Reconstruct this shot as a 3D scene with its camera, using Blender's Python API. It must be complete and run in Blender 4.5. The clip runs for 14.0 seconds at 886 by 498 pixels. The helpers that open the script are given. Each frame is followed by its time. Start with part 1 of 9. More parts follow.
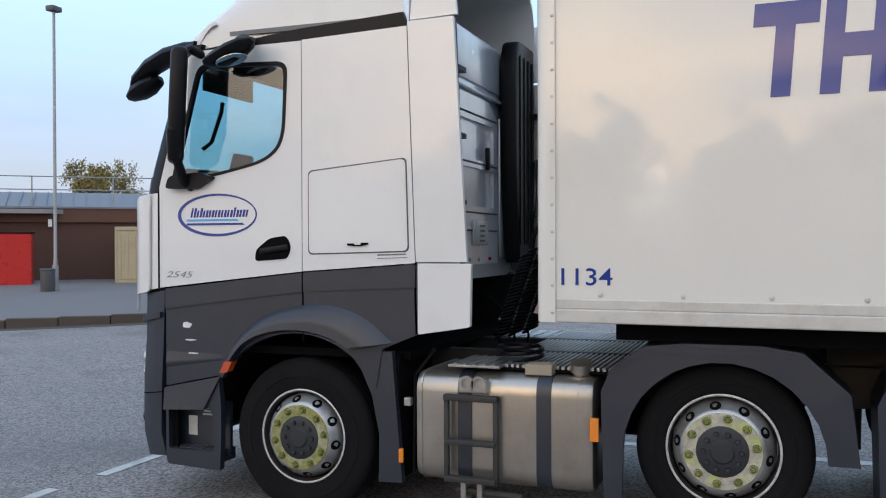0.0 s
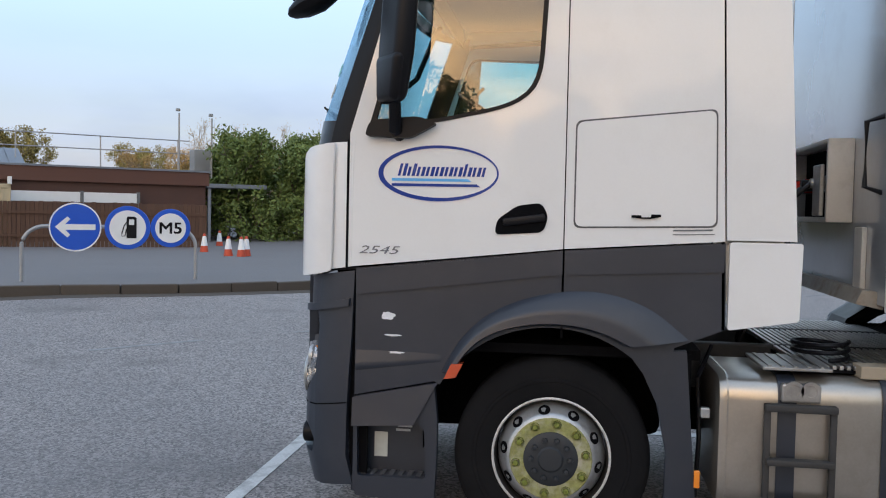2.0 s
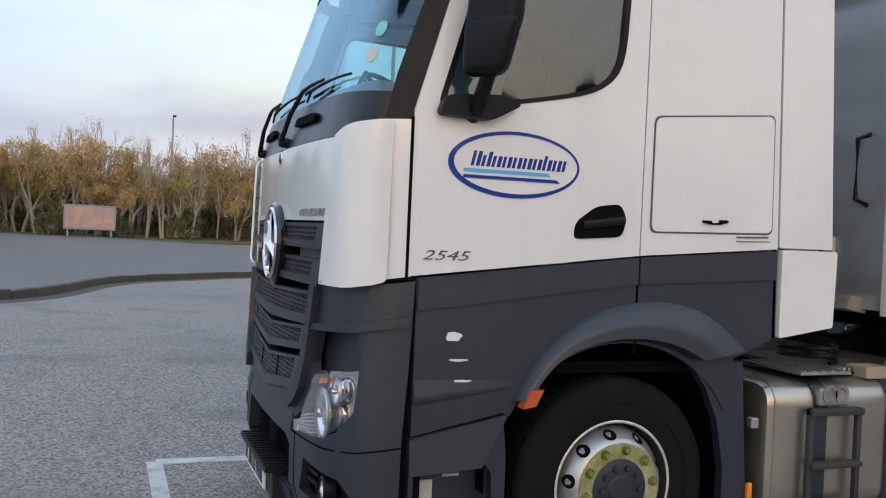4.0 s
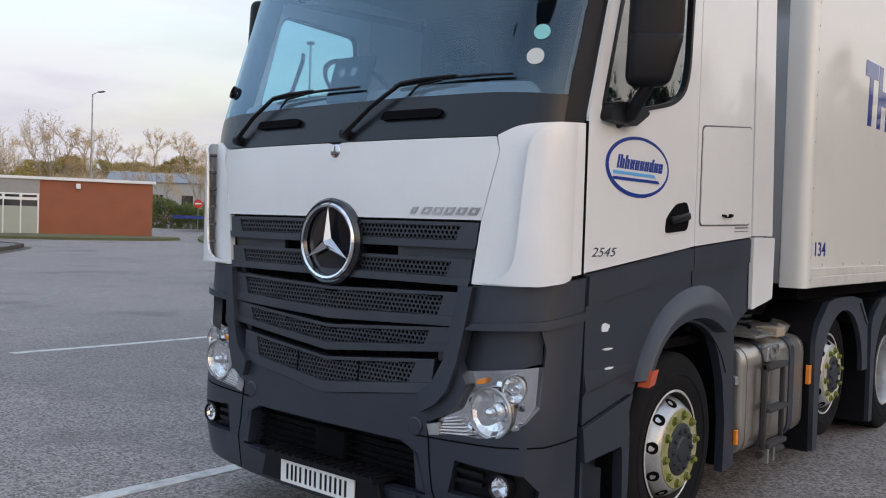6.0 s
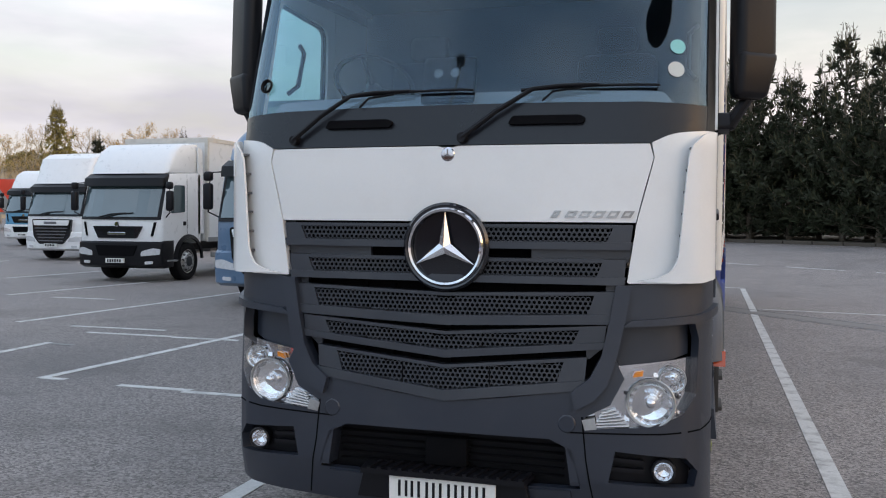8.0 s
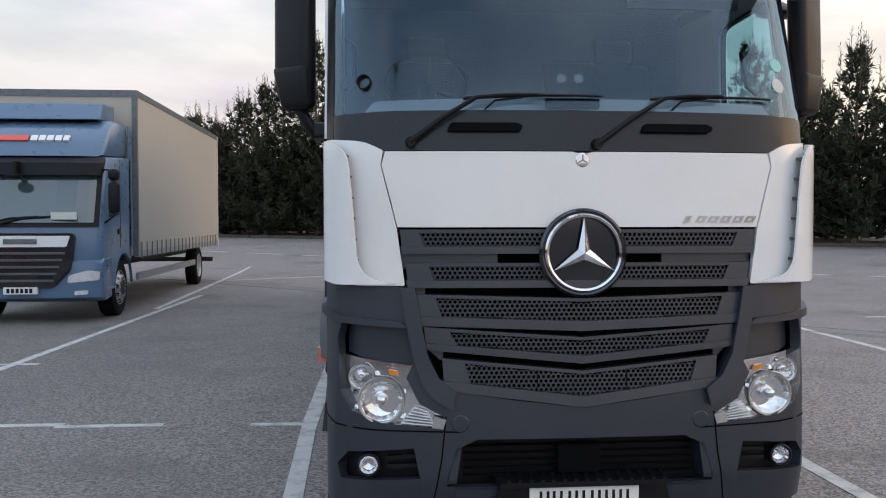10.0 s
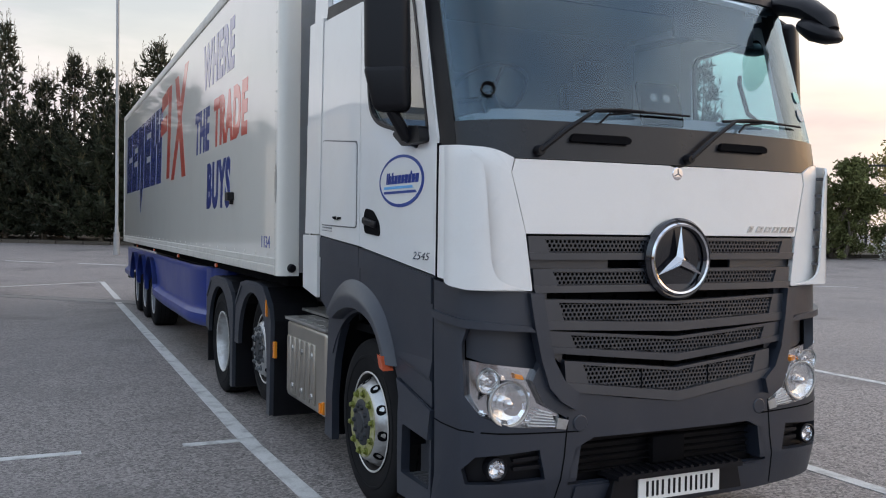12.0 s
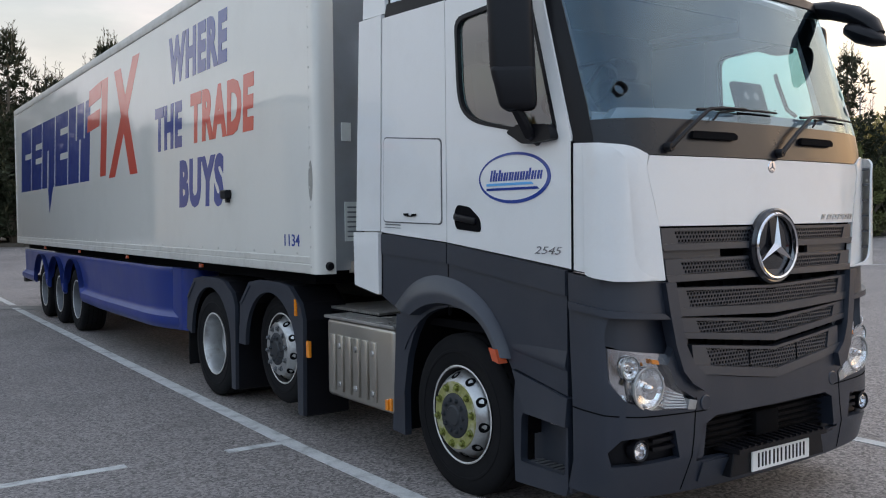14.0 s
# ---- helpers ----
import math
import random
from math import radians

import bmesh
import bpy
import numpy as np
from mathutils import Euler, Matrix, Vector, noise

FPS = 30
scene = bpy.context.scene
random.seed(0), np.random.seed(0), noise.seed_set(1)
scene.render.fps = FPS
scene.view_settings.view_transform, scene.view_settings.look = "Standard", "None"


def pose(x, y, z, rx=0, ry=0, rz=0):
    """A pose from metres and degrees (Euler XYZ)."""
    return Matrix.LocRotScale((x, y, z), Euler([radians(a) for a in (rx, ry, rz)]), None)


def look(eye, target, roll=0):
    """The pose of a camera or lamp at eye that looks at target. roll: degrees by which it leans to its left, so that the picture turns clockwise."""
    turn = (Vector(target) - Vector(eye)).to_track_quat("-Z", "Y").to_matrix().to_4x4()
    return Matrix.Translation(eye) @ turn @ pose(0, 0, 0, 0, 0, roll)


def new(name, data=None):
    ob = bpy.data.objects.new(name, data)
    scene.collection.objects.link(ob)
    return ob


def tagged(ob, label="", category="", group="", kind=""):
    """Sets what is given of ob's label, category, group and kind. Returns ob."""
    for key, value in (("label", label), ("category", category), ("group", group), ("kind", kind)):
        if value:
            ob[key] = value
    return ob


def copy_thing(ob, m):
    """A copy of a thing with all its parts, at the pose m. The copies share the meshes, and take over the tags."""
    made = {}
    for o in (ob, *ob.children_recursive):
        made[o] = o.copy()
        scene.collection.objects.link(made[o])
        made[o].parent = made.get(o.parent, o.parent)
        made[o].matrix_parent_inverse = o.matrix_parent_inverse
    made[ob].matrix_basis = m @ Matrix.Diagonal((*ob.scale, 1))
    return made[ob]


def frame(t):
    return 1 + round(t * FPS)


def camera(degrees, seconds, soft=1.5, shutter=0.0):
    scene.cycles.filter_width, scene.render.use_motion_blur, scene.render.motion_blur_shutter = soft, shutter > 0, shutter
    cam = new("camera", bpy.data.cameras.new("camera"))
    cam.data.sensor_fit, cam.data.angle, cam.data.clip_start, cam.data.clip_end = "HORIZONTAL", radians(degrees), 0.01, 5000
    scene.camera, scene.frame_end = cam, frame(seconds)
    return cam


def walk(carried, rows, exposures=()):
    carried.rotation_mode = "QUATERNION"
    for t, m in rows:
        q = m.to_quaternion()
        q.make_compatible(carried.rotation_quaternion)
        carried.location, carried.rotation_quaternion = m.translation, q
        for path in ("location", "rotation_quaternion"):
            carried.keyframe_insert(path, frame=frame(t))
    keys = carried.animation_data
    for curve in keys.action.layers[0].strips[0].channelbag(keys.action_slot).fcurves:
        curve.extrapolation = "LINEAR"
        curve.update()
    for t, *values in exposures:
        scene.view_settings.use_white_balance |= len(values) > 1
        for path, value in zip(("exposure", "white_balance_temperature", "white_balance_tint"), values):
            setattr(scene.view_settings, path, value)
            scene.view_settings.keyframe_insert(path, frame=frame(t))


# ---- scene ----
cam = camera(52.8, 14.0, 1.1)
PATH = [
    (0, (6.148, 4.251, 1.722), (4.278, 3.541, 1.707), -0.2),
    (0.5, (6.094, 3.567, 1.718), (4.202, 2.921, 1.656), 0.1),
    (1, (5.99, 2.86, 1.715), (4.07, 2.3, 1.649), 0.3),
    (1.5, (5.864, 2.168, 1.706), (3.919, 1.71, 1.63), 0.5),
    (2, (5.651, 1.469, 1.713), (3.673, 1.185, 1.63), 1.2),
    (2.2, (5.589, 1.195, 1.701), (3.595, 1.064, 1.621), 1.2),
    (4.3, (4.443, -1.166, 1.605), (2.628, -0.327, 1.575), 2.4),
    (4.5, (4.31, -1.414, 1.616), (2.539, -0.484, 1.588), 2.2),
    (5, (3.937, -1.945, 1.602), (2.268, -0.843, 1.566), 2.2),
    (5.5, (3.598, -2.467, 1.609), (2.117, -1.124, 1.571), 2.2),
    (6, (3.195, -2.937, 1.608), (1.909, -1.406, 1.556), 1.8),
    (6.5, (2.691, -3.311, 1.627), (1.577, -1.651, 1.568), 1.3),
    (7, (2.257, -3.633, 1.629), (1.344, -1.854, 1.567), 0.8),
    (7.5, (1.725, -3.824, 1.635), (1.006, -1.959, 1.565), 0.7),
    (8, (1.179, -4.026, 1.651), (0.613, -2.109, 1.582), 0.4),
    (8.5, (0.56, -4.134, 1.684), (0.244, -2.161, 1.6), 0.3),
    (8.7, (0.345, -4.152, 1.709), (0.045, -2.176, 1.628), 0.2),
    (10.8, (-1.868, -3.974, 1.654), (-1.327, -2.049, 1.608), 0.2),
    (11, (-2.071, -3.901, 1.666), (-1.476, -1.992, 1.625), 0.3),
    (11.5, (-2.584, -3.745, 1.647), (-1.903, -1.865, 1.61), 0.4),
    (12, (-3.06, -3.602, 1.66), (-2.201, -1.797, 1.612), 0.8),
    (12.5, (-3.466, -3.412, 1.676), (-2.502, -1.66, 1.624), 0.6),
    (13, (-3.903, -3.283, 1.69), (-2.837, -1.593, 1.621), -0.2),
    (13.5, (-4.172, -3.1, 1.676), (-3.063, -1.437, 1.609), -0.1),
    (14, (-4.346, -2.973, 1.691), (-3.197, -1.338, 1.621), -0.6),
]
walk(cam, [(t, look(eye, target, roll)) for t, eye, target, roll in PATH],
     exposures=[(0, -0.02, 6180, 10), (2.2, -0.01, 6400, 11), (4.3, -0.02, 6600, 12), (6.0, 0.0, 6700, 14), (7.2, 0.06, 6900, 14), (8.7, 0.07, 7000, 14), (10.8, 0.07, 7120, 16), (12.2, 0.10, 7080, 15), (13.2, 0.07, 6980, 14), (14, 0.0, 6950, 14)])

# ---- world and sun ----
SUN_EL, SUN_AZ = radians(3.4), radians(100.6)
world = bpy.data.worlds.new("sky")
scene.world = world
world.use_nodes = True
wn, wl = world.node_tree.nodes, world.node_tree.links
wn.clear()
w_out = wn.new("ShaderNodeOutputWorld")
w_bg = wn.new("ShaderNodeBackground")
w_sky = wn.new("ShaderNodeTexSky")
w_sky.sky_type = "NISHITA"
w_sky.sun_disc = False
w_sky.sun_elevation, w_sky.sun_rotation = SUN_EL, SUN_AZ
w_sky.air_density, w_sky.dust_density, w_sky.ozone_density = 1.0, 1.5, 1.0
w_gain = wn.new("ShaderNodeMix")
w_gain.data_type, w_gain.blend_type = "RGBA", "MULTIPLY"
w_gain.inputs[0].default_value = 1.0
w_gain.inputs[7].default_value = (3.5, 3.6, 4.0, 1)
# thin evening cloud: streaks of noise, stretched flat, thicker towards the skyline
w_co = wn.new("ShaderNodeTexCoord")
w_map = wn.new("ShaderNodeMapping")
w_map.inputs["Scale"].default_value = (1.3, 1.3, 5.0)
w_noise = wn.new("ShaderNodeTexNoise")
w_noise.inputs["Scale"].default_value = 2.2
w_noise.inputs["Detail"].default_value = 7.0
w_noise.inputs["Roughness"].default_value = 0.55
w_ramp = wn.new("ShaderNodeValToRGB")
w_ramp.color_ramp.elements[0].position, w_ramp.color_ramp.elements[1].position = 0.38, 0.66
w_sep = wn.new("ShaderNodeSeparateXYZ")
w_low = wn.new("ShaderNodeMapRange")
w_low.inputs["From Min"].default_value, w_low.inputs["From Max"].default_value = 0.02, 0.34
w_low.inputs["To Min"].default_value, w_low.inputs["To Max"].default_value = 0.85, 0.10
w_add = wn.new("ShaderNodeMath")
w_add.operation, w_add.use_clamp = "MULTIPLY_ADD", True
w_add.inputs[1].default_value = 0.55
w_shade = wn.new("ShaderNodeTexNoise")
w_shade.inputs["Scale"].default_value = 3.0
w_shade.inputs["Detail"].default_value = 5.0
w_cloud = wn.new("ShaderNodeValToRGB")
w_cloud.color_ramp.elements[0].position, w_cloud.color_ramp.elements[1].position = 0.32, 0.56
w_cloud.color_ramp.elements[0].color = (5.6, 5.95, 7.0, 1)
w_cloud.color_ramp.elements[1].color = (7.5, 7.95, 8.8, 1)
w_mix = wn.new("ShaderNodeMix")
w_mix.data_type = "RGBA"
# the cloud thins out overhead
w_thin = wn.new("ShaderNodeMapRange")
w_thin.inputs["From Min"].default_value, w_thin.inputs["From Max"].default_value = 0.40, 0.9
w_thin.inputs["To Min"].default_value, w_thin.inputs["To Max"].default_value = 1.0, 0.42
w_keep = wn.new("ShaderNodeMath")
w_keep.operation = "MULTIPLY"
for a, b in (((w_co, "Generated"), (w_map, "Vector")), ((w_map, "Vector"), (w_noise, "Vector")), ((w_map, "Vector"), (w_shade, "Vector")),
             ((w_noise, "Fac"), (w_ramp, "Fac")), ((w_co, "Generated"), (w_sep, "Vector")), ((w_sep, "Z"), (w_low, "Value")),
             ((w_ramp, "Color"), (w_add, 0)), ((w_low, "Result"), (w_add, 2)), ((w_shade, "Fac"), (w_cloud, "Fac")),
             ((w_sky, "Color"), (w_gain, 6)), ((w_gain, 2), (w_mix, 6)), ((w_cloud, "Color"), (w_mix, 7)), ((w_add, "Value"), (w_keep, 0)), ((w_sep, "Z"), (w_thin, "Value")), ((w_thin, "Result"), (w_keep, 1)), ((w_keep, "Value"), (w_mix, 0)),
             ((w_mix, 2), (w_bg, "Color")), ((w_bg, "Background"), (w_out, "Surface"))):
    wl.new(a[0].outputs[a[1]], b[0].inputs[b[1]])


def ramp(node, stops):
    """Sets a colour ramp's grey stops, first and last among them."""
    els = node.color_ramp.elements
    ends = ((els[0], stops[0]), (els[1], stops[-1]))
    for e, (pos, val) in ends:
        e.position, e.color = pos, (val, val, val, 1)
    for pos, val in stops[1:-1]:
        els.new(pos).color = (val, val, val, 1)


# bluer veil over the service building, away from the pines, fading out overhead
w_south, w_high, w_veil = wn.new("ShaderNodeMapRange"), wn.new("ShaderNodeValToRGB"), wn.new("ShaderNodeMath")
w_south.interpolation_type = "SMOOTHSTEP"
w_south.inputs["From Min"].default_value, w_south.inputs["From Max"].default_value = -0.32, 0.22
w_south.inputs["To Min"].default_value, w_south.inputs["To Max"].default_value = 0.93, 0.0
ramp(w_high, ((0.02, 0.2), (0.20, 1.0), (0.45, 0.85), (0.72, 0.0)))
w_veil.operation = "MULTIPLY"
w_blue = wn.new("ShaderNodeMix")
w_blue.data_type = "RGBA"
w_blue.inputs[7].default_value = (5.5, 7.7, 10.3, 1)
wl.new(w_sep.outputs["Y"], w_south.inputs["Value"])
wl.new(w_sep.outputs["Z"], w_high.inputs["Fac"])
wl.new(w_south.outputs["Result"], w_veil.inputs[0])
wl.new(w_high.outputs["Color"], w_veil.inputs[1])
w_west, w_away = wn.new("ShaderNodeMapRange"), wn.new("ShaderNodeMath")
w_west.interpolation_type = "SMOOTHSTEP"
w_west.inputs["From Min"].default_value, w_west.inputs["From Max"].default_value = -0.15, 0.55
w_west.inputs["To Min"].default_value, w_west.inputs["To Max"].default_value = 1.0, 0.0
w_away.operation = "MULTIPLY"
wl.new(w_sep.outputs["X"], w_west.inputs["Value"])
wl.new(w_veil.outputs["Value"], w_away.inputs[0])
wl.new(w_west.outputs["Result"], w_away.inputs[1])
wl.new(w_away.outputs["Value"], w_blue.inputs[0])
wl.new(w_mix.outputs[2], w_blue.inputs[6])
# rosy haze along the skyline
w_rose = wn.new("ShaderNodeMapRange")
w_rose.inputs["From Min"].default_value, w_rose.inputs["From Max"].default_value = 0.0, 0.30
w_rose.inputs["To Min"].default_value, w_rose.inputs["To Max"].default_value = 1.0, 0.0
w_haze = wn.new("ShaderNodeMix")
w_haze.data_type, w_haze.blend_type = "RGBA", "MULTIPLY"
w_haze.inputs[7].default_value = (1.035, 0.985, 0.965, 1)
wl.new(w_sep.outputs["Z"], w_rose.inputs["Value"])
wl.new(w_rose.outputs["Result"], w_haze.inputs[0])
wl.new(w_blue.outputs[2], w_haze.inputs[6])
wl.new(w_haze.outputs[2], w_bg.inputs["Color"])
# cloud near the low sun is warmer and brighter
w_side = wn.new("ShaderNodeMapRange")
w_side.interpolation_type = "SMOOTHSTEP"
w_side.inputs["From Min"].default_value, w_side.inputs["From Max"].default_value = -0.45, 0.9
w_tint = wn.new("ShaderNodeMix")
w_tint.data_type, w_tint.blend_type = "RGBA", "MULTIPLY"
w_tint.inputs[7].default_value = (1.26, 1.09, 0.91, 1)
wl.new(w_sep.outputs["X"], w_side.inputs["Value"])
wl.new(w_side.outputs["Result"], w_tint.inputs[0])
wl.new(w_cloud.outputs["Color"], w_tint.inputs[6])
wl.new(w_tint.outputs[2], w_mix.inputs[7])
# evening sky: brightest in a band over the skyline, deeper overhead
w_up = wn.new("ShaderNodeValToRGB")
ramp(w_up, ((0.10, 0.108), (0.28, 0.150), (0.50, 0.200), (0.80, 0.26), (1.0, 0.45)))
wl.new(w_sep.outputs["Z"], w_up.inputs["Fac"])
w_half = wn.new("ShaderNodeMapRange")
w_half.interpolation_type = "SMOOTHSTEP"
w_half.inputs["From Min"].default_value, w_half.inputs["From Max"].default_value = -0.7, 0.8
w_half.inputs["To Min"].default_value, w_half.inputs["To Max"].default_value = 0.925, 1.09
w_glow = wn.new("ShaderNodeMath")
w_glow.operation = "MULTIPLY"
wl.new(w_sep.outputs["X"], w_half.inputs["Value"])
wl.new(w_up.outputs["Color"], w_glow.inputs[0])
wl.new(w_half.outputs["Result"], w_glow.inputs[1])
wl.new(w_glow.outputs[0], w_bg.inputs["Strength"])

sun = new("sun", bpy.data.lights.new("sun", "SUN"))
sun.data.energy, sun.data.angle, sun.data.color = 0.012, radians(3.5), (1.0, 0.78, 0.56)
sun.matrix_basis = look((40 * math.sin(SUN_AZ), 40 * math.cos(SUN_AZ), 40 * math.tan(SUN_EL)), (0, 0, 0))


# ---- materials ----
def material(name, color, rough=0.5, metal=0.0, vary=0.12, scale=6.0, grain=0.05, grain_scale=90.0, bump=0.0, bump_scale=60.0,
             coat=0.0, coat_rough=0.06, dirt=None, dirt_amount=0.0, dirt_scale=3.0, random_per=0.0, rough_vary=0.1, spec=0.5):
    """A surface: base colour with broad and fine variation, optional dirt patches, bump and clear coat."""
    m = bpy.data.materials.new(name)
    m.use_nodes = True
    nt = m.node_tree
    n, l = nt.nodes, nt.links
    p = n["Principled BSDF"]
    p.inputs["Metallic"].default_value = metal
    p.inputs["Roughness"].default_value = rough
    p.inputs["Coat Weight"].default_value = coat
    p.inputs["Coat Roughness"].default_value = coat_rough
    p.inputs["Specular IOR Level"].default_value = spec
    co = n.new("ShaderNodeTexCoord")
    big, fine = n.new("ShaderNodeTexNoise"), n.new("ShaderNodeTexNoise")
    big.inputs["Scale"].default_value, big.inputs["Detail"].default_value = scale, 5
    fine.inputs["Scale"].default_value, fine.inputs["Detail"].default_value = grain_scale, 3
    for t in (big, fine):
        l.new(co.outputs["Object"], t.inputs["Vector"])
    # value factor = 1 + vary*(big-.5)*2 + grain*(fine-.5)*2
    a = n.new("ShaderNodeMath"); a.operation = "MULTIPLY_ADD"
    a.inputs[1].default_value, a.inputs[2].default_value = 2 * vary, 1 - vary - grain
    b = n.new("ShaderNodeMath"); b.operation = "MULTIPLY_ADD"
    b.inputs[1].default_value = 2 * grain
    l.new(big.outputs["Fac"], a.inputs[0])
    l.new(fine.outputs["Fac"], b.inputs[0])
    l.new(a.outputs[0], b.inputs[2])
    mul = n.new("ShaderNodeVectorMath"); mul.operation = "SCALE"
    mul.inputs[0].default_value = color[:3]
    fac = b.outputs[0]
    if random_per:
        info = n.new("ShaderNodeObjectInfo")
        geo = n.new("ShaderNodeNewGeometry")
        s = n.new("ShaderNodeMath"); s.operation = "ADD"
        l.new(info.outputs["Random"], s.inputs[0])
        l.new(geo.outputs["Random Per Island"], s.inputs[1])
        r = n.new("ShaderNodeMath"); r.operation = "MULTIPLY_ADD"
        r.inputs[1].default_value, r.inputs[2].default_value = random_per, 1 - random_per
        l.new(s.outputs[0], r.inputs[0])
        q = n.new("ShaderNodeMath"); q.operation = "MULTIPLY"
        l.new(fac, q.inputs[0]); l.new(r.outputs[0], q.inputs[1])
        fac = q.outputs[0]
    l.new(fac, mul.inputs["Scale"])
    out = mul.outputs[0]
    if dirt is not None:
        d = n.new("ShaderNodeTexNoise")
        d.inputs["Scale"].default_value, d.inputs["Detail"].default_value, d.inputs["Roughness"].default_value = dirt_scale, 8, 0.65
        l.new(co.outputs["Object"], d.inputs["Vector"])
        rp = n.new("ShaderNodeValToRGB")
        rp.color_ramp.elements[0].position, rp.color_ramp.elements[1].position = 0.48, 0.75
        l.new(d.outputs["Fac"], rp.inputs["Fac"])
        am = n.new("ShaderNodeMath"); am.operation = "MULTIPLY"
        am.inputs[1].default_value = dirt_amount
        l.new(rp.outputs["Color"], am.inputs[0])
        mx = n.new("ShaderNodeMix"); mx.data_type = "RGBA"
        mx.inputs[7].default_value = (*dirt, 1)
        l.new(am.outputs[0], mx.inputs[0]); l.new(out, mx.inputs[6])
        out = mx.outputs[2]
    l.new(out, p.inputs["Base Color"])
    if rough_vary:
        rr = n.new("ShaderNodeMath"); rr.operation, rr.use_clamp = "MULTIPLY_ADD", True
        rr.inputs[1].default_value, rr.inputs[2].default_value = 2 * rough_vary, rough - rough_vary
        l.new(big.outputs["Fac"], rr.inputs[0]); l.new(rr.outputs[0], p.inputs["Roughness"])
    if bump:
        bt = n.new("ShaderNodeTexNoise")
        bt.inputs["Scale"].default_value, bt.inputs["Detail"].default_value = bump_scale, 6
        l.new(co.outputs["Object"], bt.inputs["Vector"])
        bn = n.new("ShaderNodeBump")
        bn.inputs["Strength"].default_value, bn.inputs["Distance"].default_value = bump, 0.01
        l.new(bt.outputs["Fac"], bn.inputs["Height"]); l.new(bn.outputs[0], p.inputs["Normal"])
    return m


def glass(name, color, rough=0.0, gloss=0.05, sheen=(1, 1, 1)):
    """Thin tinted pane: part see-through, part gloss by Fresnel."""
    m = bpy.data.materials.new(name)
    m.use_nodes = True
    n, l = m.node_tree.nodes, m.node_tree.links
    n.clear()
    o, mix = n.new("ShaderNodeOutputMaterial"), n.new("ShaderNodeMixShader")
    tr, gl, lw = n.new("ShaderNodeBsdfTransparent"), n.new("ShaderNodeBsdfGlossy"), n.new("ShaderNodeLayerWeight")
    tr.inputs["Color"].default_value = (*color, 1)
    gl.inputs["Roughness"].default_value = rough
    gl.inputs["Color"].default_value = (*sheen, 1)
    lw.inputs["Blend"].default_value = 0.5
    pw, fr = n.new("ShaderNodeMath"), n.new("ShaderNodeMath")
    pw.operation, pw.inputs[1].default_value = "POWER", 2.7
    fr.operation, fr.use_clamp = "MULTIPLY_ADD", True
    fr.inputs[1].default_value, fr.inputs[2].default_value = 0.9 - gloss, gloss
    l.new(lw.outputs["Facing"], pw.inputs[0]); l.new(pw.outputs[0], fr.inputs[0])
    l.new(fr.outputs[0], mix.inputs[0]); l.new(tr.outputs[0], mix.inputs[1]); l.new(gl.outputs[0], mix.inputs[2])
    l.new(mix.outputs[0], o.inputs["Surface"])
    return m


def clear_film(name):
    """The inner face of a pane: lets all light through."""
    m = bpy.data.materials.new(name)
    m.use_nodes = True
    n, l = m.node_tree.nodes, m.node_tree.links
    n.clear()
    o, tr = n.new("ShaderNodeOutputMaterial"), n.new("ShaderNodeBsdfTransparent")
    l.new(tr.outputs[0], o.inputs["Surface"])
    return m


def pane_faces(ob, out):
    """The pane's outer face keeps its gloss; its inner face and edges are clear."""
    ob.data.materials.append(M["film"])
    for f in ob.data.polygons:
        f.material_index = 0 if f.normal.dot(Vector(out)) > 0.3 else 1
    ob.visible_shadow = False


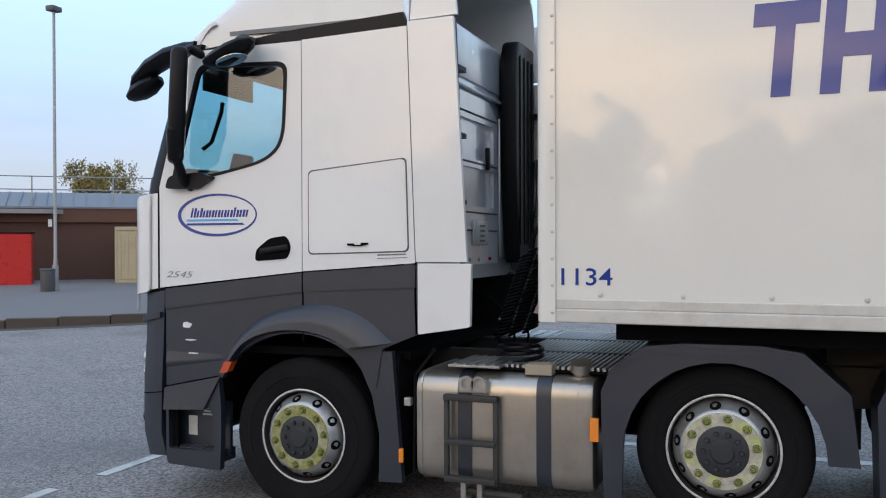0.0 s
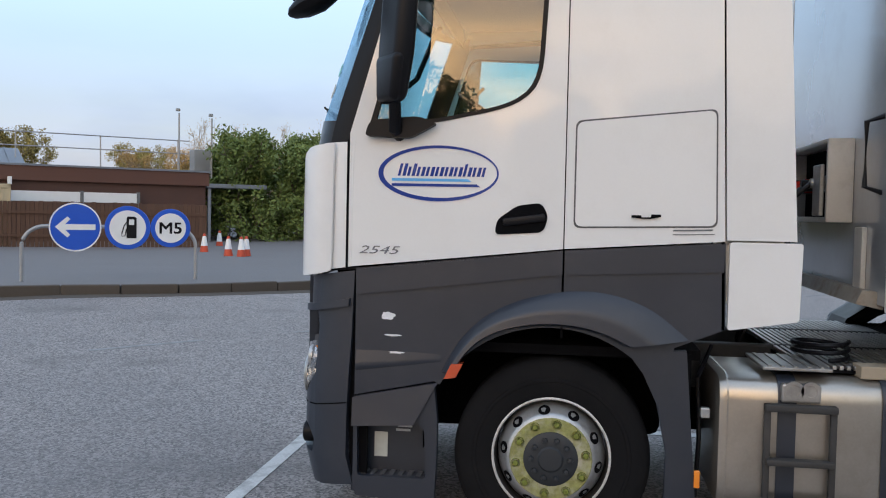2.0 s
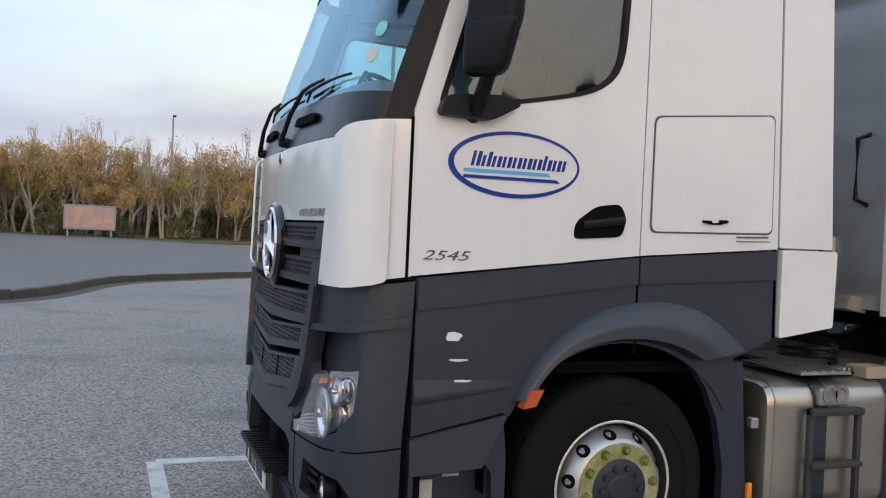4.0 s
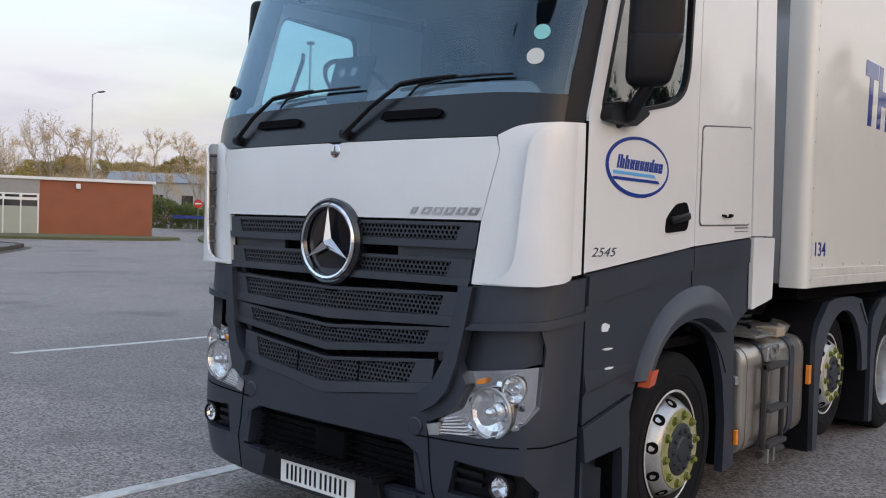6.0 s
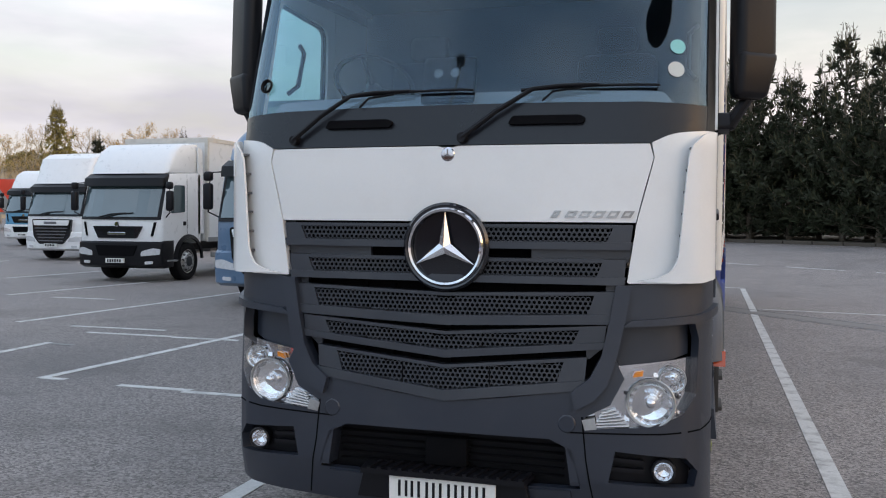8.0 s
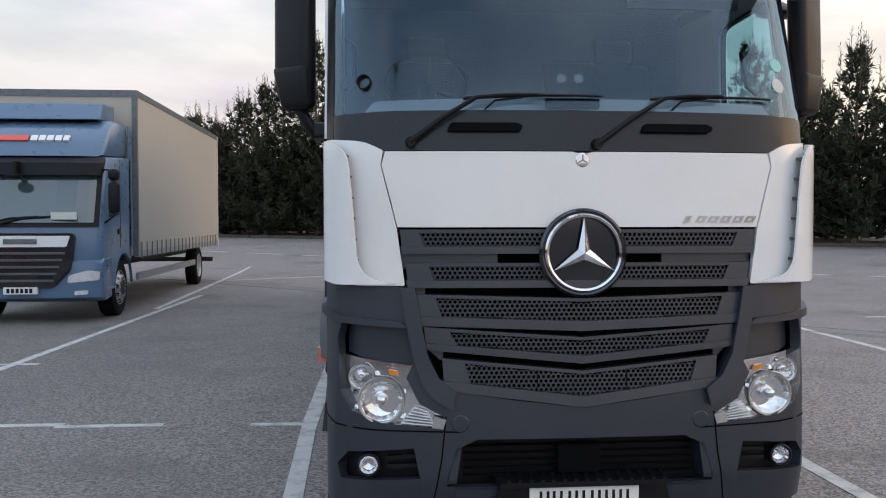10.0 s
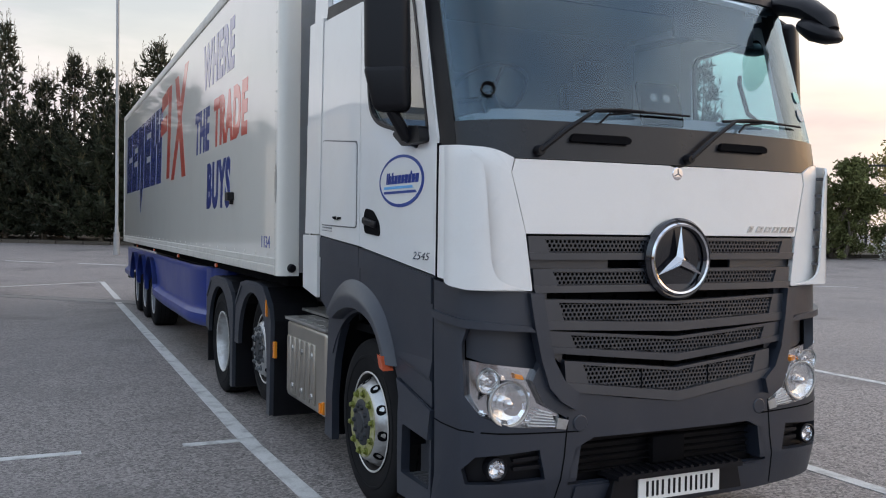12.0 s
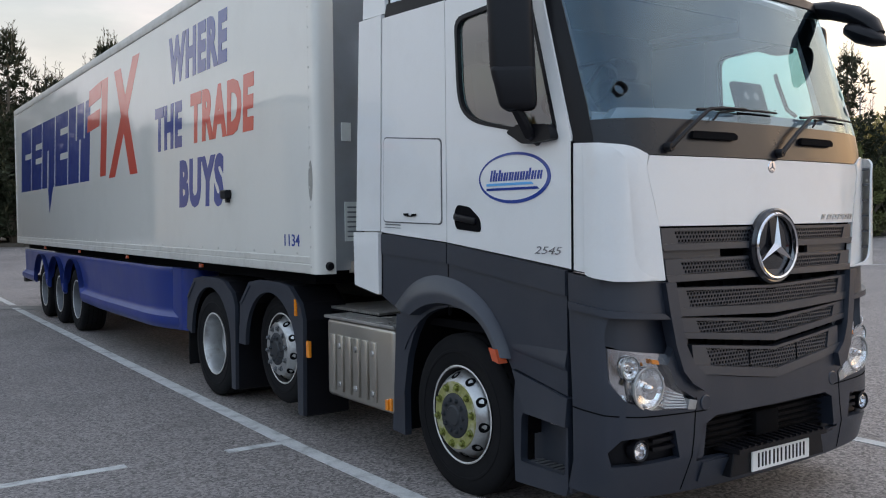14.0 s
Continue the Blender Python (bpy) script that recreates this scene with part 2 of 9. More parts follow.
M = dict(
    film=clear_film("clear_inner_face"),
    white=material("white_paint", (0.80, 0.80, 0.785), 0.34, vary=0.03, scale=1.5, grain=0.015, coat=1.0, coat_rough=0.03, spec=0.25, dirt=(0.45, 0.42, 0.37), dirt_amount=0.12, rough_vary=0.05),
    trailer=material("trailer_panel_white", (0.79, 0.77, 0.71), 0.40, vary=0.03, scale=0.8, grain=0.02, coat=1.0, coat_rough=0.035, spec=0.2, dirt=(0.42, 0.39, 0.33), dirt_amount=0.14, dirt_scale=1.2, rough_vary=0.06),
    trailer_rail=material("trailer_rail_white", (0.62, 0.60, 0.55), 0.4, vary=0.06, dirt=(0.25, 0.22, 0.18), dirt_amount=0.4, dirt_scale=5),
    grey=material("charcoal_plastic", (0.0172, 0.0228, 0.0355), 0.40, vary=0.10, scale=3, grain=0.10, grain_scale=250, bump=0.06, bump_scale=500, spec=0.7, dirt=(0.07, 0.07, 0.075), dirt_amount=0.22, dirt_scale=2.5),
    grille_grey=material("grille_plastic", (0.022, 0.027, 0.037), 0.36, spec=0.85, vary=0.10, scale=3, grain=0.08, grain_scale=250, bump=0.04, bump_scale=500, dirt=(0.07, 0.068, 0.065), dirt_amount=0.25, dirt_scale=3),
    lampbowl=material("lamp_bowl_bright", (0.93, 0.94, 0.95), 0.14, metal=0.9, vary=0.1, scale=40, grain=0.03),
    grey_light=material("scuffed_grey_plastic", (0.09, 0.09, 0.095), 0.5, vary=0.12, grain=0.1, grain_scale=200, bump=0.05, bump_scale=400),
    black=material("black_plastic", (0.006, 0.006, 0.008), 0.42, vary=0.15, grain=0.1, bump=0.04, bump_scale=300, spec=0.24),
    matt=material("matt_black", (0.006, 0.006, 0.007), 0.9, vary=0.3, scale=9, grain=0.2, spec=0.05),
    gloss=material("gloss_black_trim", (0.010, 0.011, 0.015), 0.10, vary=0.1, coat=0.5),
    rubber=material("tyre_rubber", (0.007, 0.007, 0.008), 0.85, vary=0.2, scale=7, grain=0.15, bump=0.12, bump_scale=120, dirt=(0.022, 0.020, 0.018), dirt_amount=0.3, spec=0.2),
    chrome=material("chrome", (0.72, 0.72, 0.74), 0.08, metal=1.0, vary=0.03, grain=0.02, rough_vary=0.03),
    steel=material("steel_rim_silver", (0.50, 0.51, 0.51), 0.34, metal=0.7, vary=0.18, scale=9, grain=0.12, dirt=(0.16, 0.12, 0.085), dirt_amount=0.7, dirt_scale=7),
    rimdark=material("rim_grey", (0.16, 0.17, 0.18), 0.5, metal=0.4, vary=0.2, scale=8, dirt=(0.05, 0.045, 0.04), dirt_amount=0.5, dirt_scale=9),
    # near-black barrel: dirt, with the shade inside the rim put into its colour
    rimbarrel=material("rim_barrel_dirt_shade", (0.022, 0.020, 0.019), 0.7, metal=0.0, vary=0.3, scale=9, dirt=(0.06, 0.04, 0.03), dirt_amount=0.5, dirt_scale=9),
    rimedge=material("rim_edge_worn", (0.66, 0.65, 0.62), 0.4, metal=0.2, vary=0.2, scale=20, dirt=(0.15, 0.10, 0.07), dirt_amount=0.6, dirt_scale=18),
    lime=material("lime_nut_marker", (0.46, 0.44, 0.36), 0.45, vary=0.6, scale=30, grain=0.35, grain_scale=70, dirt=(0.50, 0.56, 0.06), dirt_amount=1.0, dirt_scale=14),
    lime_fresh=material("lime_paint_ring", (0.27, 0.27, 0.09), 0.5, vary=0.55, scale=26, grain=0.4, grain_scale=60, dirt=(0.52, 0.49, 0.42), dirt_amount=1.0, dirt_scale=10),
    nut_lime=material("lime_plastic_nut", (0.17, 0.19, 0.03), 0.5, vary=0.3, scale=40),
    hubcap=material("hub_cap_dark_grey", (0.022, 0.026, 0.031), 0.55, vary=0.15, scale=20),
    tank=material("tank_brushed_aluminium", (0.46, 0.43, 0.38), 0.33, metal=0.85, vary=0.14, scale=2.2, grain=0.06, bump=0.03, dirt=(0.22, 0.18, 0.13), dirt_amount=0.5, dirt_scale=2.0),
    alu=material("tread_plate_aluminium", (0.42, 0.41, 0.39), 0.4, metal=0.75, vary=0.2, scale=8, grain=0.1, dirt=(0.10, 0.09, 0.08), dirt_amount=0.6, dirt_scale=6),
    frame=material("chassis_frame_dark", (0.035, 0.034, 0.033), 0.7, vary=0.3, scale=5, grain=0.15, dirt=(0.07, 0.06, 0.05), dirt_amount=0.5),
    cabback=material("cab_rear_silver", (0.74, 0.78, 0.83), 0.24, metal=0.25, vary=0.06, coat=0.8, dirt=(0.30, 0.30, 0.30), dirt_amount=0.3, dirt_scale=2.5),
    amber=material("amber_lens", (0.85, 0.26, 0.02), 0.2, vary=0.1, coat=0.5),
    redamber=material("side_marker_red", (0.55, 0.09, 0.03), 0.2, vary=0.15, coat=0.5),
    red=material("red_lens", (0.55, 0.03, 0.02), 0.2, coat=0.4),
    navy=material("navy_decal", (0.010, 0.042, 0.27), 0.35, vary=0.05, coat=1.0, coat_rough=0.035, spec=0.2),
    skyblue=material("light_blue_decal", (0.10, 0.42, 0.80), 0.35, vary=0.05, coat=0.3),
    decal_red=material("red_decal", (0.70, 0.075, 0.045), 0.35, vary=0.06, coat=1.0, coat_rough=0.035, spec=0.2),
    skirt=material("blue_skirt_plastic", (0.009, 0.032, 0.21), 0.36, vary=0.12, scale=2, grain=0.05, bump=0.03, dirt=(0.05, 0.06, 0.14), dirt_amount=0.4),
    screen=glass("windscreen_glass", (0.66, 0.80, 0.88), 0.0, 0.115, (0.46, 0.63, 0.76)),
    side_glass=glass("side_window_glass", (0.42, 0.75, 0.79), 0.0, 0.11),
    lens=glass("clear_lens", (0.985, 0.985, 0.985), 0.02, 0.03),
    headboard=material("polished_headboard", (0.52, 0.54, 0.56), 0.14, metal=0.55, vary=0.05, scale=1.2, grain=0.02, dirt=(0.30, 0.27, 0.23), dirt_amount=0.35, dirt_scale=1.6),
    lens_bar=material("lamp_bar_clear", (0.86, 0.88, 0.90), 0.2, metal=0.2, vary=0.08),
    fence_tan=material("brown_hose", (0.16, 0.07, 0.025), 0.5),
    rusty=material("rust_stained_steel", (0.30, 0.27, 0.22), 0.6, vary=0.3, scale=12, dirt=(0.14, 0.06, 0.03), dirt_amount=0.8, dirt_scale=9),
    seat=material("cab_fabric_dark", (0.035, 0.037, 0.042), 0.9, vary=0.2, grain=0.2),
    bunk=material("cab_curtain_grey", (0.105, 0.115, 0.13), 0.9, vary=0.15, grain=0.1),
    dash=material("dashboard_grey", (0.26, 0.27, 0.28), 0.7, vary=0.12),
    trimbeige=material("cab_lining_pale", (0.22, 0.22, 0.215), 0.8, vary=0.08),
    paper=material("pale_paper", (0.60, 0.62, 0.58), 0.8, vary=0.1, scale=20),
    plate=material("white_plate", (0.78, 0.78, 0.75), 0.3, vary=0.04),
    scratch=material("white_scrape", (0.75, 0.76, 0.78), 0.6, vary=0.2, scale=40),
    teal=material("pale_teal_sticker", (0.25, 0.62, 0.60), 0.5),
    mirrorglass=material("mirror_silver", (0.82, 0.84, 0.86), 0.02, metal=1.0, vary=0.0, grain=0.0, rough_vary=0.0),
    screen_surround=material("windscreen_lower_panel", (0.008, 0.009, 0.013), 0.30, vary=0.12, scale=3, grain=0.06, dirt=(0.025, 0.027, 0.03), dirt_amount=0.3, spec=0.4),
)


# ---- mesh tools ----
def part(name, bm, mat, parent=None, label="", smooth=False):
    """One mesh object from a bmesh, under a thing or a part."""
    me = bpy.data.meshes.new(name)
    bmesh.ops.recalc_face_normals(bm, faces=bm.faces[:])
    if smooth:
        for f in bm.faces:
            f.smooth = True
        for e in bm.edges:
            if len(e.link_faces) == 2 and e.calc_face_angle(0.0) > 0.62:
                e.smooth = False
    bm.to_mesh(me)
    bm.free()
    me.materials.append(mat if not isinstance(mat, str) else M[mat])
    ob = new(name, me)
    ob.parent = parent
    if label:
        ob["label"] = label
    return ob


def thing(name, label, category, group="", m=None):
    ob = new(name)
    ob.empty_display_size = 0.3
    if m is not None:
        ob.matrix_basis = m
    return tagged(ob, label, category, group)


def join(*bms):
    out = bmesh.new()
    for b in bms:
        me = bpy.data.meshes.new("tmp")
        b.to_mesh(me)
        out.from_mesh(me)
        bpy.data.meshes.remove(me)
        b.free()
    return out


def moved(bm, m):
    bmesh.ops.transform(bm, matrix=m, verts=bm.verts[:])
    return bm


def box(x0, x1, y0, y1, z0, z1, bevel=0.0, seg=2):
    bm = bmesh.new()
    bmesh.ops.create_cube(bm, size=1.0)
    for v in bm.verts:
        v.co = Vector((x0 + (v.co.x + 0.5) * (x1 - x0), y0 + (v.co.y + 0.5) * (y1 - y0), z0 + (v.co.z + 0.5) * (z1 - z0)))
    if bevel:
        bmesh.ops.bevel(bm, geom=bm.edges[:], offset=bevel, segments=seg, profile=0.5, affect="EDGES", clamp_overlap=True)
    return bm


def prism(points, lo, hi, axis="x", bevel=0.0):
    """A flat polygon extruded along an axis. points: (y, z) for x, (x, z) for y, (x, y) for z."""
    bm = bmesh.new()

    def at(p, h):
        return Vector((h, *p)) if axis == "x" else Vector((p[0], h, p[1])) if axis == "y" else Vector((*p, h))
    a = [bm.verts.new(at(p, lo)) for p in points]
    b = [bm.verts.new(at(p, hi)) for p in points]
    bm.faces.new(a)
    bm.faces.new(b[::-1])
    for i in range(len(a)):
        j = (i + 1) % len(a)
        bm.faces.new((a[i], a[j], b[j], b[i]))
    bmesh.ops.recalc_face_normals(bm, faces=bm.faces[:])
    if bevel:
        rim = [e for e in bm.edges if len(e.link_faces) == 2 and any(len(f.verts) == len(points) for f in e.link_faces)]
        bmesh.ops.bevel(bm, geom=rim, offset=bevel, segments=2, profile=0.5, affect="EDGES", clamp_overlap=True)
    bmesh.ops.triangulate(bm, faces=[f for f in bm.faces if len(f.verts) > 4])
    return bm


def sheet(P, nu, nv, back):
    """A closed slab: P(u, v) gives its face for u, v in 0..1, back is the offset of its rear face."""
    bm = bmesh.new()
    back = Vector(back)
    F = [[bm.verts.new(P(i / nu, j / nv)) for j in range(nv + 1)] for i in range(nu + 1)]
    B = [[bm.verts.new(F[i][j].co + back) for j in range(nv + 1)] for i in range(nu + 1)]
    for i in range(nu):
        for j in range(nv):
            bm.faces.new((F[i][j], F[i + 1][j], F[i + 1][j + 1], F[i][j + 1]))
            bm.faces.new((B[i][j], B[i][j + 1], B[i + 1][j + 1], B[i + 1][j]))
    for i in range(nu):
        bm.faces.new((F[i][0], B[i][0], B[i + 1][0], F[i + 1][0]))
        bm.faces.new((F[i][nv], F[i + 1][nv], B[i + 1][nv], B[i][nv]))
    for j in range(nv):
        bm.faces.new((F[0][j], F[0][j + 1], B[0][j + 1], B[0][j]))
        bm.faces.new((F[nu][j], B[nu][j], B[nu][j + 1], F[nu][j + 1]))
    return bm


def lathe(profile, seg=32, axis="x", skip=None):
    """Profile of (radius, along) turned round an axis; skip(ring, i) leaves a face out."""
    bm = bmesh.new()
    rings = []
    for r, h in profile:
        ring = []
        for i in range(seg):
            c, s = math.cos(2 * math.pi * i / seg), math.sin(2 * math.pi * i / seg)
            ring.append(bm.verts.new((h, r * c, r * s) if axis == "x" else (r * c, h, r * s) if axis == "y" else (r * c, r * s, h)))
        rings.append(ring)
    for k in range(len(rings) - 1):
        for i in range(seg):
            if skip and skip(k, i):
                continue
            j = (i + 1) % seg
            bm.faces.new((rings[k][i], rings[k][j], rings[k + 1][j], rings[k + 1][i]))
    if profile[0][0] < 1e-4 or profile[-1][0] < 1e-4:
        bmesh.ops.remove_doubles(bm, verts=bm.verts[:], dist=1e-5)
    return bm


def tube(points, r, seg=8, r_end=None):
    """A round bar along a line of points, with closed ends."""
    bm = bmesh.new()
    pts = [Vector(p) for p in points]
    rings = []
    up = Vector((0.03, 0.02, 1))
    for k, p in enumerate(pts):
        d = (pts[min(k + 1, len(pts) - 1)] - pts[max(k - 1, 0)]).normalized()
        a = d.cross(up)
        if a.length < 0.15:
            a = d.cross(Vector((1, 0.1, 0)))
        a.normalize()
        b = d.cross(a)
        rr = r if r_end is None else r + (r_end - r) * k / (len(pts) - 1)
        rings.append([bm.verts.new(p + rr * (math.cos(2 * math.pi * i / seg) * a + math.sin(2 * math.pi * i / seg) * b)) for i in range(seg)])
    for k in range(len(rings) - 1):
        for i in range(seg):
            j = (i + 1) % seg
            bm.faces.new((rings[k][i], rings[k][j], rings[k + 1][j], rings[k + 1][i]))
    bm.faces.new(rings[0][::-1])
    bm.faces.new(rings[-1])
    return bm


def sweep(points, wide, high, seg=14):
    """A body of oval section along a line of points; wide and high are its half sizes at each point."""
    bm = bmesh.new()
    pts = [Vector(p) for p in points]
    rings = []
    for k, p in enumerate(pts):
        d = (pts[min(k + 1, len(pts) - 1)] - pts[max(k - 1, 0)]).normalized()
        a = d.cross(Vector((0.02, 0.01, 1))).normalized()
        b = a.cross(d)
        rings.append([bm.verts.new(p + wide[k] * math.cos(2 * math.pi * i / seg) * a + high[k] * math.sin(2 * math.pi * i / seg) * b) for i in range(seg)])
    for k in range(len(rings) - 1):
        for i in range(seg):
            j = (i + 1) % seg
            bm.faces.new((rings[k][i], rings[k][j], rings[k + 1][j], rings[k + 1][i]))
    bm.faces.new(rings[0][::-1])
    bm.faces.new(rings[-1])
    return bm


def rounded(points, radius, seg=4):
    """A polygon with its corners rounded."""
    out = []
    n = len(points)
    for i in range(n):
        p, a, b = Vector(points[i]), Vector(points[i - 1]), Vector(points[(i + 1) % n])
        r = radius[i] if isinstance(radius, (list, tuple)) else radius
        da, db = (a - p), (b - p)
        ra, rb = min(r, da.length * 0.45), min(r, db.length * 0.45)
        s, e = p + da.normalized() * ra, p + db.normalized() * rb
        for k in range(seg + 1):
            t = k / seg
            out.append(tuple((1 - t) ** 2 * s + 2 * t * (1 - t) * p + t * t * e))
    return out


def words(text, size, depth=0.004, shear=0.0, bold=0.0, space=1.0):
    """Lettering as a mesh in the x, y plane, facing z, in the built-in font."""
    cu = bpy.data.curves.new("lettering", "FONT")
    cu.body, cu.size, cu.extrude, cu.shear, cu.resolution_u = text, size, depth / 2, shear, 3
    cu.offset, cu.space_character = bold, space
    ob = new("lettering", cu)
    bpy.context.view_layer.update()
    me = bpy.data.meshes.new_from_object(ob.evaluated_get(bpy.context.evaluated_depsgraph_get()))
    bm = bmesh.new()
    bm.from_mesh(me)
    bpy.data.objects.remove(ob)
    bpy.data.meshes.remove(me)
    bpy.data.curves.remove(cu)
    xs = [v.co.x for v in bm.verts]
    ys = [v.co.y for v in bm.verts]
    x0, x1, y0, y1 = min(xs), max(xs), min(ys), max(ys)
    for v in bm.verts:
        v.co.x, v.co.y = (v.co.x - x0) / (x1 - x0), (v.co.y - y0) / (y1 - y0)
    return bm


def pieces(bm):
    """The separate islands of a mesh, each as a mesh of its own."""
    bm.verts.index_update()
    todo, out = set(bm.verts), []
    while todo:
        stack = [next(iter(todo))]
        todo.discard(stack[0])
        group = []
        while stack:
            v = stack.pop()
            group.append(v)
            for e in v.link_edges:
                w = e.other_vert(v)
                if w in todo:
                    todo.discard(w)
                    stack.append(w)
        keep = {v.index for v in group}
        b = bmesh.new()
        at = {v.index: b.verts.new(v.co) for v in group}
        for f in bm.faces:
            if f.verts[0].index in keep:
                b.faces.new([at[v.index] for v in f.verts])
        out.append((min(keep), b))
    bm.free()
    return [b for k, b in sorted(out, key=lambda q: q[0])]


def lettered(text, width, height, m, bold=0.0, shear=0.0, space=1.0):
    """Lettering of a given width and height, its lower left corner at the pose m."""
    bm = words(text, 1.0, 0.004, shear, bold, space)
    for v in bm.verts:
        v.co.x, v.co.y = v.co.x * width, v.co.y * height
    return moved(bm, m)


# ---- the tractor unit: its front lies at y = 0, its near side at x = +1.22, it faces -y ----
PLAN = ((0, 0), (0.4, 0.008), (0.7, 0.026), (0.88, 0.044), (1.0, 0.068), (1.1, 0.108), (1.165, 0.168), (1.203, 0.26), (1.218, 0.38))
PU = [0.0]
for k in range(1, len(PLAN)):
    PU.append(PU[-1] + math.dist(PLAN[k], PLAN[k - 1]))
LEAN = ((0.2, 0.07), (0.33, 0.03), (0.45, 0.0), (0.8, 0.005), (1.0, 0.02), (1.4, 0.035), (2.0, 0.04), (2.19, 0.075), (3.3, 0.44))


def on_front(u, z, off=0.0):
    """A point of the cab's front at the distance u round its plan from the middle, and height z; off: towards the viewer."""
    a = abs(u)
    x, y = np.interp(a, PU, [p[0] for p in PLAN]), np.interp(a, PU, [p[1] for p in PLAN])
    e = 0.01
    dx = (np.interp(a + e, PU, [p[0] for p in PLAN]) - np.interp(a - e, PU, [p[0] for p in PLAN]))
    dy = (np.interp(a + e, PU, [p[1] for p in PLAN]) - np.interp(a - e, PU, [p[1] for p in PLAN]))
    n = math.hypot(dx, dy) or 1.0
    lean = np.interp(z, [p[0] for p in LEAN], [p[1] for p in LEAN])
    return Vector((math.copysign(1, u) * (x + off * dy / n) if u else 0.0, y + lean - off * dx / n, z))


def plate(outer, holes=(), lo=0.0, hi=0.02):
    """A flat plate in (a, b) with holes, between the heights lo and hi, as (a, b, h)."""
    bm = bmesh.new()
    for loop in (outer, *holes):
        vs = [bm.verts.new((p[0], p[1], lo)) for p in loop]
        for i in range(len(vs)):
            bm.edges.new((vs[i], vs[(i + 1) % len(vs)]))
    bmesh.ops.triangle_fill(bm, use_beauty=True, use_dissolve=False, edges=bm.edges[:])
    top = bmesh.ops.extrude_face_region(bm, geom=bm.faces[:])
    for v in [g for g in top["geom"] if isinstance(g, bmesh.types.BMVert)]:
        v.co.z = hi
    bmesh.ops.recalc_face_normals(bm, faces=bm.faces[:])
    return bm


def front_plate(outer, holes=(), off=0.0, thick=0.03, step=0.06, zstep=0.15):
    """A plate bent round the cab's front; outline in (u, z)."""
    bm = plate(outer, holes, 0.0, 1.0)
    us = [p[0] for p in outer]
    zs = [p[1] for p in outer]
    k = math.ceil(min(us) / step)
    while k * step < max(us):
        bmesh.ops.bisect_plane(bm, geom=bm.verts[:] + bm.edges[:] + bm.faces[:], plane_co=(k * step, 0, 0), plane_no=(1, 0, 0))
        k += 1
    k = math.ceil(min(zs) / zstep)
    while k * zstep < max(zs):
        bmesh.ops.bisect_plane(bm, geom=bm.verts[:] + bm.edges[:] + bm.faces[:], plane_co=(0, k * zstep, 0), plane_no=(0, 1, 0))
        k += 1
    for v in bm.verts:
        u, z, h = v.co
        v.co = on_front(u, z, off - thick * (1 - h))
    return bm


def fin_plate(outer, thick=0.012):
    """A thin plate that stands off the cab's corner at its front edge and meets the door at its rear edge."""
    bm = plate(outer, (), 0.0, 1.0)
    us, zs = [p[0] for p in outer], [p[1] for p in outer]
    for lo, hi, step, no in ((min(us), max(us), 0.02, (1, 0, 0)), (min(zs), max(zs), 0.12, (0, 1, 0))):
        k = math.ceil(lo / step)
        while k * step < hi:
            bmesh.ops.bisect_plane(bm, geom=bm.verts[:] + bm.edges[:] + bm.faces[:], plane_co=(k * step * no[0], k * step * no[1], 0), plane_no=no)
            k += 1
    for v in bm.verts:
        u, z, h = v.co
        k = min(max((abs(u) - 0.88) / 0.39, 0.0), 1.0)
        off = 0.026 + 0.108 * k - 0.104 * k ** 3
        v.co = on_front(u, z, off - thick * (1 - h))
    return bm


def plate_y(outer, holes, y0, y1):
    """A plate in (x, z) with holes, between y0 and y1."""
    bm = plate(outer, holes, 0.0, 1.0)
    for v in bm.verts:
        v.co = Vector((v.co.x, y0 + (y1 - y0) * v.co.z, v.co.y))
    return bm


def side_plate(outer, holes=(), s=1, x=1.22, thick=0.03):
    """A plate on the cab's side; outline in (y, z); s: +1 near side, -1 off side."""
    bm = plate(outer, holes, 0.0, 1.0)
    for v in bm.verts:
        y, z, h = v.co
        v.co = Vector((s * (x - thick * (1 - h)), y, z))
    return bm


def mirror_x(pts):
    return [(-a, b) for a, b in pts[::-1]]


def both(pts):
    """A half outline from the middle out, closed by its mirror image."""
    return [p for p in pts] + [(-a, b) for a, b in pts[::-1] if a > 1e-6]


tractor = thing("lorry_tractor_unit", "white and charcoal grey three-axle lorry tractor unit in a bay", "lorry")

# front bumper: one moulding with openings for lamps, fog lamps and the lower intake
LAMP = [(0.655, 0.745), (0.70, 0.695), (0.95, 0.715), (1.10, 0.77), (1.175, 0.86), (1.185, 1.11), (1.16, 1.185), (0.825, 1.165), (0.79, 1.02), (0.835, 0.93), (0.775, 0.81)]
FOG = [(0.77, 0.455), (0.80, 0.60), (1.12, 0.575), (1.19, 0.51), (1.17, 0.44)]
INTAKE = both([(0.30, 0.640), (0.50, 0.640), (0.575, 0.605), (0.62, 0.52), (0.645, 0.415)])
half = [(0, 0.785), (0.30, 0.82), (0.60, 0.865), (0.68, 0.93), (0.73, 1.03), (0.765, 1.2), (0.79, 1.352), (1.0, 1.362), (1.2, 1.38), (1.385, 1.405),
        (1.385, 0.30), (1.1, 0.272), (0.6, 0.25), (0, 0.245)]
outline = half + [(-a, b) for a, b in half[::-1] if a > 1e-6]
bumper = part("bumper", front_plate(outline, (LAMP, mirror_x(LAMP), FOG, mirror_x(FOG), INTAKE), 0.0, 0.05), "grey", tractor, "charcoal grey moulded front bumper", True)
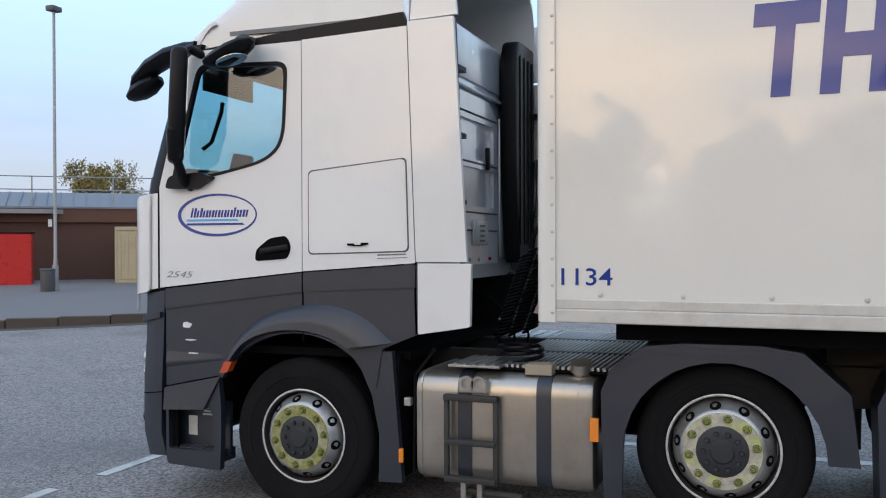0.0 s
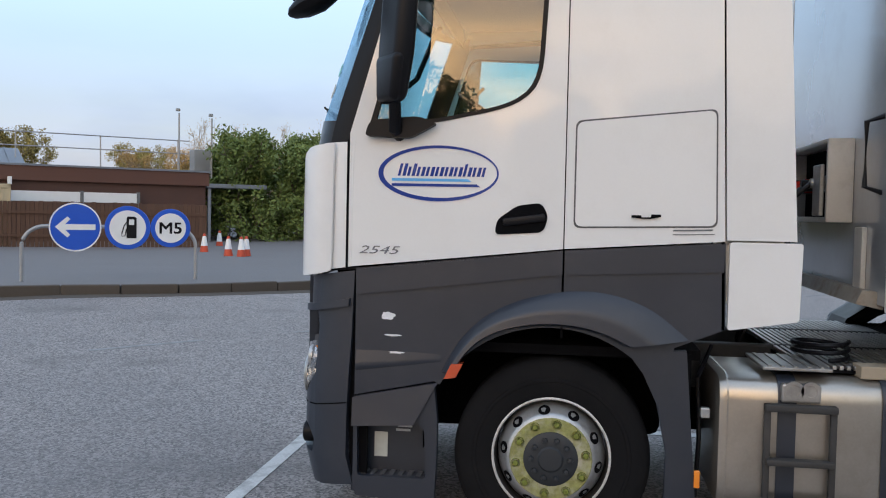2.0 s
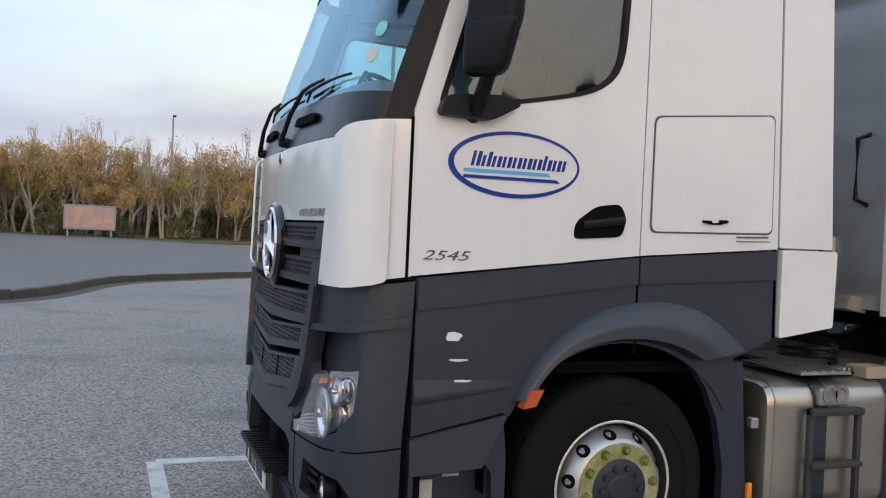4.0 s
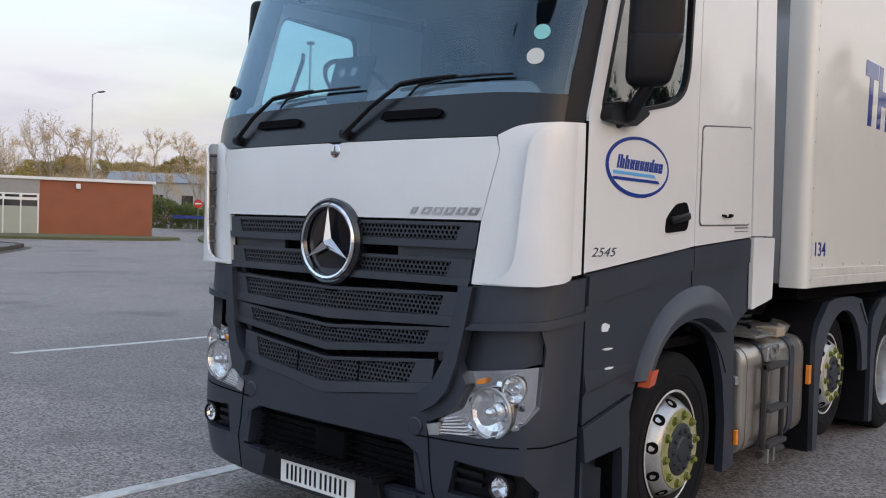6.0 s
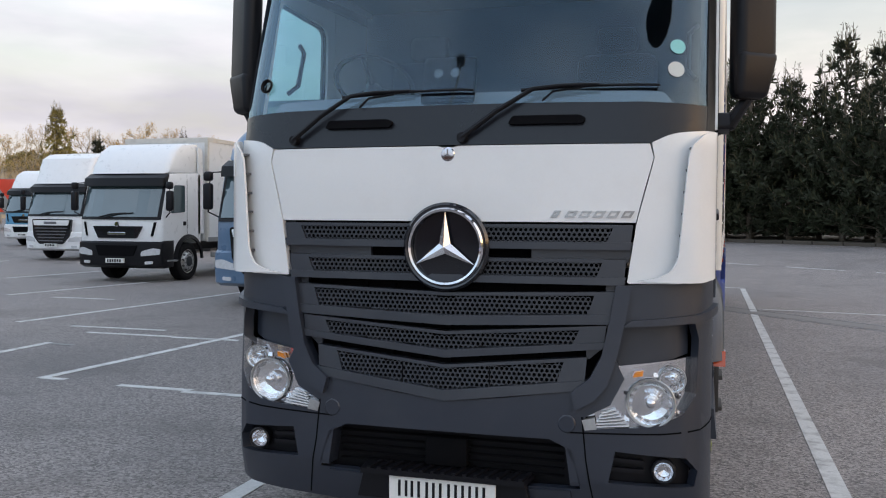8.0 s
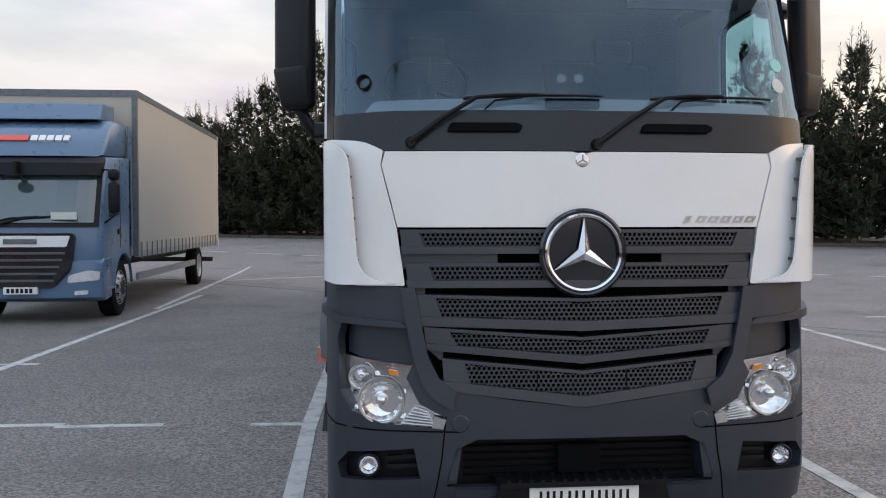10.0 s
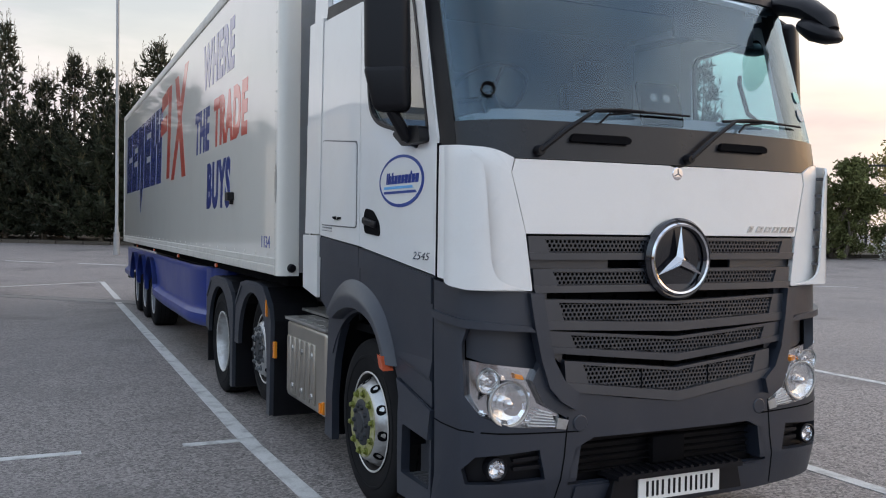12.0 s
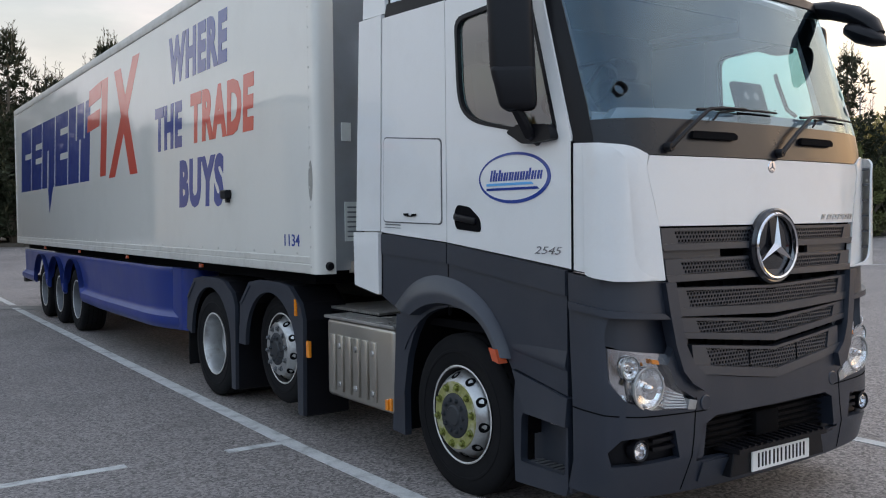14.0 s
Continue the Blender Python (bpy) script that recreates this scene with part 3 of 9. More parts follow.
# raised frame round the grille, lip of the shelf over the lamps, lower lip
for s in (1, -1):
    fr = [(0.60, 0.865), (0.68, 0.93), (0.73, 1.03), (0.765, 1.2), (0.79, 1.352), (0.86, 1.352), (0.835, 1.2), (0.80, 1.03), (0.76, 0.9), (0.70, 0.83), (0.62, 0.785)]
    fr = fr if s > 0 else mirror_x(fr)
    part("grille_surround", front_plate(fr, (), 0.034, 0.05), "grey", bumper, "", True)
    sh = [(0.82, 1.165), (1.15, 1.185), (1.37, 1.225), (1.37, 1.262), (1.15, 1.222), (0.86, 1.195)]
    sh = sh if s > 0 else mirror_x(sh)
    part("lamp_shelf", front_plate(sh, (), 0.026, 0.08), "grey", bumper, "", True)
    part("bumper_seam", front_plate([(s * a, b) for a, b in ((0.58, 0.672), (1.0, 0.682), (1.2, 0.695), (1.385, 0.72), (1.385, 0.727), (1.2, 0.702), (1.0, 0.689), (0.58, 0.679))][::s], (), 0.002, 0.01), "matt", bumper)
    part("bumper_seam", front_plate([(s * a, b) for a, b in ((0.715, 0.27), (0.665, 0.55), (0.645, 0.75), (0.652, 0.75), (0.672, 0.55), (0.722, 0.27))][::s], (), 0.002, 0.01), "matt", bumper)
    part("tow_cover", moved(lathe([(0.0, -0.004), (0.036, -0.004), (0.041, 0.0), (0.041, 0.03)], 24, "y"), Matrix.Translation(on_front(s * 0.58, 0.715, 0.003))), "grey", bumper, "", True)
    # blank panel and lamp unit in the opening
    blank = [(0.76, 0.955), (0.86, 0.972), (1.2, 1.035), (1.2, 1.20), (0.76, 1.20)]
    part("lamp_recess_panel", front_plate(blank if s > 0 else mirror_x(blank), (), -0.075, 0.02), "grey", bumper, "", True)
    back = [(0.63, 0.68), (1.22, 0.74), (1.22, 1.03), (0.8, 0.98), (0.72, 0.82)]
    lamp = part("headlamp", front_plate(back if s > 0 else mirror_x(back), (), -0.045, 0.012), "chrome", tractor, "clear headlamp unit with chrome reflectors", True)
    for u, z, r, nm in ((0.955, 0.822, 0.100, "reflector"), (1.055, 0.93, 0.055, "reflector")):
        c = on_front(s * u, z, -0.012)
        part(nm, moved(lathe([(r, 0.0), (r * 1.06, 0.004), (r * 0.98, 0.006), (r * 0.8, 0.022), (r * 0.45, 0.034), (r * 0.3, 0.036), (r * 0.3, 0.02), (0.0, 0.015)], 16, "y"), Matrix.Translation(c)), "lampbowl", lamp)
        part("reflector_bulb", moved(lathe([(r * 0.22, 0.012), (r * 0.2, -0.012), (r * 0.1, -0.02), (0.0, -0.022)], 14, "y"), Matrix.Translation(c)), "chrome", lamp, "", True)
        part("reflector_ring", moved(lathe([(r * 1.0, -0.004), (r * 1.08, -0.006), (r * 1.12, 0.0), (r * 1.08, 0.01), (r * 1.0, 0.006)], 28, "y"), Matrix.Translation(c)), "steel", lamp, "", True)
    fr_rg = random.Random(7)
    facets = []
    for k in range(110):
        u, z = fr_rg.uniform(0.84, 1.10), fr_rg.uniform(0.74, 1.0)
        if z > 0.90 + 0.33 * (u - 0.80) or z < 0.70 + 0.45 * max(0, u - 1.0) or u < 0.84 or math.hypot(u - 0.955, z - 0.822) < 0.115 or math.hypot(u - 1.055, z - 0.93) < 0.068:
            continue
        r = fr_rg.uniform(0.009, 0.018)
        facets.append(moved(prism([(-r, -r * 0.7), (r, -r * 0.8), (r * 0.7, r * 0.8), (-r * 0.8, r)], -0.006, 0.006, "y"), Matrix.Translation(on_front(s * u, z, -0.04)) @ pose(0, 0, 0, fr_rg.uniform(-30, 25), 0, fr_rg.uniform(-25, 25) + s * 45 * max(0.0, u - 0.9))))
    part("reflector_facets", join(*facets), "chrome", lamp, "chrome facets")["kind"] = "stuff"
    amb = [(0.872, 0.934), (0.918, 0.942), (0.922, 0.966), (0.882, 0.958)]
    part("indicator", front_plate(amb if s > 0 else mirror_x(amb), (), -0.02, 0.02), "amber", lamp, "amber indicator lens")
    for k in range(6):
        st = [(0.705 + 0.006 * k, 0.702 + 0.013 * k), (0.86 - 0.012 * k, 0.715 + 0.014 * k), (0.86 - 0.012 * k, 0.721 + 0.014 * k), (0.705 + 0.006 * k, 0.708 + 0.013 * k)]
        part("lamp_rib", front_plate(st if s > 0 else mirror_x(st), (), -0.008, 0.03), "lens_bar", lamp)
    cover = [(0.70, 0.70), (0.95, 0.72), (1.095, 0.775), (1.17, 0.86), (1.175, 1.03), (0.875, 0.975), (0.835, 0.93), (0.775, 0.82)]
    cov = part("lens_cover", front_plate(cover if s > 0 else mirror_x(cover), (), 0.004, 0.004), "lens", lamp, "clear moulded lens", True)
    cov.visible_shadow = False
    end = [(0.648, 0.735), (0.662, 0.690), (0.715, 0.697), (0.705, 0.748)]
    part("lamp_end_cap", front_plate(end if s > 0 else mirror_x(end), (), 0.006, 0.03), "steel", lamp)
    # fog lamp in its pocket
    pocket = [(0.74, 0.42), (1.22, 0.42), (1.22, 0.62), (0.74, 0.62)]
    part("fog_pocket", front_plate(pocket if s > 0 else mirror_x(pocket), (), -0.06, 0.02), "black", bumper, "", True)
    for k in range(2):
        sl = [(0.775, 0.505 + 0.045 * k), (0.93, 0.500 + 0.04 * k), (0.93, 0.518 + 0.04 * k), (0.78, 0.523 + 0.045 * k)]
        part("fog_slat", front_plate(sl if s > 0 else mirror_x(sl), (), -0.022, 0.03), "black", bumper)
    c = on_front(s * 1.02, 0.515, -0.012)
    fog = part("fog_lamp", moved(lathe([(0.052, 0.04), (0.056, -0.01), (0.05, -0.016), (0.043, -0.006)], 24, "y"), Matrix.Translation(c)), "black", tractor, "round fog lamp in a black rim", True)
    part("fog_reflector", moved(lathe([(0.043, -0.006), (0.03, 0.02), (0.0, 0.03)], 12, "y"), Matrix.Translation(c)), "chrome", fog)
    fl = part("fog_lens", moved(lathe([(0.044, -0.004), (0.03, -0.012), (0.0, -0.015)], 24, "y"), Matrix.Translation(c)), "lens", fog, "", True)
    fl.visible_shadow = False

# lower intake, step and plate
part("intake_backing", box(-0.62, 0.62, 0.12, 0.16, 0.38, 0.68), "black", tractor)
for k in range(5):
    part("intake_slat", box(-0.56, 0.56, 0.075, 0.11, 0.45 + 0.035 * k, 0.456 + 0.035 * k, 0.002), "matt", tractor)
part("intake_bracket", box(-0.11, 0.10, 0.05, 0.12, 0.46, 0.60, 0.012), "matt", tractor, "", True)
step_bm = prism([(-0.40, -0.055), (0.40, -0.055), (0.42, 0.1), (-0.42, 0.1)], 0.425, 0.45, "z")
front_step = part("bumper_step", step_bm, "black", tractor, "ribbed black step over the plate")
for k in range(15):
    x = -0.37 + 0.053 * k
    part("step_rib", prism([(x, -0.05), (x + 0.018, -0.05), (x + 0.04, 0.08), (x + 0.022, 0.08)], 0.45, 0.460, "z"), "black", front_step)
part("step_apron", prism([(-0.43, 0.30), (0.43, 0.30), (0.40, 0.425), (-0.40, 0.425)], -0.02, 0.04, "y", 0.006), "black", tractor)
plate_ob = part("number_plate", box(-0.262, 0.262, -0.034, -0.022, 0.305, 0.42, 0.004), "plate", tractor, "white number plate with dark bars")
for k, x in enumerate((-0.215, -0.152, -0.082, -0.045, 0.03, 0.098, 0.166)):
    for dx in ((0.0, 0.034) if k != 2 else (0.004,)):
        part("plate_bar", box(x + dx, x + dx + 0.013, -0.0365, -0.033, 0.325, 0.402), "black", plate_ob)
for s in (1, -1):
    lo = [(0.30, 0.40), (0.60, 0.405), (0.61, 0.30), (0.30, 0.29)]
    part("lower_lip", front_plate(lo if s > 0 else mirror_x(lo), (), 0.012, 0.03), "grey", bumper, "", True)
for s in (1, -1):
    vane = [(0.60, 0.43), (0.575, 0.60), (0.60, 0.60), (0.65, 0.43)]
    part("intake_edge", front_plate(vane if s > 0 else mirror_x(vane), (), 0.0, 0.10), "grey", bumper)


def hex_mesh(u0, u1, zlo, zhi, skip=None, cell=0.0235, off=0.0, thick=0.006):
    """A perforated sheet of hexagonal holes between two edges zlo(u), zhi(u), bent round the front."""
    bm = bmesh.new()
    r = cell / math.sqrt(3)
    row_h = 1.5 * r
    zmin, zmax = min(zlo(u0), zlo(u1), zlo((u0 + u1) / 2)), max(zhi(u0), zhi(u1), zhi((u0 + u1) / 2))
    j = 0
    z = zmin
    while z < zmax + r:
        u = u0 + (cell / 2 if j % 2 else 0)
        while u < u1:
            if zlo(u) + r * 0.5 < z < zhi(u) - r * 0.5 and not (skip and skip(u, z)):
                ring = []
                for rr, oo in ((r, off), (r * 0.70, off), (r * 0.66, off - thick)):
                    ring.append([bm.verts.new(on_front(u + rr * math.sin(a * math.pi / 3), z + rr * math.cos(a * math.pi / 3), oo)) for a in range(6)])
                for q in range(2):
                    for a in range(6):
                        b = (a + 1) % 6
                        bm.faces.new((ring[q][a], ring[q][b], ring[q + 1][b], ring[q + 1][a]))
            u += cell
        z += row_h
        j += 1
    return bm


# radiator grille: dark box, five slats with perforated faces
grille_out = both([(0.40, 1.632), (0.872, 1.632), (0.86, 1.5), (0.80, 1.33), (0.78, 1.2), (0.74, 1.0), (0.66, 0.86), (0.3, 0.80)])
grille = part("grille", front_plate(grille_out, (), -0.11, 0.015), "matt", tractor, "black radiator grille with five perforated slats")
SLATS = ((1.512, 1.626, 0.0, 0.862, 0.745, 1), (1.352, 1.468, 0.0, 0.835, 0.70, 1), (1.146, 1.300, 0.030, 0.80, 0.665, 0), (0.992, 1.116, 0.070, 0.75, 0.60, 0), (0.788, 0.958, 0.085, 0.665, 0.53, 0))
for zb, zt, rise, xe, xm, ring in SLATS:
    def lo_edge(u, zb=zb, rise=rise, xe=xe):
        return zb + rise * min(abs(u) / xe, 1.0)

    def hi_edge(u, zt=zt, rise=rise, xe=xe):
        return zt + rise * 0.75 * min(abs(u) / xe, 1.0)
    n = 14
    seg = [xe * k / n for k in range(n + 1)]
    mid = 0.30
    # solid lower bar of the slat
    top = [(u, lo_edge(u) + mid * (hi_edge(u) - lo_edge(u))) for u in seg]
    bot = [(u * 0.985, lo_edge(u)) for u in seg]
    ring_out = [(-a, b) for a, b in top[::-1]] + top[1:] + bot[::-1] + [(-a, b) for a, b in bot[1:]]
    slat = part("slat", front_plate(ring_out, (), 0.012, 0.05), "grille_grey", grille, "", True)
    # its upper rim
    top2 = [(u, hi_edge(u)) for u in seg]
    bot2 = [(u, hi_edge(u) - 0.016) for u in seg]
    part("slat_rim", front_plate([(-a, b) for a, b in top2[::-1]] + top2[1:] + bot2[::-1] + [(-a, b) for a, b in bot2[1:]], (), 0.003, 0.05), "grille_grey", slat, "", True)
    for s in (1, -1):
        e = [(xm, lo_edge(xm) + mid * (hi_edge(xm) - lo_edge(xm))), (xm + 0.035, hi_edge(xm)), (xe, hi_edge(xe)), (xe * 0.99, lo_edge(xe) + mid * (hi_edge(xe) - lo_edge(xe)))]
        part("slat_end", front_plate(e if s > 0 else mirror_x(e), (), 0.004, 0.05), "grille_grey", slat, "", True)

    def clear(u, z, ring=ring):
        return ring and math.hypot(u, z - 1.515) < 0.2
    part("perforated_panel", hex_mesh(-xm - 0.02, xm + 0.02, lambda u: lo_edge(u) + (mid - 0.06) * (hi_edge(u) - lo_edge(u)), lambda u: hi_edge(u) - 0.010, clear, 0.0235, -0.004), "grille_grey", slat, "perforated slat face")["kind"] = "stuff"
for (zb, zt, rise, xe, xm, ring), (zb2, zt2, rise2, xe2, xm2, ring2) in zip(SLATS, SLATS[1:]):
    for s in (1, -1):
        u0 = 0.40 if ring and ring2 else xe - 0.09
        e = [(u0, zt2 + rise2 * 0.75 * u0 / xe2 - 0.012), (u0, zb + rise * u0 / xe + 0.012), (xe, zb + rise + 0.012), (xe2 + 0.01, zt2 + rise2 * 0.75 - 0.012)]
        part("slat_shelf", front_plate(e if s > 0 else mirror_x(e), (), -0.028, 0.02), "grille_grey", grille, "", True)
for x in (-0.215, 0.215):
    part("slat_seam", front_plate([(x - 0.0015, 0.826), (x + 0.0015, 0.826), (x + 0.0015, 0.966), (x - 0.0015, 0.966)], (), 0.001, 0.006), "matt", grille)
for k in range(9):
    x = -0.6 + 0.15 * k
    part("grille_strut", front_plate([(x - 0.008, 0.88), (x + 0.008, 0.88), (x + 0.008, 1.33), (x - 0.008, 1.33)], (), -0.085, 0.02), "matt", grille)

# round badge with a three-armed star on the grille, and the small one on the panel above
badge = part("grille_badge", moved(lathe([(0.208, 0.06), (0.210, 0.0), (0.198, -0.014), (0.185, -0.010), (0.18, 0.012), (0.0, 0.012)], 56, "y"), pose(0, 0.012, 1.516)), "gloss", tractor, "round black badge with chrome ring and star", True)
part("badge_ring", moved(lathe([(0.184, 0.006), (0.186, -0.012), (0.178, -0.022), (0.168, -0.018), (0.165, 0.006)], 56, "y"), pose(0, 0.008, 1.516)), "chrome", badge, "", True)
star = bmesh.new()
hub = star.verts.new((0, -0.028, 1.516))
rim = []
for k in range(6):
    r = 0.168 if k % 2 == 0 else 0.032
    a = math.pi / 2 + k * math.pi / 3
    rim.append(star.verts.new((r * math.cos(a), -0.004, 1.516 + r * math.sin(a))))
for k in range(6):
    star.faces.new((hub, rim[k], rim[(k + 1) % 6]))
part("badge_star", star, "chrome", badge)
small = part("bonnet_badge", moved(lathe([(0.033, 0.01), (0.034, -0.004), (0.03, -0.008), (0.0, -0.010)], 28, "y"), pose(0, 0.038, 1.953)), "chrome", tractor, "small round metal badge", True)
for k in range(3):
    a = math.pi / 2 + k * 2 * math.pi / 3
    part("badge_mark", tube([(0, 0.027, 1.953), (0.024 * math.cos(a), 0.029, 1.953 + 0.024 * math.sin(a))], 0.003, 6), "rimdark", small)

# white bonnet panel and corner air guides
hood = both([(0.025, 1.985), (0.05, 1.992), (0.55, 1.992), (0.93, 1.992), (0.948, 1.93), (0.90, 1.75), (0.873, 1.637)])
part("bonnet_panel", front_plate(hood, (), 0.006, 0.04), "white", tractor, "plain white front panel", True)
for s in (1, -1):
    g = rounded([(0.838, 1.362), (0.877, 1.637), (0.952, 1.93), (0.938, 1.996), (1.03, 2.04), (1.20, 2.055), (1.368, 2.06), (1.368, 1.425), (1.20, 1.40), (1.10, 1.362)], [0.01, 0.01, 0.01, 0.006, 0.05, 0.03, 0.01, 0.01, 0.05, 0.05])
    guide = part("corner_air_guide", front_plate(g if s > 0 else mirror_x(g), (), 0.010, 0.03, 0.05), "white", tractor, "white corner air guide", True)
    fin = rounded([(0.875, 1.372), (1.00, 1.400), (1.045, 1.47), (1.058, 1.62), (1.072, 1.80), (1.088, 1.95), (1.125, 2.03), (1.268, 2.055), (1.268, 1.40), (1.15, 1.368)], [0.01, 0.04, 0.04, 0.03, 0.03, 0.03, 0.03, 0.02, 0.02, 0.05])
    part("guide_fin", fin_plate(fin if s > 0 else mirror_x(fin)), "white", guide, "white outer fin standing off the corner", True)
    for k in range(6):
        z = 1.475 + 0.098 * k
        uf = float(np.interp(z, (1.372, 1.400, 1.47, 1.62, 1.80, 1.95, 2.03), (0.875, 1.00, 1.045, 1.058, 1.072, 1.088, 1.125)))
        rb = [(uf + 0.012, z), (uf + 0.10, z), (uf + 0.10, z + 0.012), (uf + 0.012, z + 0.012)]
        part("guide_rib", front_plate(rb if s > 0 else mirror_x(rb), (), 0.046, 0.042, 0.02), "grey_light", guide)
    blk = [(1.0, 1.38), (1.385, 1.41), (1.385, 2.06), (1.02, 2.03)]
    part("corner_pillar", front_plate(blk if s > 0 else mirror_x(blk), (), -0.03, 0.03, 0.05), "black", tractor)

# windscreen, its dark lower panel, pillars
low = both([(0.4, 2.19), (0.9, 2.185), (1.225, 2.17), (1.225, 2.055), (1.02, 2.035), (0.955, 1.997), (0.5, 1.997)])
part("screen_lower_panel", front_plate(low, (), 0.0, 0.04), "screen_surround", tractor, "black panel under the windscreen", True)
pane = both([(0.5, 3.02), (1.222, 3.02), (1.222, 2.165), (0.5, 2.185)])
ws = part("windscreen", front_plate(pane, (), -0.004, 0.005, 0.11, 0.1), "screen", tractor, "large curved windscreen", True)
pane_faces(ws, (0, -1, 0.2))
for s in (1, -1):
    pl = [(1.218, 2.055), (1.375, 2.06), (1.375, 3.03), (1.218, 3.03)]
    part("windscreen_pillar", front_plate(pl if s > 0 else mirror_x(pl), (), 0.002, 0.04, 0.05), "black", tractor, "", True)
top_band = both([(0.5, 3.06), (1.3, 3.06), (1.3, 3.0), (0.5, 3.0)])
part("windscreen_header", front_plate(top_band, (), 0.003, 0.04), "black", tractor)
# stickers on the glass
for u, z, r, mat, lab in ((1.04, 2.338, 0.038, "paper", "round pale paper disc on the glass"), (1.045, 2.447, 0.036, "teal", "round pale green sticker on the glass")):
    c = on_front(u, z, 0.001)
    b = lathe([(r, 0.002), (r, -0.001), (0.0, -0.001)], 24, "y")
    part("screen_sticker", moved(b, Matrix.Translation(c) @ pose(0, 0, 0, 0, 0, 22) @ pose(0, 0, 0, -17, 0, 0)), mat, tractor, lab)
# small black ring of a mount at the other edge of the glass
part("screen_mount", moved(lathe([(0.03, 0.0), (0.036, -0.008), (0.036, 0.01), (0.026, 0.01)], 20, "y"), Matrix.Translation(on_front(-1.03, 2.33, 0.01)) @ pose(0, 0, 0, 0, 0, -20) @ pose(0, 0, 0, -17, 0, 0)), "black", tractor)
# air vents under the glass
for u0 in (-0.64, 0.285):
    o = rounded([(u0, 2.088), (u0 + 0.345, 2.088), (u0 + 0.36, 2.112), (u0 + 0.33, 2.128), (u0 + 0.02, 2.128)], 0.012, 3)
    part("grab_recess", front_plate(o, (), 0.022, 0.04, 0.03, 0.02), "matt", tractor, "", True)

# wipers
for (pu, pz), (tu, tz), (ku, kz) in (((-0.81, 2.035), (0.11, 2.262), (-0.5, 2.245)), ((0.07, 2.03), (0.965, 2.262), (0.40, 2.25))):
    arm_pts = [on_front(pu, pz, 0.03), on_front(pu + (ku - pu) * 0.5, pz + (kz - pz) * 0.55, 0.045), on_front(ku, kz, 0.05), on_front(ku + 0.12, kz + 0.012, 0.05), on_front(ku + 0.3, kz + 0.016, 0.045)]
    wiper = part("wiper_arm", tube(arm_pts, 0.014, 8, 0.007), "black", tractor, "", True)
    part("wiper_pivot", moved(lathe([(0.0, -0.04), (0.02, -0.04), (0.026, -0.02), (0.026, 0.02)], 14, "y"), Matrix.Translation(on_front(pu, pz, 0.0))), "black", wiper, "", True)
    part("wiper_blade", tube([on_front(ku - 0.06 + (tu - ku + 0.06) * k / 10, kz - 0.002 + (tz - kz) * k / 10 + 0.008 * math.sin(math.pi * k / 10), 0.02) for k in range(11)], 0.009, 6, 0.006), "black", wiper)
    part("wiper_hook", tube([on_front(ku + 0.04, kz - 0.055, 0.02), on_front(ku + 0.09, kz - 0.012, 0.03), on_front(ku + 0.22, kz + 0.004, 0.03)], 0.006, 6), "black", wiper)

# model lettering marks on the panel: slanted metal bars
for k in range(6):
    u = 0.49 + 0.063 * k
    w = 0.045 if k else 0.03
    b = [(u, 1.658), (u + w, 1.658), (u + w + 0.02, 1.69), (u + 0.02, 1.69)]
    hole = [(u + 0.016, 1.667), (u + w - 0.008, 1.667), (u + w + 0.003, 1.682), (u + 0.024, 1.682)]
    part("model_mark", front_plate(b, (hole,), 0.012, 0.012), "steel", tractor)

# ---- cab sides ----
DOOR = [(0.345, 1.425), (1.43, 1.542), (1.43, 2.99), (0.63, 2.985), (0.59, 2.95), (0.345, 2.10)]
WIN = rounded([(0.455, 2.135), (0.78, 2.165), (1.17, 2.245), (1.30, 2.36), (1.325, 2.86), (0.70, 2.885), (0.655, 2.84)], [0.04, 0.1, 0.14, 0.14, 0.08, 0.04, 0.04])
# wheel arch lip: inner and outer edge from the marker lamp over the wheel to the flap, smoothed between
ARCH_U = np.linspace(0, 1, 41)
ARCH_IY, ARCH_IZ, ARCH_OY, ARCH_OZ = [np.convolve(np.pad(np.interp(ARCH_U, (0, 0.12, 0.27, 0.46, 0.64, 0.82, 1.0), q), 3, "reflect", reflect_type="odd"), np.ones(7) / 7, "valid") for q in (
    (0.905, 0.975, 1.09, 1.26, 1.44, 1.61, 1.745), (0.92, 1.035, 1.115, 1.158, 1.165, 1.135, 1.075),
    (0.835, 0.905, 1.07, 1.33, 1.62, 1.87, 2.06), (0.905, 1.06, 1.225, 1.328, 1.352, 1.275, 1.115))]
LOCK = rounded([(1.485, 1.655), (2.155, 1.672), (2.14, 2.225), (1.485, 2.165)], 0.035)
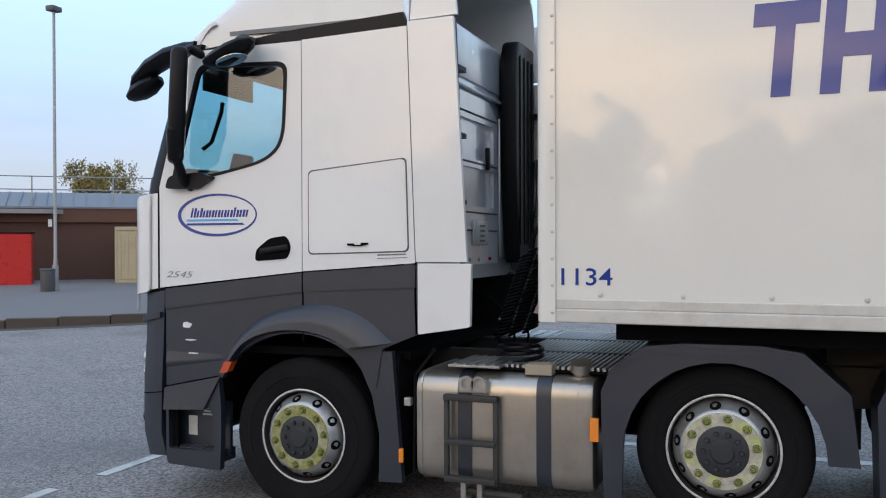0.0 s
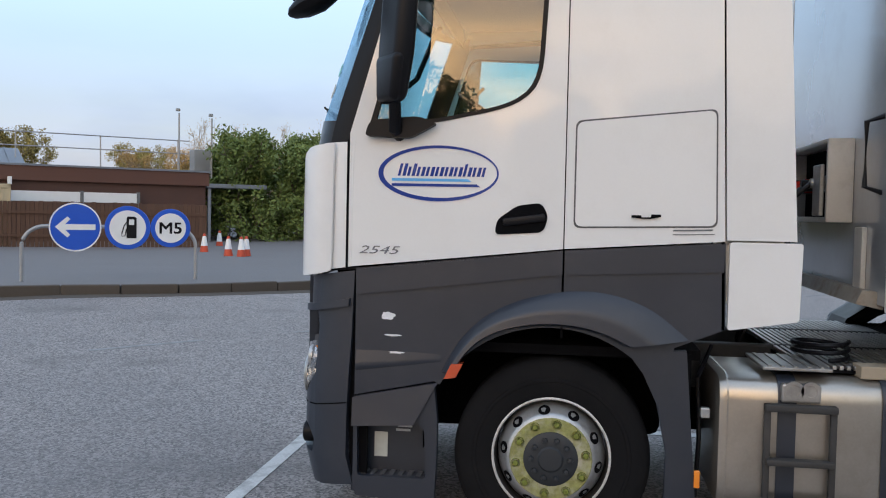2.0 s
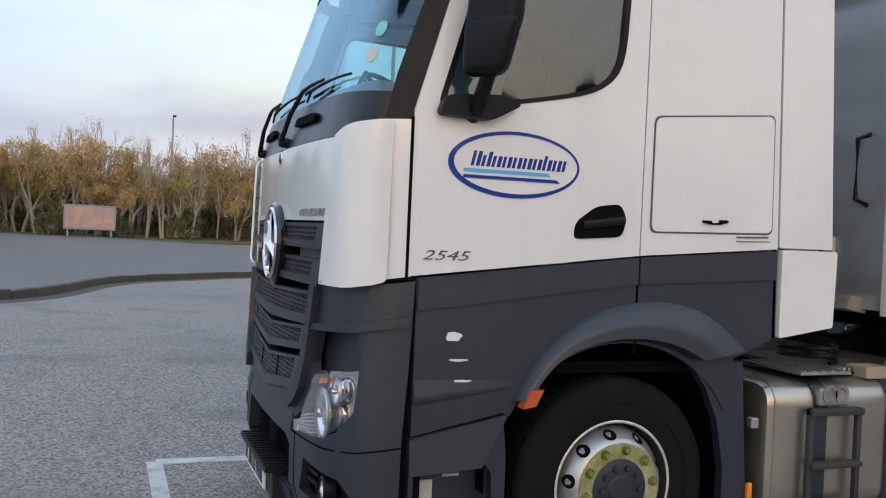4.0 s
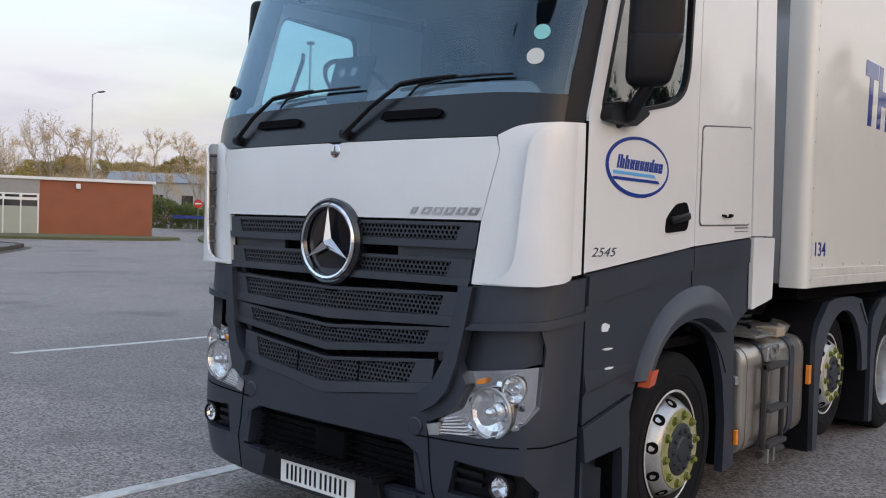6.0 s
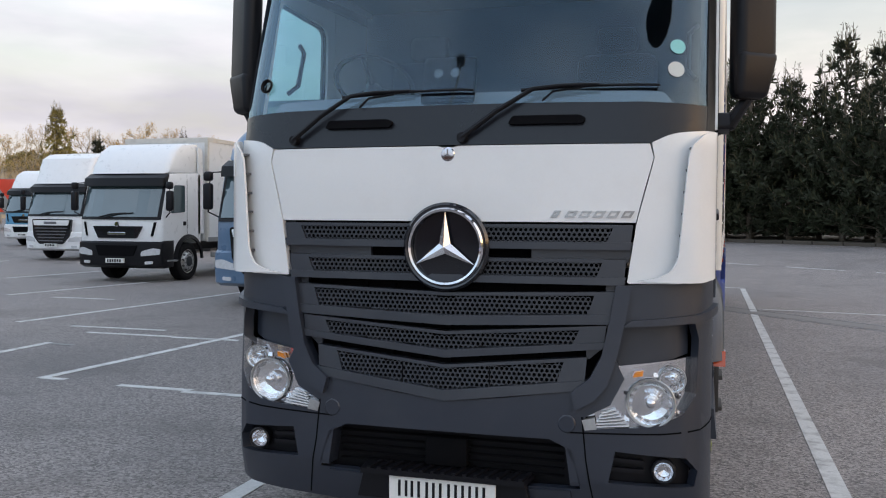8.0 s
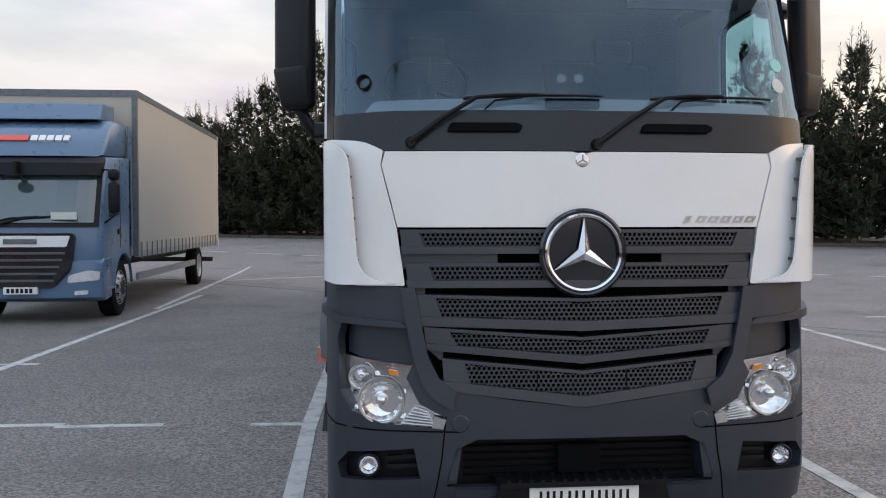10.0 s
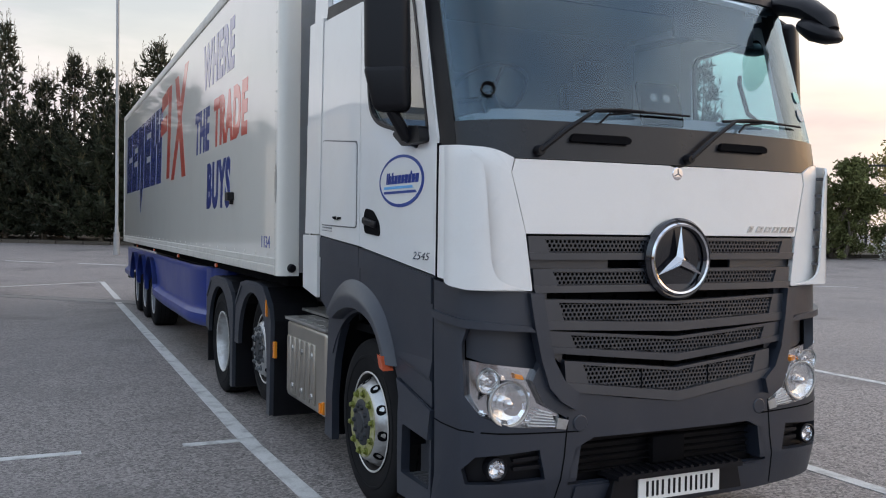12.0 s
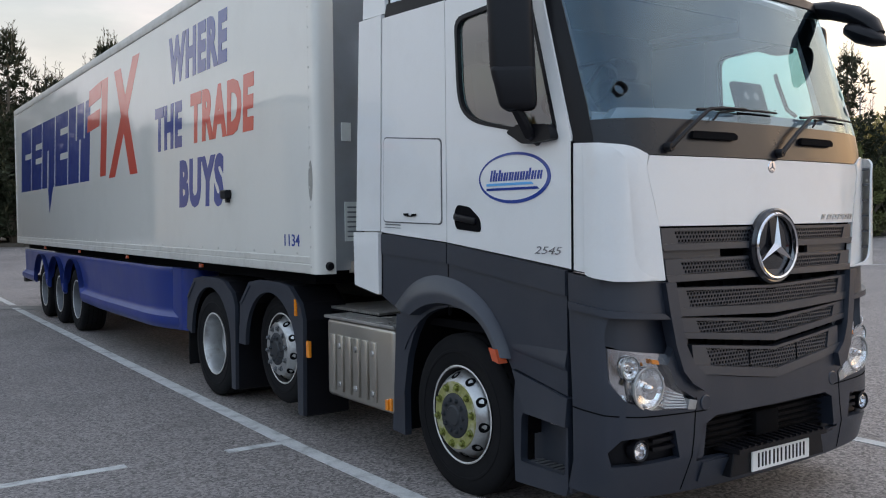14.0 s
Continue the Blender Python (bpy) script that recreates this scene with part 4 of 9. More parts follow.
for s in (1, -1):
    door = part("door", side_plate(DOOR, (WIN,), s, 1.22, 0.04), "white", tractor, "white cab door")
    seal = [(y + (y - 0.95) * 0.03, z + (z - 2.5) * 0.03) for y, z in WIN]
    inner = [(y - (y - 0.95) * 0.035, z - (z - 2.5) * 0.035) for y, z in WIN]
    part("window_seal", side_plate(seal, (inner,), s, 1.224, 0.03), "black", door, "black window seal")
    wg = part("side_window", side_plate(WIN, (), s, 1.208, 0.005), "side_glass", door, "tinted side window")
    pane_faces(wg, (s, 0, 0))
    # handle: dark scoop with a bar
    scoop = rounded([(1.09, 1.605), (1.33, 1.622), (1.355, 1.70), (1.32, 1.768), (1.20, 1.752), (1.10, 1.68)], 0.03)
    handle = part("door_handle", side_plate(scoop, (), s, 1.226, 0.02), "matt", door, "black scooped door handle")
    part("handle_bar", moved(box(-0.012, 0.012, -0.105, 0.105, -0.02, 0.02, 0.01), pose(s * 1.232, 1.235, 1.682, 8, 0, 0)), "black", handle, "", True)
    part("side_wall", side_plate([(1.436, 1.543), (2.20, 1.598), (2.15, 3.02), (1.436, 2.995)], (), s, 1.22, 0.04), "white", tractor, "white sleeper side panel")
    lk = part("locker_door", side_plate(LOCK, (), s, 1.226, 0.02), "white", tractor, "white locker door with a black latch", True)
    seam = [(y + (0.008 if y > 1.8 else -0.008), z + (0.008 if z > 1.9 else -0.008)) for y, z in LOCK]
    part("locker_seam", side_plate(seam, (), s, 1.2225, 0.01), "grey_light", lk)
    part("latch", side_plate([(1.755, 1.705), (1.895, 1.71), (1.895, 1.722), (1.85, 1.722), (1.845, 1.70), (1.805, 1.70), (1.80, 1.717), (1.755, 1.717)][::-1], (), s, 1.236, 0.012), "matt", lk)
    for k in range(2):
        part("small_mark", side_plate([(1.955, 1.624 + 0.018 * k), (2.15 - 0.01 * k, 1.630 + 0.018 * k), (2.15 - 0.01 * k, 1.634 + 0.018 * k + 0.004 * k), (1.955, 1.628 + 0.018 * k + 0.004 * k)], (), s, 1.2235, 0.01), "rimdark", tractor)
    # gaps between the panels
    part("door_gap", side_plate([(1.4275, 1.1), (1.4385, 1.1), (1.4385, 2.99), (1.4275, 2.99)], (), s, 1.212, 0.02), "matt", tractor)
    part("door_gap", side_plate([(0.332, 1.42), (0.3445, 1.42), (0.3445, 2.07), (0.332, 2.07)], (), s, 1.2222, 0.02), "matt", tractor)
    part("pillar_gap", side_plate([(2.198, 1.17), (2.212, 1.17), (2.162, 3.02), (2.148, 3.02)], (), s, 1.212, 0.02), "matt", tractor)
    # rear side deflector, in two pieces
    fin = [(2.208, 1.605), (2.53, 1.605), (2.45, 3.05), (2.158, 3.045)]
    part("side_deflector", side_plate(fin, (), s, 1.226, 0.03), "white", tractor, "white rear side deflector", True)
    fin2 = rounded([(2.222, 1.172), (2.55, 1.225), (2.558, 1.597), (2.222, 1.597)], 0.015)
    part("side_deflector_lower", side_plate(fin2, (), s, 1.232, 0.035), "white", tractor, "", True)
    # dark gap under the roof, rising to the rear
    part("roof_gap", side_plate([(0.62, 2.955), (1.43, 2.99), (2.15, 3.02), (2.12, 3.11), (1.4, 3.07), (0.66, 2.995)], (), s, 1.205, 0.03), "black", tractor, "black strip under the roof fairing")
    # operator's oval mark: ring, slanted blocks, two underlines
    oy, oz = (0.80, 1.905)
    ov, ov2 = [], []
    for k in range(48):
        a = 2 * math.pi * k / 48
        ov.append((oy + 0.305 * math.cos(a), oz + 0.140 * math.sin(a)))
        ov2.append((oy + 0.008 + 0.288 * math.cos(a), oz + 0.002 + 0.124 * math.sin(a)))
    mark = part("door_mark", side_plate(ov, (ov2,), s, 1.2232, 0.006), "navy", door, "blue oval mark with bars")
    d = 1 if s > 0 else -1
    for k in range(19):
        a0 = -0.205 + 0.0235 * k
        h = 0.062 if k in (0, 1, 3, 14) else 0.046
        w = 0.016 if k % 2 else 0.013
        q = [(a0, 0), (a0 + w, 0), (a0 + w + 0.012 * h / 0.05, h), (a0 + 0.012 * h / 0.05, h)]
        part("mark_bar", side_plate([(oy + d * p[0], oz - 0.014 + p[1]) for p in q][::d], (), s, 1.2232, 0.006), "navy", mark)
    for z0, mat, a0, a1 in ((-0.04, "skyblue", -0.235, 0.17), (-0.066, "navy", -0.235, 0.215)):
        part("mark_line", side_plate([(oy + d * a0, oz + z0), (oy + d * a1, oz + z0), (oy + d * (a1 - 0.02), oz + z0 + 0.014), (oy + d * a0, oz + z0 + 0.014)][::d], (), s, 1.2232, 0.006), mat, mark)
    # model number
    m = Matrix(((0, 0, s, s * 1.222), (1 if s > 0 else -1, 0, 0, 0.40 if s > 0 else 0.625), (0, 1, 0, 1.495), (0, 0, 0, 1)))
    part("model_number", lettered("2545", 0.215, 0.04, m, shear=0.3), "chrome", tractor, "chrome model number")

    # ---- dark lower side ----
    arch_in = [(1.38 + 0.63 * math.cos(a), 0.55 + 0.60 * math.sin(a)) for a in [math.radians(28 + 4.4 * k) for k in range(29)]]
    low_side = [(0.385, 1.418), (1.43, 1.534), (2.205, 1.59), (2.217, 1.172), (1.98, 1.075)] + arch_in + [(0.80, 0.855), (0.388, 0.768), (0.388, 1.33)]
    ls = part("lower_side", side_plate(low_side, (), s, 1.212, 0.04), "grey", tractor, "charcoal grey lower cab side", True)
    part("side_crease", side_plate([(0.39, 1.284), (1.43, 1.415), (1.43, 1.53), (0.392, 1.412)], (), s, 1.224, 0.02), "grey", ls, "", True)
    part("side_crease", side_plate([(1.44, 1.415), (2.2, 1.45), (2.2, 1.585), (1.44, 1.535)], (), s, 1.2225, 0.02), "grey", ls, "", True)
    part("side_gap", side_plate([(0.355, 0.30), (0.45, 0.30), (0.45, 1.28), (0.41, 1.40), (0.355, 1.40)], (), s, 1.175, 0.02), "matt", tractor)

    def lip(u, v, s=s):
        iy, iz = np.interp(u, ARCH_U, ARCH_IY), np.interp(u, ARCH_U, ARCH_IZ)
        oy_, oz_ = np.interp(u, ARCH_U, ARCH_OY), np.interp(u, ARCH_U, ARCH_OZ)
        bulge = float(np.interp(v, (0, 0.06, 0.45, 0.80, 1.0), (0.020, 0.066, 0.060, 0.026, -0.006)))
        return Vector((s * (1.212 + bulge), iy + (oy_ - iy) * v, iz + (oz_ - iz) * v))
    part("wheel_arch", sheet(lip, 48, 12, (-s * 0.05, 0, 0)), "grey", tractor, "grey wheel arch lip", True)
    # inner arch, dark
    part("arch_liner", sheet(lambda u, v, s=s: Vector((s * (1.17 - 0.75 * v), 1.38 + 0.64 * math.cos(math.radians(-5 + 190 * u)), 0.55 + 0.61 * math.sin(math.radians(-5 + 190 * u)))), 24, 2, (0, 0, 0.012)), "matt", tractor, "", True)
    part("side_marker", side_plate([(0.858, 0.882), (0.918, 0.892), (0.952, 0.962), (0.893, 0.958)], (), s, 1.285, 0.06), "redamber", tractor, "red-amber side marker lamp")
    # pointed fold in the panel over the step cover
    part("side_fold", sheet(lambda u, v, s=s: Vector((s * (1.209 + 0.017 * float(np.interp(v, (0, 0.18, 1), (0, 1, 0))) * (1 - 0.7 * u)), 0.392 + 0.44 * u, 0.888 + 0.06 * u + (0.13 - 0.05 * u) * v)), 8, 8, (-s * 0.02, 0, 0)), "grey", ls, "", True)
    # angled step cover and the step box under it
    cov = bmesh.new()
    vs = [cov.verts.new(p) for p in ((s * 1.225, 0.38, 0.755), (s * 1.225, 0.82, 0.85), (s * 1.24, 0.70, 0.63), (s * 1.24, 0.38, 0.61), (s * 1.12, 0.38, 0.755), (s * 1.12, 0.82, 0.85), (s * 1.12, 0.70, 0.63), (s * 1.12, 0.38, 0.61))]
    for q in ((0, 1, 2, 3), (7, 6, 5, 4), (0, 4, 5, 1), (1, 5, 6, 2), (2, 6, 7, 3), (3, 7, 4, 0)):
        cov.faces.new([vs[i] for i in q])
    part("step_cover", cov, "grey", tractor, "", True)
    part("step_back", box(*sorted((s * 1.05, s * 1.08)), 0.38, 0.80, 0.30, 0.66), "grey", tractor)
    sb = part("entry_step", box(*sorted((s * 0.98, s * 1.20)), 0.37, 0.78, 0.26, 0.345, 0.012), "grey", tractor, "", True)
    for k in range(7):
        part("step_tread", box(*sorted((s * 1.02, s * 1.18)), 0.42 + 0.048 * k, 0.445 + 0.048 * k, 0.345, 0.353), "grey_light", sb)
    part("step_label", box(*sorted((s * 1.08, s * 1.084)), 0.47, 0.54, 0.42, 0.55), "paper", sb, "pale paper label")
    for k in range(3):
        part("step_vent", box(*sorted((s * 1.08, s * 1.086)), 0.585 + 0.01 * k, 0.66 + 0.01 * k, 0.56 + 0.022 * k, 0.572 + 0.022 * k), "steel", sb)
    surround = rounded([(0.40, 0.245), (0.81, 0.23), (0.82, 0.45), (0.82, 0.66), (0.80, 0.845), (0.385, 0.76), (0.385, 0.30)], 0.012, 2)
    opening = rounded([(0.408, 0.35), (0.765, 0.352), (0.755, 0.60), (0.72, 0.645), (0.405, 0.625)], 0.02, 3)
    part("step_surround", side_plate(surround, (opening,), s, 1.214, 0.05), "grey", tractor, "grey frame round the entry step", True)
    # flap behind the wheel with a small amber reflector
    flap = [(1.755, 1.045), (2.04, 1.06), (2.105, 0.27), (1.95, 0.262), (1.955, 0.55), (1.905, 0.79), (1.835, 0.94)]
    part("wheel_flap", side_plate(flap, (), s, 1.205, 0.05), "grey", tractor, "", True)
    part("flap_inner", box(*sorted((s * 0.75, s * 1.16)), 2.04, 2.07, 0.27, 1.04), "matt", tractor)
    part("amber_reflector", box(*sorted((s * 1.205, s * 1.225)), 2.09, 2.118, 0.395, 0.48, 0.004), "amber", tractor, "small amber reflector")

# white scrapes on the near side
for y, z, w, h, t in ((0.515, 1.155, 0.085, 0.05, 9), (0.53, 1.075, 0.10, 0.012, 3), (0.555, 0.987, 0.10, 0.013, -3)):
    pts = []
    for k in range(16):
        a = 2 * math.pi * k / 16
        r = 0.6 + 0.4 * random.random()
        pts.append((y + w / 2 + w / 2 * r * math.cos(a), z + h / 2 + h / 2 * r * math.sin(a)))
    part("scrape", side_plate(pts, (), 1, 1.2155, 0.005), "scratch", tractor, "white scrape in the grey panel")

# ---- mirrors ----
for s in (1, -1):
    def toe(bm, s=s):
        """Turns a mirror's shell outwards about its middle and leans it back."""
        k = math.radians(38)
        for v in bm.verts:
            foot = min(max((2.47 - v.co.z) / 0.23, 0.0), 1.0)
            v.co.x -= s * 0.05 * foot * (s * v.co.x > 1.38)
            v.co.y += 0.02 * foot * (v.co.y < 0.60)
            dx, dy = s * v.co.x - 1.38, v.co.y - 0.615
            v.co.x, v.co.y = s * (1.38 + dx * math.cos(k) - dy * math.sin(k)), 0.615 + dx * math.sin(k) + dy * math.cos(k) + (v.co.z - 2.6) * 0.06
        return bm

    def shell(z0, z1, x0, x1, y0, y1, nm, parent, b=0.05):
        bm = box(*sorted((s * x0, s * x1)), y0, y1, z0, z1, b, 4)
        bmesh.ops.bisect_plane(bm, geom=bm.verts[:] + bm.edges[:] + bm.faces[:], plane_co=(0, 0, 2.47), plane_no=(0, 0, 1))
        return part(nm, toe(bm), "black", parent, "", True)
    mir = shell(2.235, 2.975, 1.262, 1.498, 0.56, 0.67, "mirror", tractor, 0.046)
    mir["label"] = "tall black door mirror housing"
    part("mirror_lower_cover", toe(box(*sorted((s * 1.266, s * 1.501)), 0.551, 0.62, 2.24, 2.47, 0.042, 4)), "black", mir, "", True)
    for g0, g1 in ((2.53, 2.90), (2.28, 2.47)):
        part("mirror_glass", toe(box(*sorted((s * 1.30, s * 1.46)), 0.64, 0.672, g0, g1)), "mirrorglass", mir)
    part("mirror_arm", tube([(s * 1.19, 0.60, 2.09), (s * 1.28, 0.59, 2.12), (s * 1.36, 0.60, 2.25)], 0.036, 10, 0.03), "black", mir, "", True)
    part("mirror_arm", tube([(s * 1.19, 0.70, 2.95), (s * 1.28, 0.64, 2.99), (s * 1.36, 0.63, 2.95)], 0.03, 10), "black", mir, "", True)
    plinth = rounded([(0.43, 2.085), (0.66, 2.075), (0.80, 2.15), (0.70, 2.185), (0.46, 2.165)], 0.03)
    part("mirror_plinth", side_plate(plinth, (), s, 1.275, 0.07), "black", mir, "", True)
# front mirror and kerb mirror on the near side
fm = part("front_mirror", sweep([(1.10, 0.66, 3.045), (1.10, 0.50, 3.035), (1.09, 0.34, 3.005), (1.075, 0.18, 2.945), (1.06, 0.06, 2.865), (1.055, 0.0, 2.80)], (0.05, 0.085, 0.092, 0.088, 0.075, 0.04), (0.03, 0.05, 0.060, 0.060, 0.048, 0.02)), "black", tractor, "black front mirror on a swept arm", True)
part("front_mirror_head", sweep([(1.05, 0.225, 2.865), (1.05, 0.20, 2.855), (1.05, 0.12, 2.815), (1.05, 0.04, 2.775), (1.05, -0.02, 2.745), (1.05, -0.04, 2.735)], (0.03, 0.07, 0.098, 0.098, 0.06, 0.02), (0.015, 0.045, 0.065, 0.055, 0.03, 0.01)), "black", fm, "", True)
km = part("kerb_mirror", sweep([(1.37, 0.83, 2.855), (1.37, 0.86, 2.862), (1.38, 0.95, 2.885), (1.385, 1.05, 2.925), (1.39, 1.14, 2.965), (1.39, 1.19, 2.985)], (0.03, 0.075, 0.115, 0.12, 0.09, 0.03), (0.012, 0.03, 0.05, 0.052, 0.04, 0.015)), "black", tractor, "black kerb mirror over the door", True)
part("kerb_mirror_arm", sweep([(1.20, 1.02, 3.02), (1.28, 1.05, 3.015), (1.36, 1.07, 2.96)], (0.06, 0.055, 0.05), (0.03, 0.035, 0.03)), "black", km, "", True)
part("kerb_mirror_glass", moved(lathe([(0.0, 0.0), (0.10, 0.0), (0.10, 0.003)], 20, "z"), pose(1.385, 1.03, 2.866, 18, 0, 0)), "mirrorglass", km)


# ---- roof ----
def roof_shell(u, v):
    a = math.pi * u                       # from the near side over to the off side
    y = 0.60 + 1.72 * v
    rise = 0.70 * math.sin(min(1.0, v * 1.45 + 0.08) * math.pi / 2) ** 0.8
    c, s = math.cos(a), math.sin(a)
    x = 1.195 * math.copysign(abs(c) ** 0.28, c)
    z0 = 3.01 + 0.09 * v
    return Vector((x * (1 - 0.10 * rise), y + (1 - abs(c) ** 3) * -0.05 * (1 - v), z0 + rise * abs(s) ** 0.45))


part("roof", sheet(roof_shell, 36, 14, (0, 0, -0.03)), "white", tractor, "white raised roof fairing", True)
for s in (1, -1):
    part("roof_side_fin", side_plate([(2.16, 3.06), (2.46, 3.07), (2.42, 3.55), (2.2, 3.5)], (), s, 1.19, 0.03), "white", tractor)
part("roof_front_lip", sheet(lambda u, v: Vector((1.18 * (2 * u - 1), 0.44 + 0.16 * abs(2 * u - 1) ** 2.5 + 0.16 * v, 3.02 + 0.16 * math.sin(v * math.pi / 2))), 20, 5, (0, 0.02, -0.02)), "white", tractor, "", True)

# ---- rear of the cab ----
back = part("cab_rear_wall", box(-1.17, 1.17, 2.10, 2.15, 1.45, 3.25, 0.03), "cabback", tractor, "silver grey pressed steel rear wall", True)
# pressed centre field with creases, latches and a vent; plain field above, black air duct on the off side
part("pressed_panel", plate_y([(-0.52, 1.56), (0.86, 1.56), (0.86, 2.70), (0.60, 2.78), (-0.30, 2.78), (-0.52, 2.66)], ([(-0.42, 1.98), (0.34, 1.98), (0.34, 2.26), (-0.42, 2.26)], [(-0.42, 2.32), (0.34, 2.32), (0.34, 2.60), (-0.42, 2.60)], [(0.46, 1.98), (0.78, 1.98), (0.78, 2.60), (0.46, 2.60)]), 2.148, 2.176), "cabback", back, "", True)
part("rear_ledge", box(-1.15, 1.15, 2.15, 2.19, 2.80, 2.835, 0.015), "cabback", back, "", True)
part("rear_top_panel", box(-1.02, 1.02, 2.15, 2.166, 2.88, 3.22, 0.012), "cabback", back, "", True)
for z in (1.80, 1.93, 2.29, 2.64):
    part("panel_crease", box(-0.50, 0.84, 2.176, 2.181, z, z + 0.012), "frame", back)
for x, z in ((0.41, 2.30), (-0.24, 2.26)):
    part("rear_latch", box(x - 0.022, x + 0.022, 2.17, 2.205, z, z + 0.17, 0.012), "black", back, "", True)
vent = part("rear_vent", box(-0.22, 0.10, 2.176, 2.20, 1.70, 1.88, 0.02), "trailer_rail", back, "pale vent box", True)
for k in range(4):
    part("vent_slot", box(-0.12, -0.02, 2.199, 2.203, 1.725 + 0.036 * k, 1.74 + 0.036 * k), "rimdark", vent)
for x in (0.15, -0.05, -0.3):
    part("rear_bolt", box(x - 0.012, x + 0.012, 2.176, 2.19, 1.585, 1.61), "red" if x < -0.2 else "steel", back)
part("side_press", box(-0.80, -0.62, 2.15, 2.166, 1.6, 2.7, 0.01), "cabback", back, "", True)
duct = part("air_duct", prism(rounded([(-1.14, 1.55), (-0.72, 1.55), (-0.60, 2.2), (-0.58, 3.1), (-0.66, 3.32), (-1.14, 3.32)], [0.03, 0.05, 0.2, 0.15, 0.08, 0.03]), 2.17, 2.31, "y", 0.04), "black", tractor, "black ribbed air intake duct", True)
for k in range(4):
    part("duct_rib", box(-1.06 + 0.12 * k, -1.04 + 0.12 * k, 2.31, 2.322, 1.7, 3.2, 0.005), "black", duct)
for s in (1, -1):
    lining = part("deflector_lining", side_plate([(2.17, 1.30), (2.50, 1.30), (2.43, 3.04), (2.17, 3.04)], (), s, 1.19, 0.03), "trailer_rail", tractor, "pale lining of the side deflector")
    part("deflector_trim", side_plate([(2.49, 1.30), (2.515, 1.30), (2.445, 3.04), (2.42, 3.04)], (), s, 1.196, 0.045), "black", tractor)
    for k in range(4):
        part("lining_bracket", box(*sorted((s * 1.02, s * 1.165)), 2.15, 2.46, 1.55 + 0.40 * k, 1.58 + 0.40 * k), "black", lining)
part("cab_underside", box(-1.1, 1.1, 0.30, 2.12, 1.0, 1.05), "matt", tractor)
part("cab_floor", box(-1.15, 1.15, 0.40, 2.10, 1.50, 1.54), "matt", tractor)
part("cab_ceiling", box(-1.15, 1.15, 0.62, 2.10, 3.08, 3.11), "trimbeige", tractor)
part("engine_block", box(-0.45, 0.45, 0.2, 2.0, 0.45, 1.0, 0.05), "matt", tractor)
part("front_axle", box(-1.0, 1.0, 1.32, 1.46, 0.42, 0.56, 0.03), "matt", tractor)

# ---- inside the cab ----
dash = part("dashboard", prism([(0.32, 1.6), (0.30, 2.10), (0.36, 2.165), (0.62, 2.19), (0.80, 2.13), (0.86, 1.95), (0.80, 1.6)], -1.12, 1.12, "x", 0.02), "dash", tractor, "grey dashboard", True)
part("instrument_hood", box(-0.92, -0.38, 0.55, 0.86, 2.13, 2.27, 0.05), "dash", dash, "", True)
part("dash_ledge", front_plate(both([(0.5, 2.262), (1.02, 2.245), (1.10, 2.16), (0.5, 2.16)]), (), -0.10, 0.10), "dash", dash, "", True)
sw = part("steering_wheel", moved(lathe([(0.225, -0.016), (0.241, 0.0), (0.225, 0.016), (0.209, 0.0), (0.225, -0.016)], 36, "z"), pose(-0.68, 0.84, 2.42, -36, 0, 0)), "black", tractor, "black steering wheel", True)
for a in (0, 120, 240):
    part("spoke", moved(tube([(0, 0, -0.03), (0.22 * math.cos(radians(a + 30)), 0.22 * math.sin(radians(a + 30)), 0)], 0.014, 6), pose(-0.68, 0.84, 2.42, -36, 0, 0)), "black", sw)
part("steering_column", tube([(-0.68, 0.84, 2.40), (-0.68, 0.68, 2.18)], 0.05, 10), "black", sw)
for x in (-0.62, 0.62):
    seat = part("driver_seat" if x < 0 else "passenger_seat", box(x - 0.26, x + 0.26, 1.15, 1.6, 1.85, 2.0, 0.05), "seat", tractor, "dark fabric cab seat", True)
    part("backrest", moved(box(-0.25, 0.25, -0.07, 0.07, 0.0, 0.72, 0.06), pose(x, 1.60, 1.98, -10, 0, 0)), "seat", seat, "", True)
    part("headrest", box(x - 0.13, x + 0.13, 1.68, 1.78, 2.70, 2.86, 0.04), "seat", seat, "", True)
    part("seat_base", box(x - 0.2, x + 0.2, 1.2, 1.55, 1.54, 1.86), "matt", seat)
part("bunk_curtain", box(-1.15, 1.15, 1.92, 1.95, 1.54, 3.08), "bunk", tractor, "grey curtain behind the seats")
cs = part("camera_box", moved(box(-0.135, 0.135, -0.02, 0.02, -0.12, 0.125, 0.02), Matrix.Translation(on_front(-0.03, 2.315, -0.035)) @ pose(0, 0, 0, -17, 0, 0)), "matt", tractor, "black camera box behind the glass", True)
for x in (-0.05, 0.035):
    part("camera_eye", moved(lathe([(0.024, -0.024), (0.0, -0.026)], 16, "y"), Matrix.Translation(on_front(-0.03 + x, 2.345, -0.035)) @ pose(0, 0, 0, -17, 0, 0)), "rimdark", cs)
for x in (-1.12, 1.12):
    part("grab_handle", tube([(x, 0.62, 2.35), (x * 0.96, 0.66, 2.40), (x * 0.96, 0.74, 2.60), (x, 0.78, 2.65)], 0.014, 8), "black", tractor)
part("sun_blind", box(-1.0, 1.0, 0.62, 0.64, 2.93, 3.06), "seat", tractor)
part("blind_strip", box(0.35, 0.95, 0.50, 0.52, 2.78, 2.95), "seat", tractor)


